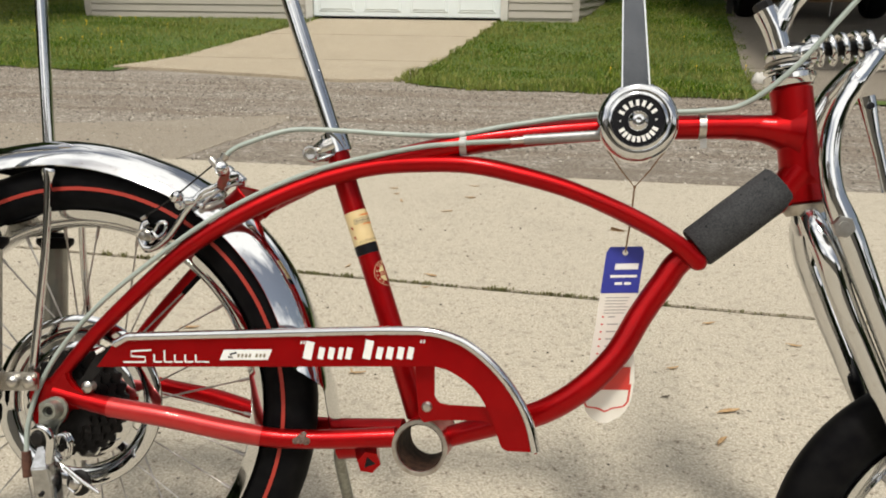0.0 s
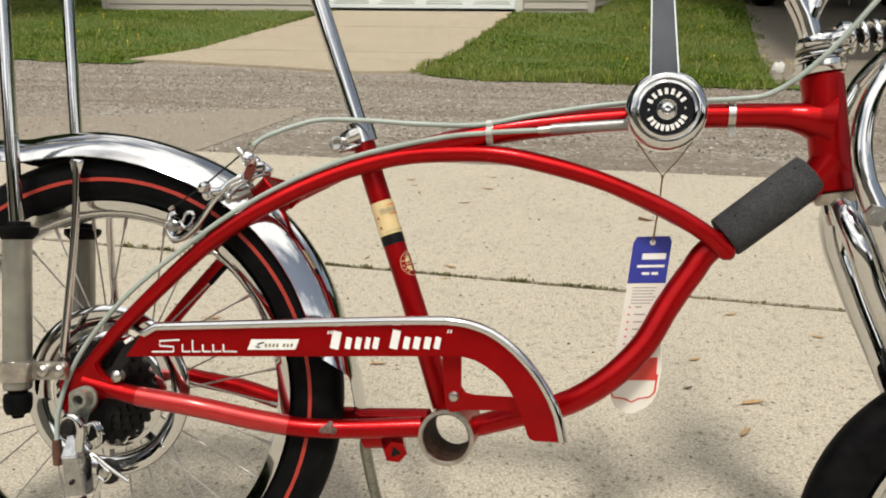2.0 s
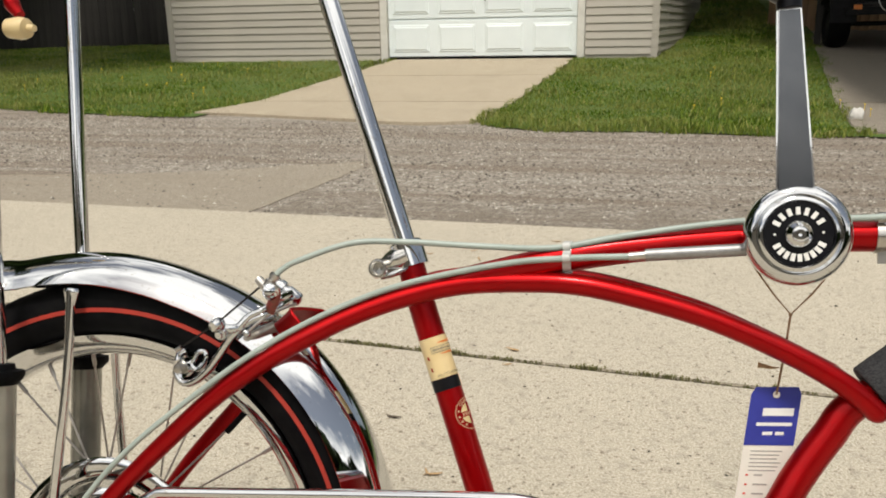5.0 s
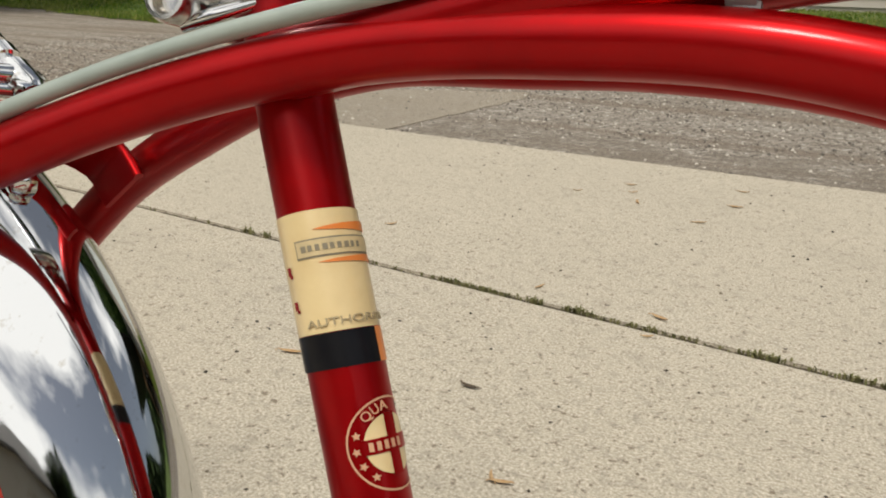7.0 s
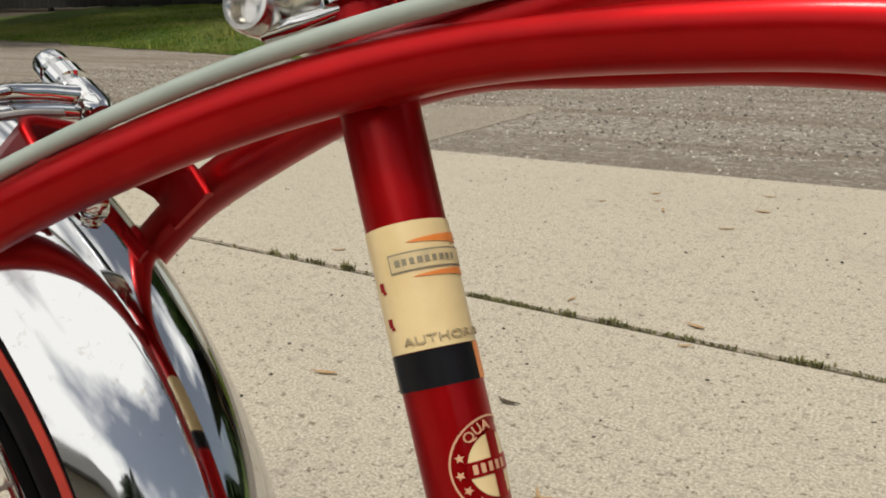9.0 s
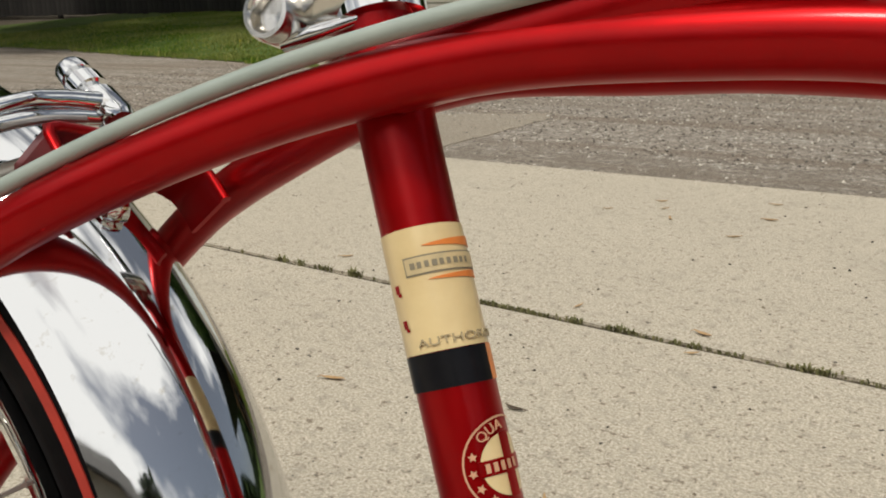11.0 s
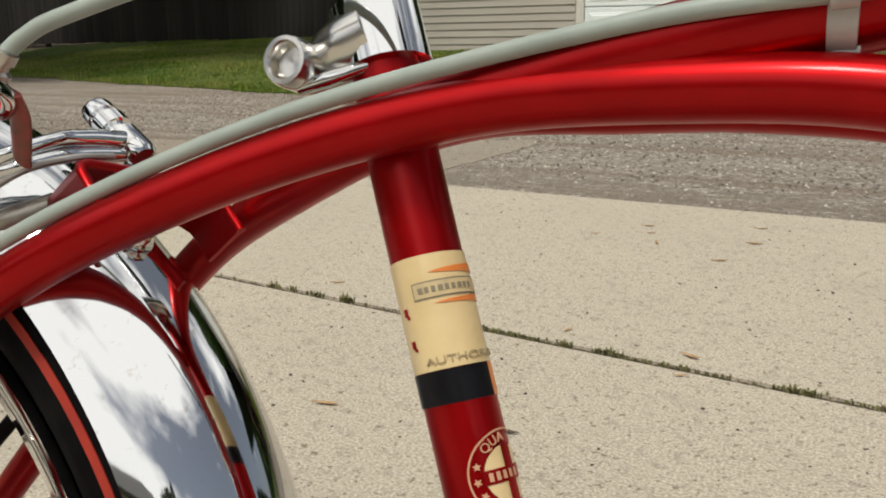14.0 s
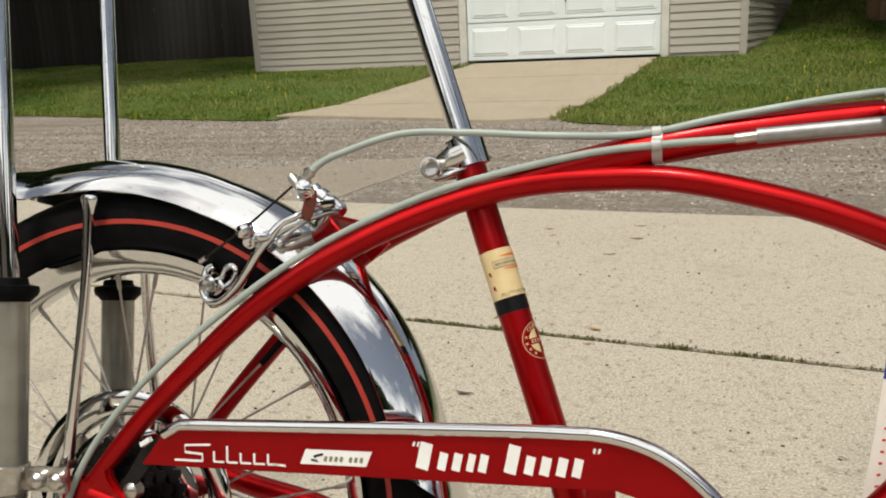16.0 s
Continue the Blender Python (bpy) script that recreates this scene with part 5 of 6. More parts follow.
part("handlebar", Geo().tube([(0.475, -0.150, 0.50), (0.470, -0.115, 0.40), (0.470, -0.085, 0.315), (0.477, -0.050, 0.278), (0.478, 0.0, 0.275), (0.477, 0.050, 0.278), (0.470, 0.085, 0.315), (0.470, 0.115, 0.40), (0.475, 0.150, 0.50)], 0.0112, 20, 10, up=(1, 0, 0)), CHROME, bike, "high-rise chrome handlebar")

# springer fork
fk = part("springer_fork", Geo().tube([(0.4515, 0, 0.010), (0.4545, 0, -0.010), (0.4560, 0, -0.022)], [0.0150, 0.0170, 0.0150], 22), CHROME, bike, "chrome springer fork with one coil spring")
for s in (-1, 1):
    part("rear_blade", Geo().tube([(0.4515, 0.012 * s, -0.004), (0.4535, 0.028 * s, -0.020), (0.4600, 0.038 * s, -0.046), (0.4688, 0.038 * s, -0.075), (0.4801, 0.039 * s, -0.109), (0.4963, 0.040 * s, -0.153), (0.5590, 0.044 * s, -0.330)], [0.0100, 0.0112, 0.0116, 0.0114, 0.0108, 0.0100, 0.0075], 18), CHROME, fk)
    part("spring_arm", Geo().tube([(0.5180, 0.014 * s, 0.146), (0.5060, 0.030 * s, 0.139), (0.4894, 0.042 * s, 0.120), (0.4824, 0.044 * s, 0.109), (0.4733, 0.044 * s, 0.094), (0.4666, 0.044 * s, 0.078), (0.4622, 0.044 * s, 0.0575), (0.4611, 0.045 * s, 0.0368), (0.4634, 0.046 * s, 0.0134), (0.4706, 0.046 * s, -0.0101), (0.4778, 0.046 * s, -0.0309), (0.4884, 0.046 * s, -0.0646), (0.5039, 0.047 * s, -0.1136), (0.5790, 0.050 * s, -0.347)], [0.0075, 0.0085, 0.0090, 0.0088, 0.0088, 0.0090, 0.0094, 0.0096, 0.0104, 0.0126, 0.0124, 0.0118, 0.0108, 0.0080], 18), CHROME, fk, "S-curved chrome spring arm")
    part("pivot_nut", Geo().lathe([(0.0, -0.0040), (0.0050, -0.0040), (0.0054, -0.0030), (0.0094, -0.0030), (0.0102, -0.0016), (0.0102, 0.004)], (0.4668, 0.060 * s, -0.0165), (0, -s, 0) if s > 0 else (0, 1, 0), 6), ZINC, fk)
coil = []
for k in range(5 * 18 + 1):
    a = 2 * math.pi * k / 18
    coil.append((0.4600 + 0.058 * k / 90, 0.0128 * math.cos(a), 0.1555 + 0.002 * k / 90 + 0.0128 * math.sin(a)))
part("coil_spring", Geo().tube(coil, 0.0030, 9, smooth=False, up=(1, 0, 0)), CHROME, fk, "chrome coil spring")
part("spring_rod", Geo().tube([(0.438, 0, 0.158), (0.530, 0, 0.155)], 0.007, 14, smooth=False), BLACKENED, fk)
part("spring_seat", Geo().lathe([(0.0, -0.006), (0.0115, -0.0055), (0.0165, -0.001), (0.0165, 0.004), (0.008, 0.005)], (0.4580, 0, 0.1550), (1, 0, -0.05), 24), CHROME, fk)
part("yoke", Geo().tube([(0.436, 0, 0.150), (0.448, -0.010, 0.152), (0.460, -0.014, 0.154)], [0.009, 0.0075, 0.0075], 14), CHROME, fk)
part("spring_cap", Geo().lathe([(0.0, 0.012), (0.010, 0.010), (0.0165, 0.004), (0.0165, -0.004), (0.012, -0.006)], (0.5285, 0, 0.1505), (1, 0, -0.05), 24), CHROME, fk)
part("arm_bolt", Geo().lathe([(0.0, -0.028), (0.006, -0.0275), (0.0115, -0.024), (0.0118, 0.024), (0.006, 0.028)], (0.5230, 0, 0.1480), (0, 1, 0), 20), CHROME, fk)
brace = Geo().tube([(0.5090, 0, 0.1086), (0.5108, 0, 0.0987), (0.5147, 0, 0.0741), (0.5200, 0, 0.0467), (0.5253, 0, 0.0168)], [0.0085, 0.0080, 0.0060, 0.0052, 0.0052], 14, flat=0.6)
brace_part = part("fork_brace", brace, CHROME, fk, "chrome strut with a slotted eye")
# black disc whose colour stands in for the open slot's shade
part("slot", Geo().lathe([(0.0, -0.0072), (0.0034, -0.0070), (0.0036, -0.002)], (0.5108, 0, 0.0987), (0, 1, 0), 14), INK, brace_part)
part("brake_lever_block", Geo().tube([(0.462, -0.062, 0.287), (0.495, -0.070, 0.292), (0.520, -0.075, 0.305)], [0.011, 0.009, 0.006], 14), CHROME, bike, "chrome brake lever block")
front = wheel("front_wheel", FHUB, Vector((0, 1, 0)), 0.204, 0.1505, 0.0215, 20, False, "small chrome front rim with fat black tyre")

# caliper brake over the rear wheel
bk = part("caliper_brake", Geo().lathe([(0.0, -0.0010), (0.0058, 0.0), (0.0064, 0.0015), (0.0064, 0.0060), (0.0052, 0.0066), (0.0052, 0.0080), (0.0070, 0.0090), (0.0070, 0.0150), (0.0050, 0.0160), (0.0050, 0.0180), (0.0068, 0.0190), (0.0068, 0.0310), (0.0050, 0.0335)], (-0.1500, 0.0, 0.0706), (0.79, 0, -0.61), 20), CHROME, bike, "chrome side-pull caliper brake on its pivot bolt")
near_arm = [(-0.1300, -0.004, 0.0570), (-0.1290, -0.020, 0.0548), (-0.1290, -0.033, 0.0515), (-0.1354, -0.046, 0.0446), (-0.1480, -0.050, 0.0380), (-0.1555, -0.053, 0.0290), (-0.1647, -0.054, 0.0187), (-0.1746, -0.053, 0.0054), (-0.1859, -0.051, -0.0072), (-0.2025, -0.047, -0.0174), (-0.2150, -0.045, -0.0172), (-0.2208, -0.044, -0.0098), (-0.2205, -0.043, -0.0031), (-0.2193, -0.041, 0.0071), (-0.2126, -0.041, 0.0106)]
g = Geo().tube(near_arm, [0.0036, 0.0030, 0.0028, 0.0028, 0.0034, 0.0040, 0.0040, 0.0038, 0.0036, 0.0034, 0.0034, 0.0034, 0.0034, 0.0034, 0.0030], 12, flat=1.15)
g.tube([(-0.1290, -0.004, 0.0515), (-0.1280, -0.020, 0.0490), (-0.1285, -0.034, 0.0455), (-0.1350, -0.045, 0.0400), (-0.1462, -0.049, 0.0350), (-0.1540, -0.052, 0.0280)], [0.0032, 0.0030, 0.0028, 0.0027, 0.0028, 0.0020], 12)
part("brake_arm", g, CHROME, bk, "long curved polished arm")
upper_arm = [(-0.1310, -0.004, 0.0530), (-0.1330, -0.024, 0.0500), (-0.1420, -0.038, 0.0420), (-0.1510, -0.046, 0.0340), (-0.1580, -0.057, 0.0290), (-0.1672, -0.062, 0.0300)]
part("brake_arm", Geo().tube(upper_arm, [0.0034, 0.0034, 0.0034, 0.0036, 0.0042, 0.0038], 12, flat=0.9), CHROME, bk)
far_arm = [(-0.1340, 0.004, 0.0580), (-0.1400, 0.014, 0.0570), (-0.1580, 0.028, 0.0480), (-0.1800, 0.034, 0.0240), (-0.1990, 0.034, 0.0020)]
part("brake_arm", Geo().tube(far_arm, [0.0040, 0.0040, 0.0040, 0.0038, 0.0036], 12, flat=1.15), CHROME, bk)
slot = [(-0.2069, -0.043, -0.0014), (-0.2044, -0.043, 0.0019), (-0.2003, -0.043, 0.008), (-0.1937, -0.043, 0.009), (-0.1918, -0.043, 0.0042), (-0.1966, -0.043, -0.0037), (-0.2025, -0.043, -0.0063)]
ring = curve_through(slot + slot[:1], 5)[:-1]
part("pad_slot", Geo().sweep(ring, [(0.0026 * math.cos(k * 0.785), 0.0032 * math.sin(k * 0.785)) for k in range(8)], loop=True), CHROME, bk, "slotted pad holder")
part("pad_eye", Geo().lathe([(0.0052, -0.0035), (0.0084, -0.0045), (0.0092, 0.0), (0.0084, 0.0045), (0.0052, 0.0035)], (-0.2143, -0.044, -0.0051), (0.1, 1, 0.1), 24, True), CHROME, bk)
part("pad_stud", Geo().lathe([(0.0, -0.010), (0.0042, -0.0095), (0.0050, -0.006), (0.0050, 0.014)], (-0.2144, -0.043, -0.0051), (0.1, 1, 0), 16), ZINC, bk)
part("brake_pad", Geo().box((-0.2088, -0.034, -0.0053), (0.040, 0.010, 0.010), Euler((0, radians(-48), 0)).to_matrix()), RUBBER, bk, "black rubber brake pad", 0.0015)
part("barrel", Geo().lathe([(0.0, -0.0080), (0.0045, -0.0072), (0.0064, -0.0040), (0.0068, 0.0), (0.0058, 0.0045), (0.0048, 0.0070), (0.0048, 0.0100), (0.0030, 0.0110)], (-0.1201, -0.0640, 0.0592), (0.30, -0.75, 0.20), 20), CHROME, bk, "domed chrome clamp nut")
part("nut", Geo().lathe([(0.0, 0.0030), (0.0026, 0.0028), (0.0036, 0.0015), (0.0036, -0.0010)], (-0.1185, -0.0710, 0.0585), (0.1, -1, 0.1), 6), ZINC, bk)
part("cross_stud", Geo().lathe([(0.0, 0.008), (0.0034, 0.0075), (0.0040, 0.004), (0.0040, -0.008), (0.0030, -0.011)], (-0.1272, -0.0625, 0.0652), (-0.60, 0, 0.72), 14), ZINC, bk)
part("adjuster", Geo().lathe([(0.0030, 0.0085), (0.0044, 0.0080), (0.0044, 0.0045), (0.0034, 0.0040), (0.0034, 0.0020), (0.0050, 0.0010), (0.0050, -0.0040), (0.0036, -0.0050), (0.0036, -0.0080)], (-0.1205, -0.0625, 0.0675), (0.55, 0, 0.75), 14), ZINC, bk, "knurled cable adjuster")
part("cable_hanger", Geo().tube([(-0.1192, -0.0580, 0.0620), (-0.1215, -0.0530, 0.0560), (-0.1260, -0.0490, 0.0490), (-0.1310, -0.0450, 0.0430)], [0.0050, 0.0054, 0.0054, 0.0052], 12, flat=0.4), spotted("red_brown_hanger", (0.30, 0.040, 0.035), (0.16, 0.060, 0.035), 0.4, 200, 0.3), bk, "red-brown stained cable hanger")
part("straddle_wire", Geo().tube([(-0.1272, -0.0640, 0.0655), (-0.1660, -0.0690, 0.0350), (-0.1850, -0.0690, 0.0238), (-0.2024, -0.0680, 0.0138)], 0.0009, 7, smooth=False), BLACKENED, bk)
part("wire_end", Geo().tube([(-0.2010, -0.0680, 0.0146), (-0.2060, -0.0680, 0.0118)], 0.0022, 8, smooth=False), ZINC, bk)
part("wire_anchor", Geo().lathe([(0.0, -0.0085), (0.0040, -0.0075), (0.0058, -0.0045), (0.0060, 0.0020), (0.0044, 0.0040)], (-0.1672, -0.0660, 0.0335), (0.2, 1, 0.3), 20), CHROME, bk)
part("wire_anchor", Geo().lathe([(0.0, -0.0075), (0.0030, -0.0070), (0.0036, -0.0045), (0.0050, -0.0040), (0.0050, 0.0030)], (-0.1655, -0.0620, 0.0258), (0.1, 1, 0.3), 16), CHROME, bk)
part("spring_box", Geo().tube([(-0.1600, -0.042, 0.0170), (-0.1560, -0.040, 0.0185), (-0.1457, -0.036, 0.0225), (-0.1340, -0.028, 0.0290)], [0.0030, 0.0050, 0.0055, 0.0050], 14, flat=1.3), STEEL, bk, "tarnished spring housing")
part("return_spring", Geo().tube([(-0.1180, -0.019, 0.0480), (-0.1220, -0.032, 0.0455), (-0.1310, -0.043, 0.0400), (-0.1410, -0.049, 0.0320), (-0.1494, -0.050, 0.0243)], 0.0013, 8), SPRINGSTEEL, bk, "bronze-toned return spring")
part("spring_stop", Geo().ball((-0.1494, -0.050, 0.0243), 0.0036, 12), CHROME, bk)


# lamp bracket high on the tall rod
lamp_way = Vector((0.085, 0.0, 0.052)).normalized()
lamp = part("tail_lamp", Geo().lathe([(0.0, 0.096), (0.010, 0.095), (0.014, 0.090), (0.0165, 0.070), (0.0170, 0.0), (0.0165, -0.030), (0.010, -0.034)], (-0.545, -0.028, 0.312), lamp_way, 36), CHROME, bike, "chrome lamp shell on a black slotted bracket at the rod")
part("lamp_ring", Geo().tube([(-0.550, -0.042, 0.283), (-0.500, -0.044, 0.308), (-0.470, -0.044, 0.324), (-0.452, -0.042, 0.338)], 0.0038, 12), CHROME, lamp, "chrome lower rim")
part("lamp_knob", Geo().ball((-0.458, -0.030, 0.372), 0.010, 18), CHROME, lamp)
bracket = Geo()
for poly in ([(-0.511, 0.262), (-0.511, 0.253), (-0.500, 0.242), (-0.477, 0.233), (-0.458, 0.236), (-0.450, 0.250), (-0.450, 0.266), (-0.459, 0.268), (-0.468, 0.258), (-0.484, 0.260), (-0.494, 0.274)],
             [(-0.520, 0.300), (-0.511, 0.262), (-0.494, 0.274), (-0.494, 0.305), (-0.500, 0.320)], [(-0.484, 0.260), (-0.468, 0.258), (-0.466, 0.330), (-0.482, 0.325)], [(-0.459, 0.268), (-0.450, 0.266), (-0.447, 0.330), (-0.457, 0.335)]):
    bracket.prism(poly, -0.024, -0.016)
part("slotted_bracket", bracket, RUBBER, lamp, "black bracket with two oval slots", 0.001)
part("bracket_strap", Geo().tube([(-0.4690, -0.029, 0.330), (-0.4745, -0.030, 0.290), (-0.4800, -0.029, 0.240)], 0.0040, 12, flat=0.4), ZINC, lamp)
part("lamp_spring", Geo().tube([(-0.4880, -0.048, 0.378), (-0.4680, -0.049, 0.358), (-0.4520, -0.046, 0.340)], 0.0016, 8), ZINC, lamp)
part("lamp_stub", Geo().lathe([(0.0, 0.020), (0.0035, 0.019), (0.0042, 0.012), (0.0098, 0.010), (0.0115, 0.003), (0.0100, -0.011), (0.006, -0.015)], (-0.4260, 0.004, 0.336), (0.95, 0, -0.1), 20), CREAM, lamp, "cream plastic stub")
part("lamp_lens", Geo().tube([(-0.4400, 0.006, 0.380), (-0.4350, 0.006, 0.362), (-0.4260, 0.006, 0.350)], [0.0065, 0.0080, 0.0050], 14), RED, lamp, "red lens")

# worn spots in the paint
for (x, y, z), n_axis, r in (((-0.052, -0.0425, -0.2165), (0.1, -1, 0.25), 0.0050), ((-0.0465, -0.0415, -0.2190), (0, -1, -0.05), 0.0042), ((-0.057, -0.0432, -0.2185), (0.1, -1, 0.1), 0.0034), ((-0.049, -0.0405, -0.2120), (0.1, -1, 0.6), 0.0030), ((0.0445, -0.0172, 0.0650), (0, -1, 0.6), 0.0008)):
    part("paint_chip", Geo().lathe([(0.0, 0.0003), (r * 0.6, 0.0003), (r, 0.0001), (r * 1.05, -0.0014)], (x, y, z), n_axis, 9), RUSTCHIP, bike, "rusty chip in the paint")

# ---- the hang tag ----
tag = thing("hang_tag", Vector((0, 0, 0.443)) + TILTED @ BASE, "blue, white and red card tag hung by twine from the shifter", "hang tag", "", TILTED)
SHIFT[tag.name] = -BASE
# the tag is slid with the bicycle, to fit the same view
SIGHT_SLID.add(tag.name)
DOWN = Vector((-0.165, 0.07, -0.975)).normalized()
ACROSS = Vector((0.95, 0.03, 0.20)).normalized()
ACROSS = (ACROSS - DOWN * ACROSS.dot(DOWN) * 0.6).normalized()
FACE = DOWN.cross(ACROSS).normalized()
if FACE.y > 0:
    FACE = -FACE
HOLE = Vector((0.2792, 0.003, -0.0350))


def on_card(u, v, lift):
    """A place on the card: u across, v down from the hole, with a slight curl and a wider foot."""
    foot = min(1.0, max(0.0, (v - 0.08) / 0.06))
    u = u * (1 + 0.30 * foot) + 0.0040 * foot
    return HOLE + ACROSS * u + DOWN * v * 0.935 + FACE * (lift + 0.9 * u * u - 0.10 * (v - 0.06) ** 2)


def card(poly, lo, hi):
    n = len(poly)
    g = Geo()
    return g.add([on_card(u, v, hi) for u, v in poly] + [on_card(u, v, lo) for u, v in poly],
                 [tuple(range(n)), tuple(range(2 * n - 1, n - 1, -1))] + [(k, (k + 1) % n, (k + 1) % n + n, k + n) for k in range(n)])


def strip(u0, v0, u1, v1, slant, lo, hi, n=6):
    """A four-sided field cut across into n pieces so that it follows the curl."""
    rows = []
    for k in range(n + 1):
        u = u0 + (u1 - u0) * k / n
        a, b = v0 + slant * u, v1 + slant * u
        rows.append([on_card(u, a, hi), on_card(u, b, hi), on_card(u, b, lo), on_card(u, a, lo)])
    return Geo().rings(rows)


W = 0.0188
rings = []
for k in range(29):
    v = -0.0062 + 0.1967 * k / 28
    half = W if 0.0 < v < 0.158 else W * (0.84 + 0.16 * math.sqrt(max(0.0, 1 - (v / 0.0062) ** 2))) if v <= 0 else W * math.sqrt(max(0.02, 1 - ((v - 0.158) / 0.0328) ** 2))
    us = [half * (-1 + 2 * j / 8) for j in range(9)]
    rings.append([on_card(u, v, 0.0005) for u in us] + [on_card(u, v, 0.0) for u in reversed(us)])
body = Geo().rings(rings)
tag_card = part("card", body, PAPER, tag, "white card with small print")
rings = []
for k in range(9):
    v = -0.0064 + 0.0508 * k / 8
    half = W * 1.002 if v > 0 else W * 1.002 * (0.84 + 0.16 * math.sqrt(max(0.0, 1 - (v / 0.0064) ** 2)))
    us = [half * (-1 + 2 * j / 8) for j in range(9)]
    rings.append([on_card(u, v, 0.0009) for u in us] + [on_card(u, v, 0.0004) for u in reversed(us)])
top_field = Geo().rings(rings)
blue = part("blue_field", top_field, BLUE, tag_card, "deep blue top field")
part("eyelet", Geo().lathe([(0.0012, 0.0009), (0.0022, 0.0015), (0.0028, 0.0010)], HOLE + FACE * 0.0006, FACE, 14), PAPER, tag_card)
part("title_bar", strip(-0.0080, 0.0120, 0.0150, 0.0185, 0.0, 0.0008, 0.0013), WHITE, blue)
for u0, u1, v in ((-0.0115, 0.0150, 0.0245), (-0.0060, 0.0015, 0.0325), (0.0035, 0.0100, 0.0325)):
    part("title_bar", strip(u0, v, u1, v + 0.0028, 0.0, 0.0008, 0.0012), WHITE, blue)
for k in range(6):
    part("print_bar", strip(-0.0125, 0.0490 + 0.0034 * k, 0.0110 - 0.0015 * (k % 3), 0.0500 + 0.0034 * k, 0.0, 0.0004, 0.0008), TAGINK, tag_card)
for k in range(8):
    v = 0.0700 + 0.0082 * k
    part("print_bar", strip(-0.0075, v, -0.0010 + 0.0022 * ((k * 5) % 3), v + 0.0014, 0.0, 0.0004, 0.0008), TAGINK, tag_card)
    part("check_mark", strip(-0.0138, v, -0.0118, v + 0.0016, 0.0, 0.0004, 0.0008), PRINTRED, tag_card)
part("red_field", strip(-W * 0.80, 0.1270, W * 0.84, 0.1525, 0.0, 0.0004, 0.0009), PRINTRED, tag_card, "red band of the shield")
shield = [(-W * 0.95, 0.146), (-W * 0.95, 0.166), (-W * 0.80, 0.1720), (-W * 0.35, 0.1735), (-0.0004, 0.1775), (W * 0.25, 0.1735), (W * 0.70, 0.1715), (W * 0.86, 0.166), (W * 0.86, 0.146)]
g = Geo()
for (u0, v0), (u1, v1) in zip(shield, shield[1:]):
    du, dv = u1 - u0, v1 - v0
    ln = math.hypot(du, dv)
    a, b = -dv / ln * 0.0007, du / ln * 0.0007
    c = card([(u0 + a, v0 + b), (u1 + a, v1 + b), (u1 - a, v1 - b), (u0 - a, v0 - b)], 0.0004, 0.0009)
    g.add(c.v, c.f)
part("shield_line", g, PRINTRED, tag_card, "red shield outline")
knot = Vector((0.2885, -0.020, 0.0290))
g = Geo().tube([(0.262, -0.034, 0.066), (0.276, -0.026, 0.045), knot, (0.303, -0.026, 0.044), (0.320, -0.034, 0.066)], 0.0007, 7, smooth=False, up=(0.1, 1, 0.1))
g.tube([knot, knot.lerp(HOLE, 0.45) + Vector((0.0006, 0, 0)), HOLE + FACE * 0.001], 0.0009, 7, up=(0.1, 1, 0.1))
g.ball(knot, 0.0016, 10)
part("twine", g, TWINE, tag, "thin brown twine")
mid = knot.lerp(HOLE, 0.66)
part("twig_scrap", Geo().add([mid, mid + Vector((-0.006, 0, 0.001)), mid + Vector((-0.0165, 0.001, 0.0045)), mid + Vector((-0.0175, -0.002, 0.0005)), mid + Vector((-0.007, -0.001, -0.001))], [(0, 1, 4), (1, 2, 3, 4)]), DRYLEAF, tag, "dry scrap of leaf caught in the twine")

# ---- small things on the ground ----
rng = random.Random(11)


def fallen_leaf(x, y, length, width, turn, dark=False):
    """A narrow dry leaf, cupped and curled."""
    g = Geo()
    n = 8
    rings = []
    for k in range(n + 1):
        t = k / n
        w = width * math.sin(math.pi * min(1, t * 0.97 + 0.015)) ** 0.8 / 2 + 0.0004
        zc = 0.0012 + 0.0045 * (t - 0.5) ** 2 * 4 * (0.4 + 0.6 * rng.random())
        xc, yc = (t - 0.5) * length, 0.10 * length * math.sin(2.4 * t)
        rings.append([(xc, yc - w, zc + w * 0.45), (xc, yc, zc), (xc, yc + w, zc + w * 0.45), (xc, yc + w * 0.9, zc + w * 0.45 - 0.0006), (xc, yc, zc - 0.0007), (xc, yc - w * 0.9, zc + w * 0.45 - 0.0006)])
    g.rings(rings)
    g.tube([(-length / 2, 0, 0.004), (-length * 0.62, -0.002, 0.003)], 0.0006, 6, smooth=False)
    ob = new("fallen_leaf", mesh_of("fallen_leaf", g, DARKLEAF if dark else DRYLEAF))
    ob.matrix_world = pose(x, y, 0.0012, rng.uniform(-4, 4), 0, turn)
    return tagged(ob, "small dark crumpled leaf scrap on the concrete" if dark else "narrow curled tan leaf on the concrete driveway", "leaf", "fallen leaves")


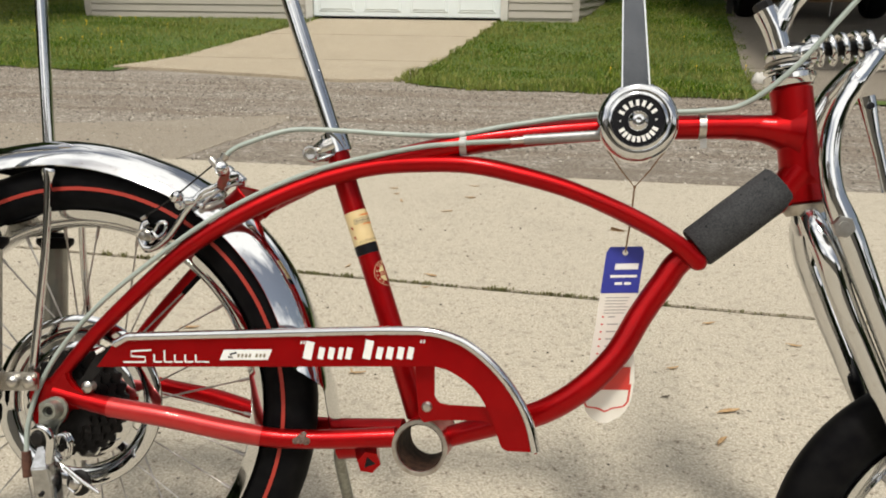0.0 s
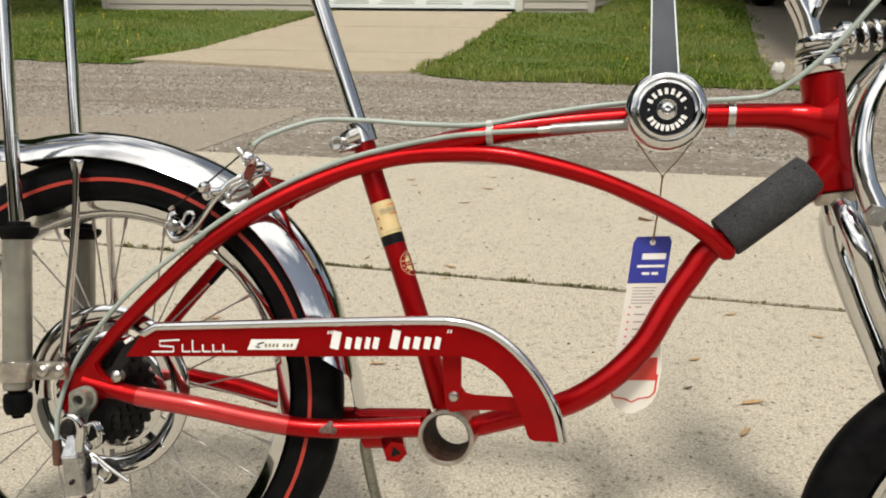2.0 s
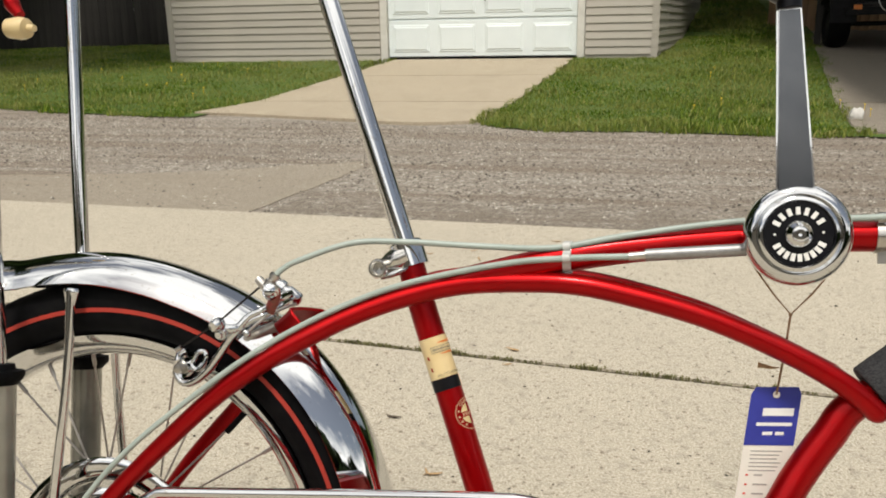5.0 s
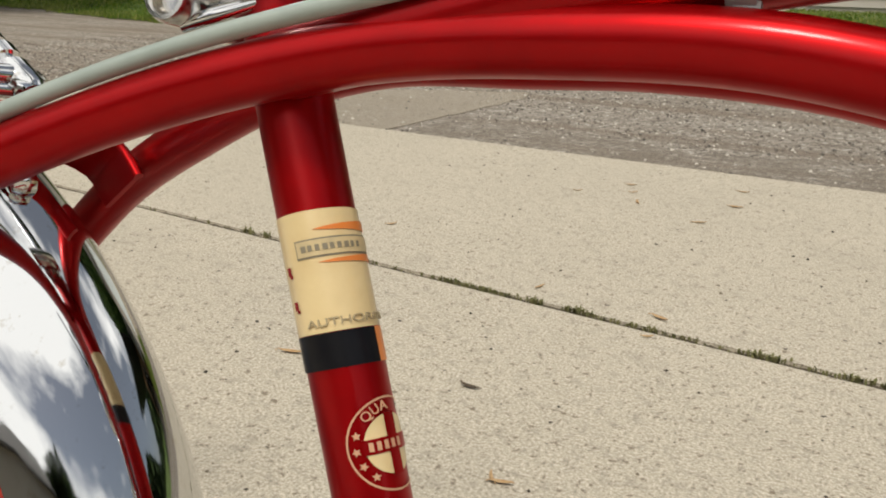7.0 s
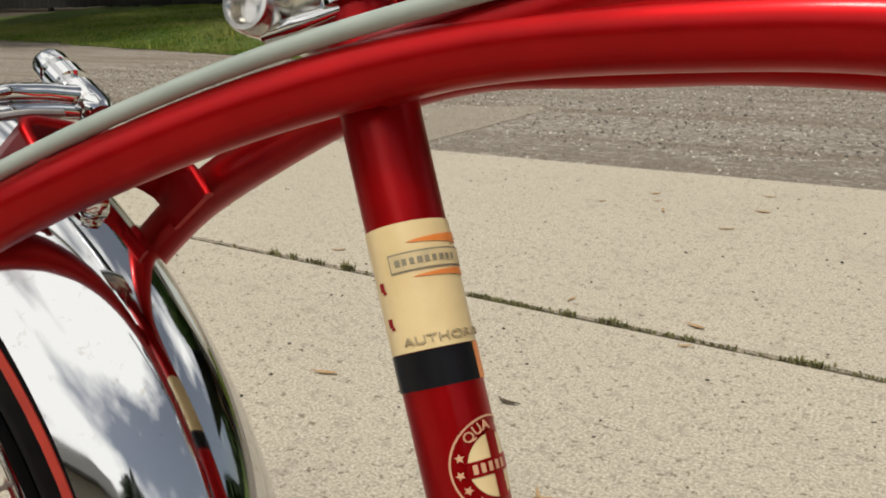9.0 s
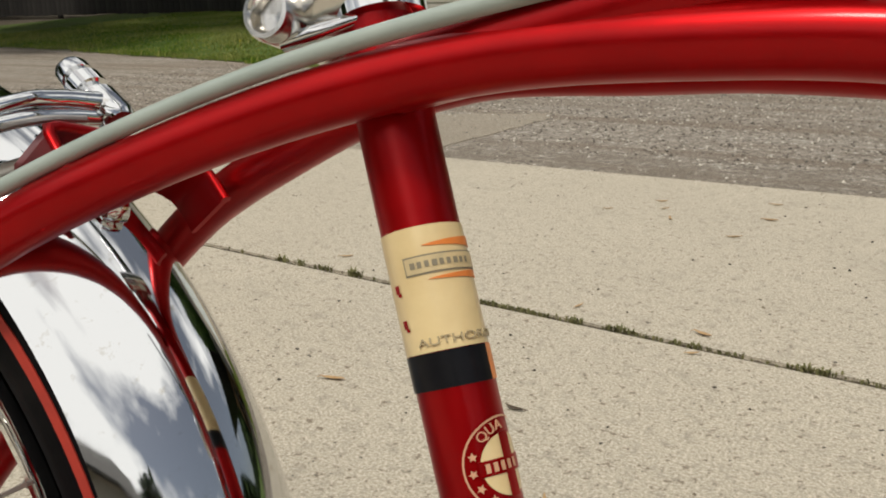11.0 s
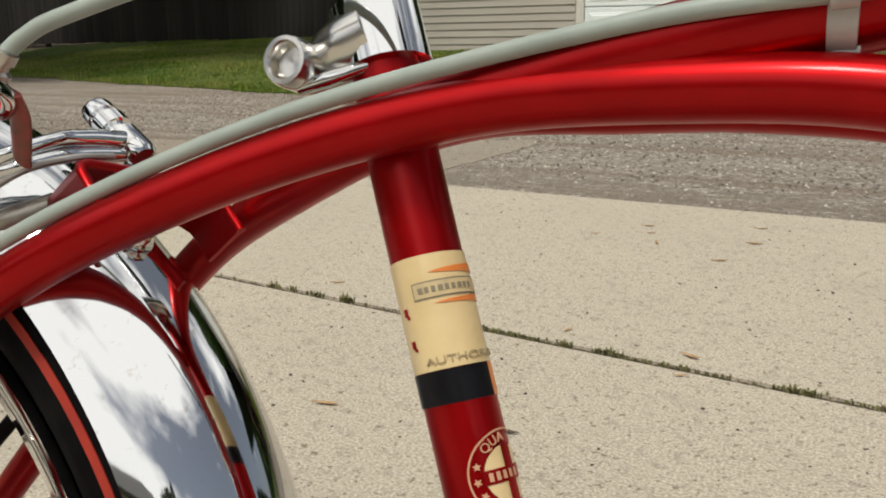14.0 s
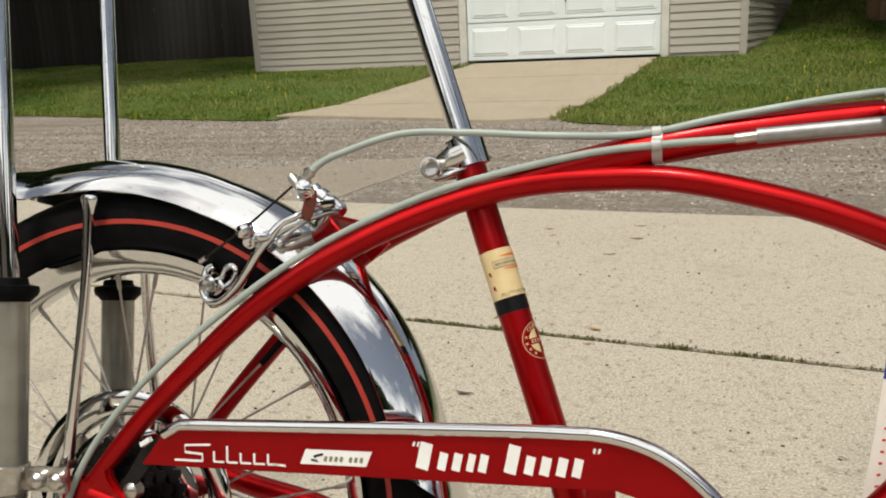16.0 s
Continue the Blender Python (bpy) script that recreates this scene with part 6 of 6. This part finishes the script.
DARKLEAF = spotted("dark_leaf", (0.045, 0.032, 0.02), (0.09, 0.06, 0.035), 0.85, 150)
for x, y, s, a, dk in ((-0.537, 0.665, 0.046, 8, 0), (-0.138, 1.68, 0.045, 20, 0), (-0.312, 1.104, 0.030, 70, 0), (-0.091, 1.068, 0.040, -35, 0), (-0.369, 1.957, 0.035, 5, 0), (-0.343, 1.88, 0.03, 40, 0),
                       (-0.307, 1.788, 0.04, 100, 0), (-0.476, 1.82, 0.03, 30, 0), (-0.088, 2.041, 0.04, 0, 0), (-0.084, 1.87, 0.045, -10, 0), (-0.861, 1.171, 0.036, 20, 0), (-0.264, 0.704, 0.036, 160, 1),
                       (0.491, 0.379, 0.040, 60, 0), (0.519, 0.478, 0.050, 8, 0), (0.444, 0.633, 0.030, 15, 0), (0.70, 0.778, 0.034, -20, 0), (0.548, 0.869, 0.034, 10, 0), (-0.138, 0.518, 0.034, 20, 0),
                       (-0.15, 0.523, 0.026, 120, 0), (-0.09, 0.985, 0.024, 10, 0), (0.418, 0.516, 0.020, 20, 1), (-0.74, 1.30, 0.03, 50, 0)):
    fallen_leaf(x, y, s * 0.82, s * rng.uniform(0.13, 0.21), a + rng.uniform(-10, 10), bool(dk))


def crumbs(n, box, size, seed, skip=None):
    """Small faceted stones scattered over a stretch of ground, as arrays of corners and faces."""
    r = np.random.default_rng(seed)
    x = r.uniform(box[0], box[1], n)
    y = r.uniform(box[2], box[3], n)
    keep = np.ones(n, bool) if skip is None else skip(x, y)
    x, y = x[keep], y[keep]
    n = len(x)
    s = size[0] + (size[1] - size[0]) * r.random(n) ** 2.5
    base = np.array([(1, 0, 0.1), (0.2, 0.95, 0), (-0.9, 0.2, 0.1), (-0.1, -1, 0), (0.1, 0, 0.75), (0, 0.1, -0.5)])
    fs = np.array([(0, 1, 4), (1, 2, 4), (2, 3, 4), (3, 0, 4), (1, 0, 5), (2, 1, 5), (3, 2, 5), (0, 3, 5)])
    jit = base[None] * r.uniform(0.6, 1.3, (n, 6, 3)) * s[:, None, None]
    a = r.uniform(0, 6.28, n)
    px = jit[:, :, 0] * np.cos(a)[:, None] - jit[:, :, 1] * np.sin(a)[:, None] + x[:, None]
    py = jit[:, :, 0] * np.sin(a)[:, None] + jit[:, :, 1] * np.cos(a)[:, None] + y[:, None]
    v = np.stack([px, py, jit[:, :, 2] + s[:, None] * 0.15], 2).reshape(-1, 3)
    f = (fs[None] + (np.arange(n) * 6)[:, None, None]).reshape(-1, 3)
    return v, f


def stuff(name, v, f, material, label, category):
    me = bpy.data.meshes.new(name)
    me.from_pydata(v.tolist(), [], f.tolist())
    me.materials.append(material)
    return tagged(new(name, me), label, category, "", "stuff")


def stony(name, dark, mid_tone, pale):
    m = shader(name, mid_tone, 0.9, spec=0.3)
    n = Nodes(m)
    n.color(n.ramp(n.island(), (0.0, dark), (0.55, mid_tone), (1.0, pale)))
    return m


CHIPPINGS = stony("chippings", (0.10, 0.09, 0.078), (0.25, 0.215, 0.175), (0.62, 0.57, 0.49))
SPECKS = stony("dark_specks", (0.03, 0.026, 0.02), (0.08, 0.065, 0.05), (0.20, 0.165, 0.12))
v, f = crumbs(36000, (-5.5, 4.0, 2.25, 5.9), (0.0025, 0.0095), 5, lambda x, y: (y > 2.285 - 0.04 * x) & (y < lawn_edge(x) + 0.03) & ~((x < -1.33) & (x > -3.5) & (y < 3.3) & ((x * 7.3 + y * 13.7) % 1.0 > 0.35)))
v[:, 2] -= 0.010
stuff("gravel", v, f, CHIPPINGS, "loose grey and tan chippings on the alley", "gravel")
v, f = crumbs(900, (-1.9, 1.6, 0.1, 2.2), (0.0012, 0.0042), 6)
stuff("grit", v, f, SPECKS, "dark grit and bud scales on the concrete", "grit")


# weeds in the slab joint
def weeds():
    r = np.random.default_rng(9)
    spots = []
    for x0, x1, n, h in ((-1.4, -0.98, 14, 0.006), (-0.99, -0.96, 16, 0.016), (-0.935, -0.915, 14, 0.018), (-0.88, -0.84, 18, 0.014), (-0.79, -0.76, 20, 0.022), (-0.75, -0.5, 20, 0.006), (-0.50, -0.37, 80, 0.009), (-0.37, -0.32, 20, 0.006),
                         (-0.31, -0.28, 26, 0.013), (-0.245, -0.19, 40, 0.014), (-0.19, -0.10, 30, 0.007), (-0.10, -0.085, 12, 0.012), (-0.08, 0.04, 26, 0.006), (0.045, 0.115, 50, 0.012), (0.12, 0.17, 14, 0.006), (0.175, 0.31, 70, 0.010), (0.31, 0.45, 22, 0.006), (0.45, 0.475, 22, 0.013), (0.50, 0.86, 34, 0.007), (0.86, 1.4, 26, 0.007)):
        for _ in range(n):
            spots.append((r.uniform(x0, x1), h * r.uniform(0.25, 0.80)))
    v, f = [], []
    for x, h in spots:
        y = joint(x) + r.normal(0, 0.0035)
        for _ in range(2):
            a = r.uniform(0, 6.28)
            lean = r.uniform(0.3, 1.1) * h
            w = r.uniform(0.0010, 0.0024)
            dx, dy = math.cos(a), math.sin(a)
            k = len(v)
            b = (x + r.normal(0, 0.003), y + r.normal(0, 0.002))
            v += [(b[0] - dy * w * 0.5, b[1] + dx * w * 0.5, -0.006), (b[0] + dy * w * 0.5, b[1] - dx * w * 0.5, -0.006),
                  (b[0] + dx * lean * 0.5 + dy * w, b[1] + dy * lean * 0.5 - dx * w, h * 0.62), (b[0] + dx * lean * 0.5 - dy * w, b[1] + dy * lean * 0.5 + dx * w, h * 0.62),
                  (b[0] + dx * lean, b[1] + dy * lean, h)]
            f += [(k, k + 1, k + 2, k + 3), (k + 3, k + 2, k + 4)]
    me = bpy.data.meshes.new("weeds")
    me.from_pydata(v, [], f)
    me.materials.append(MOSS)
    return tagged(new("weeds", me), "small green weeds and moss in the slab joint", "weeds", "", "stuff")


weeds()
g = Geo()
rings = []
mr = random.Random(4)
for k in range(321):
    x = -2.0 + 3.6 * k / 320
    y = joint(x)
    h = -0.0030 + 0.0030 * mr.random()
    w = 0.0034
    rings.append([(x, y - w, -0.014), (x, y - w * 0.5, h - 0.001), (x, y + w * 0.2, h), (x, y + w, -0.013)])
structure("joint_fill", g.rings(rings, False, False), SOIL, "dark soil and moss packed in the slab joint", "joint")


# ---- grass ----
def blades(n, region, keep, seed, tall, wide):
    r = np.random.default_rng(seed)
    x = r.uniform(region[0], region[1], n)
    # more blades nearer the alley
    y = region[2] + (region[3] - region[2]) * r.random(n) ** 1.35
    k = keep(x, y)
    x, y = x[k], y[k]
    n = len(x)
    z = np.where(y < 7.1, 0.0, np.minimum(0.065 * (y - 7.1), 0.5135))
    clump = 0.75 + 0.35 * np.sin(2.1 * x + 1.3 * y) * np.sin(1.7 * y - 0.8 * x) + 0.25 * np.sin(7 * x) * np.sin(6 * y)
    h = tall * clump * r.uniform(0.5, 1.25, n)
    w = wide * r.uniform(0.6, 1.3, n) * (0.7 + 0.06 * (y - 4))
    a = r.uniform(0, 6.283, n)
    lean = h * r.uniform(0.15, 0.95, n)
    b = r.uniform(0, 6.283, n)
    cx, sx = np.cos(a) * w, np.sin(a) * w
    lx, ly = np.cos(b) * lean, np.sin(b) * lean
    pts = np.stack([np.stack([x - cx, y - sx, z - 0.005], 1), np.stack([x + cx, y + sx, z - 0.005], 1),
                    np.stack([x + 0.8 * cx + 0.4 * lx, y + 0.8 * sx + 0.4 * ly, z + 0.62 * h], 1), np.stack([x - 0.8 * cx + 0.4 * lx, y - 0.8 * sx + 0.4 * ly, z + 0.62 * h], 1),
                    np.stack([x + lx, y + ly, z + h], 1)], 1).reshape(-1, 3)
    base = (np.arange(n) * 5)[:, None]
    quads = (base + np.array([[0, 1, 2, 3]])).tolist()
    tris = (base + np.array([[3, 2, 4]])).tolist()
    return pts.tolist(), quads + tris


def not_house(x, y):
    return ~((x > GX0 - 0.02) & (x < GX1 + 0.03) & (y > GY - 0.03))


def lawn_keep(x, y):
    on_far = (x > drive_left(y) + 0.05 + 0.03 * np.sin(8 * y)) & (x < drive_right(y) - 0.01 + 0.03 * np.sin(7 * y))
    on_side = (x > 1.62 + 0.145 * (y - 5.1) + 0.04 * np.sin(9 * y)) & (x < 5.4)
    ragged = lawn_edge(x) - 0.07 + 0.06 * np.sin(11 * x) * np.sin(3.1 * x)
    return (y > ragged) & ~on_far & ~on_side & not_house(x, y)


for reg, n, seed, label in (((-13.5, -3.3, 5.5, 14.0), 100000, 21, "short green grass blades of the lawn by the fence"), ((-1.3, 3.0, 4.7, 14.6), 75000, 22, "short green grass blades between the driveways")):
    vs, fs = blades(n, reg, lawn_keep, seed, 0.046, 0.0042)
    me = bpy.data.meshes.new("grass")
    me.from_pydata(vs, [], fs)
    me.materials.append(BLADE)
    tagged(new("grass", me), label, "grass", "", "stuff")

vs, fs = blades(11000, (0.36, 2.4, 14.0, 18.2), lambda x, y: y > 0, 24, 0.07, 0.006)
for k in range(0, len(vs), 5):
    lift = bank_height(vs[k][1]) - rise(vs[k][1])
    for j in range(5):
        vs[k + j][2] += lift
me = bpy.data.meshes.new("grass")
me.from_pydata(vs, [], fs)
me.materials.append(BLADE)
tagged(new("grass", me), "grass blades on the bank behind the garage", "grass", "", "stuff")

# taller ragged fringe along the alley and the drive
vs, fs = blades(9000, (-9.0, 2.9, 4.6, 7.6), lambda x, y: lawn_keep(x, y) & (y < lawn_edge(x) + 0.22), 23, 0.085, 0.0045)
me = bpy.data.meshes.new("grass_fringe")
me.from_pydata(vs, [], fs)
me.materials.append(BLADE)
tagged(new("grass_fringe", me), "longer ragged grass along the alley's edge", "grass", "", "stuff")
YELLOW = spotted("dandelion_yellow", (0.75, 0.52, 0.02), (0.65, 0.42, 0.02), 0.8, 90)
g = Geo()
gr = random.Random(17)
for k in range(26):
    x, y = (gr.uniform(-7.5, -4.2), gr.uniform(7.2, 10.5)) if k % 3 else (gr.uniform(-0.3, 2.0), gr.uniform(5.6, 9.5))
    z = rise(y) + gr.uniform(0.045, 0.075)
    g.lathe([(0.0, 0.005), (0.007, 0.0035), (0.0095, 0.0), (0.004, -0.003)], (x, y, z), (gr.uniform(-0.4, 0.4), -0.4, 1), 8)
    g.tube([(x, y, z), (x, y, rise(y) - 0.01)], 0.002, 5, smooth=False)
tagged(part("dandelions", g, YELLOW), "scattered yellow dandelion heads in the lawn", "dandelion", "", "stuff")
g = Geo()
rings = []
for i in range(1, 8):
    th = math.pi * i / 8
    rings.append([(0.085 * math.sin(th) * math.cos(k * 0.5236) * (1 + 0.18 * math.sin(2.3 * k + i)), 0.06 * math.sin(th) * math.sin(k * 0.5236) * (1 + 0.15 * math.cos(1.7 * k)), 0.075 * math.cos(th) * (1 + 0.15 * math.sin(1.3 * k)) + 0.055) for k in range(12)])
g.rings(rings)
ob = tagged(part("stone", g, STONE, None, "", 0.0, 25), "pale rounded stone at the second driveway's edge", "stone")
ob.location, ob.scale = (1.70, 5.80, -0.004), (0.62, 0.62, 0.75)


# ---- trailer on the second driveway ----
TX, TY = 2.78, 12.0
TZ = rise(TY) + 0.012
trailer = thing("trailer", (TX, TY, TZ), "dark parked trailer under a tan cover, deep in shade", "trailer")
for x in (0.0, 1.75):
    tw = part("wheel", Geo().lathe(tyre_profile(0.24, 0.075, 0.14), (x, 0, 0.315), (1, 0, 0), 48, True), RUBBER, trailer, "black trailer tyre")
    part("rim", Geo().lathe([(0.17, -0.10), (0.155, -0.09), (0.07, -0.05), (0.0, -0.05)], (x, 0, 0.315), (1, 0, 0), 32), DARKPAINT, tw)
    mud = Geo()
    rings = []
    for k in range(13):
        th = math.pi * k / 12
        rings.append([(x + s, 0.40 * math.cos(th), 0.35 + 0.40 * math.sin(th) + dz) for s, dz in ((-0.17, 0), (0.17, 0), (0.17, -0.02), (-0.17, -0.02))])
    part("mudguard", mud.rings(rings), DARKPAINT, trailer)
part("axle", Geo().tube([(0, 0, 0.315), (1.75, 0, 0.315)], 0.03, 14, smooth=False), DARKPAINT, trailer)
part("chassis_bar", Geo().box((0.98, -0.55, 0.48), (2.0, 0.08, 0.10)), DARKPAINT, trailer, "", 0.008)
for x in (0.24, 1.52):
    part("chassis_rail", Geo().box((x, 0.6, 0.48), (0.08, 2.3, 0.10)), DARKPAINT, trailer, "", 0.008)
part("deck", Geo().box((0.88, 0.7, 0.56), (1.5, 2.5, 0.05)), DARKWOOD, trailer, "", 0.006)
part("load_box", Geo().box((0.88, 0.75, 0.92), (1.46, 2.3, 0.64)), DARKPAINT, trailer, "", 0.03)
cover = []
for k in range(15):
    y = -0.46 + 2.4 * k / 14
    sag = 0.02 * math.sin(5 * y)
    cover.append([(0.06, y, 0.78 + 0.03 * math.sin(7 * y)), (0.10, y, 1.05), (0.20, y, 1.27 + sag), (0.88, y, 1.42 + sag), (1.56, y, 1.27 + sag), (1.66, y, 1.05), (1.70, y, 0.78 + 0.03 * math.cos(6 * y)), (1.66, y, 0.80), (1.60, y, 1.24 + sag), (0.88, y, 1.38 + sag), (0.16, y, 1.24 + sag), (0.10, y, 0.80)])
part("cover", Geo().rings(cover), CANVAS, trailer, "faded tan canvas cover")
part("reflector", Geo().box((0.12, -0.60, 0.53), (0.10, 0.02, 0.06)), ORANGE, trailer, "orange side reflector", 0.004)
for x, z, w in ((0.30, 0.86, 0.20), (0.68, 0.82, 0.10)):
    part("label_plate", Geo().box((x, -0.415, z), (w, 0.012, 0.10)), WHITE, trailer, "pale plate", 0.003)
for pts in ([(0.20, -0.50, 1.20), (0.30, -0.58, 0.80), (0.42, -0.62, 0.50), (0.62, -0.62, 0.48)], [(0.55, -0.50, 1.20), (0.70, -0.58, 0.86), (0.95, -0.62, 0.45)], [(1.05, -0.50, 1.25), (1.02, -0.60, 0.70), (0.98, -0.66, -0.02 + 0.06)]):
    part("strap", Geo().tube(pts, 0.007, 8), WHITE, trailer, "pale hanging strap")


# ---- unseen roof and trees added to shade drive, fence and bank ----
def tree(x, y, high, spread, n_leaves, seed, label, off=(0, 0)):
    r = random.Random(seed)
    t = thing("tree", (x, y, rise(y)), label, "tree")
    bark = Geo().tube([(0, 0, -0.2), (0.05, 0.03, high * 0.3), (-0.06 + off[0] * 0.2, off[1] * 0.2, high * 0.6), (off[0] * 0.5, off[1] * 0.5, high)], [0.26, 0.19, 0.15, 0.06], 14)
    tips = []
    for k in range(11):
        a = k * 2.4 + r.uniform(-0.3, 0.3)
        z0 = high * r.uniform(0.40, 0.8)
        reach = spread * r.uniform(0.6, 1.0)
        s = Vector((off[0] * 0.4, off[1] * 0.4, z0))
        e = Vector((off[0] + math.cos(a) * reach, off[1] + math.sin(a) * reach, z0 + r.uniform(0.5, 0.45 * high)))
        m = s.lerp(e, 0.5) + Vector((0, 0, 0.3))
        bark.tube([s, m, e], [0.085, 0.05, 0.015], 8)
        tips += [m, e, s.lerp(e, 0.75), e + Vector((r.uniform(-0.5, 0.5), r.uniform(-0.5, 0.5), r.uniform(0, 0.8)))]
    part("trunk", bark, BARK, t)
    g = Geo()
    for k in range(n_leaves):
        c = tips[k % len(tips)] + Vector((r.gauss(0, 0.45), r.gauss(0, 0.45), r.gauss(0, 0.35)))
        m = Euler((r.uniform(-1.0, 1.0), r.uniform(-1.0, 1.0), r.uniform(0, 6.28))).to_matrix()
        s = r.uniform(0.09, 0.16)
        g.add([c + m @ Vector(p) * s for p in ((-1, 0, 0), (-0.2, -0.55, 0.08), (1, 0, 0.1), (-0.2, 0.55, 0.08))], [(0, 1, 2), (0, 2, 3)])
    part("crown", g, LEAFGREEN, t, "crown of many small green leaves")


BARK = timber("tree_bark", (0.10, 0.08, 0.06), (0.14, 0.11, 0.085))
# shade is put into this leaf colour so that reflections turn black
SHADELEAF = stony("far_foliage", (0.010, 0.022, 0.006), (0.025, 0.045, 0.011), (0.05, 0.08, 0.02))
LEAFGREEN = stony("tree_leaf", (0.030, 0.065, 0.012), (0.055, 0.105, 0.02), (0.10, 0.15, 0.035))
# the roof is unseen, added only to shade the drive and trailer
carport = thing("carport", (2.62, 12.35, rise(12.35)), "unseen roof added to keep the second driveway in shade", "carport")
part("roof_sheet", Geo().box((1.75, -2.15, 2.08), (4.3, 8.8, 0.10)), DARKPAINT, carport, "unseen dark sheet added to block the light", 0.01)
for x, y in ((0.0, 0.0), (3.6, 0.0), (3.6, -3.6)):
    part("post", Geo().box((x, y, 0.95), (0.08, 0.08, 2.2)), DARKWOOD, carport, "", 0.004)
# both trees stand out of view, added for the shade they cast
tree(-14.6, 7.6, 7.0, 4.4, 34000, 32, "unseen leafy tree added to shade the board fence", (3.7, 1.4))
tree(5.6, 17.6, 5.4, 3.0, 20000, 35, "unseen leafy tree added to shade the bank", (-3.4, -3.6))


def woods(seed):
    """A ring of unseen trees, its height set by bearing to darken chrome reflections."""
    r = np.random.default_rng(seed)
    n = 100000
    a = r.uniform(0, 6.283, n)
    rad = 25 + 5 * np.sin(3 * a + 1) + r.normal(0, 1.6, n)
    top = np.maximum(3.2, 4.0 + 19.0 * np.cos(a - 2.55)) + 1.2 * np.sin(5 * a) + 1.2 * np.sin(13 * a + 2)
    z = top * r.random(n) ** 0.8
    c = np.stack([rad * np.cos(a), 2 + rad * np.sin(a), z], 1)
    u = r.normal(0, 1, (n, 3))
    u /= np.linalg.norm(u, axis=1)[:, None]
    w = np.cross(u, r.normal(0, 1, (n, 3)))
    w /= np.linalg.norm(w, axis=1)[:, None]
    s = r.uniform(0.35, 0.8, n)[:, None]
    v = np.stack([c - u * s, c - w * s * 0.6, c + u * s, c + w * s * 0.6], 1).reshape(-1, 3)
    f = np.arange(4 * n).reshape(-1, 4)
    return stuff("woods", v, f, SHADELEAF, "unseen ring of trees added to darken chrome reflections", "woods")


woods(41)

# ---- unseen house added behind the camera ----
structure("wall_house", Geo().box((0, -12.2, 1.6), (15, 0.2, 3.3)), VINYL, "unseen beige house wall added to close the driveway", "wall")
structure("roof_house", Geo().rings([[(x, -11.7, 3.2), (x, -11.7, 3.32), (x, -15.4, 5.2), (x, -19.0, 3.2)] for x in (-7.8, 7.8)]), SHINGLE, "dark shingled roof of the unseen house behind", "roof")
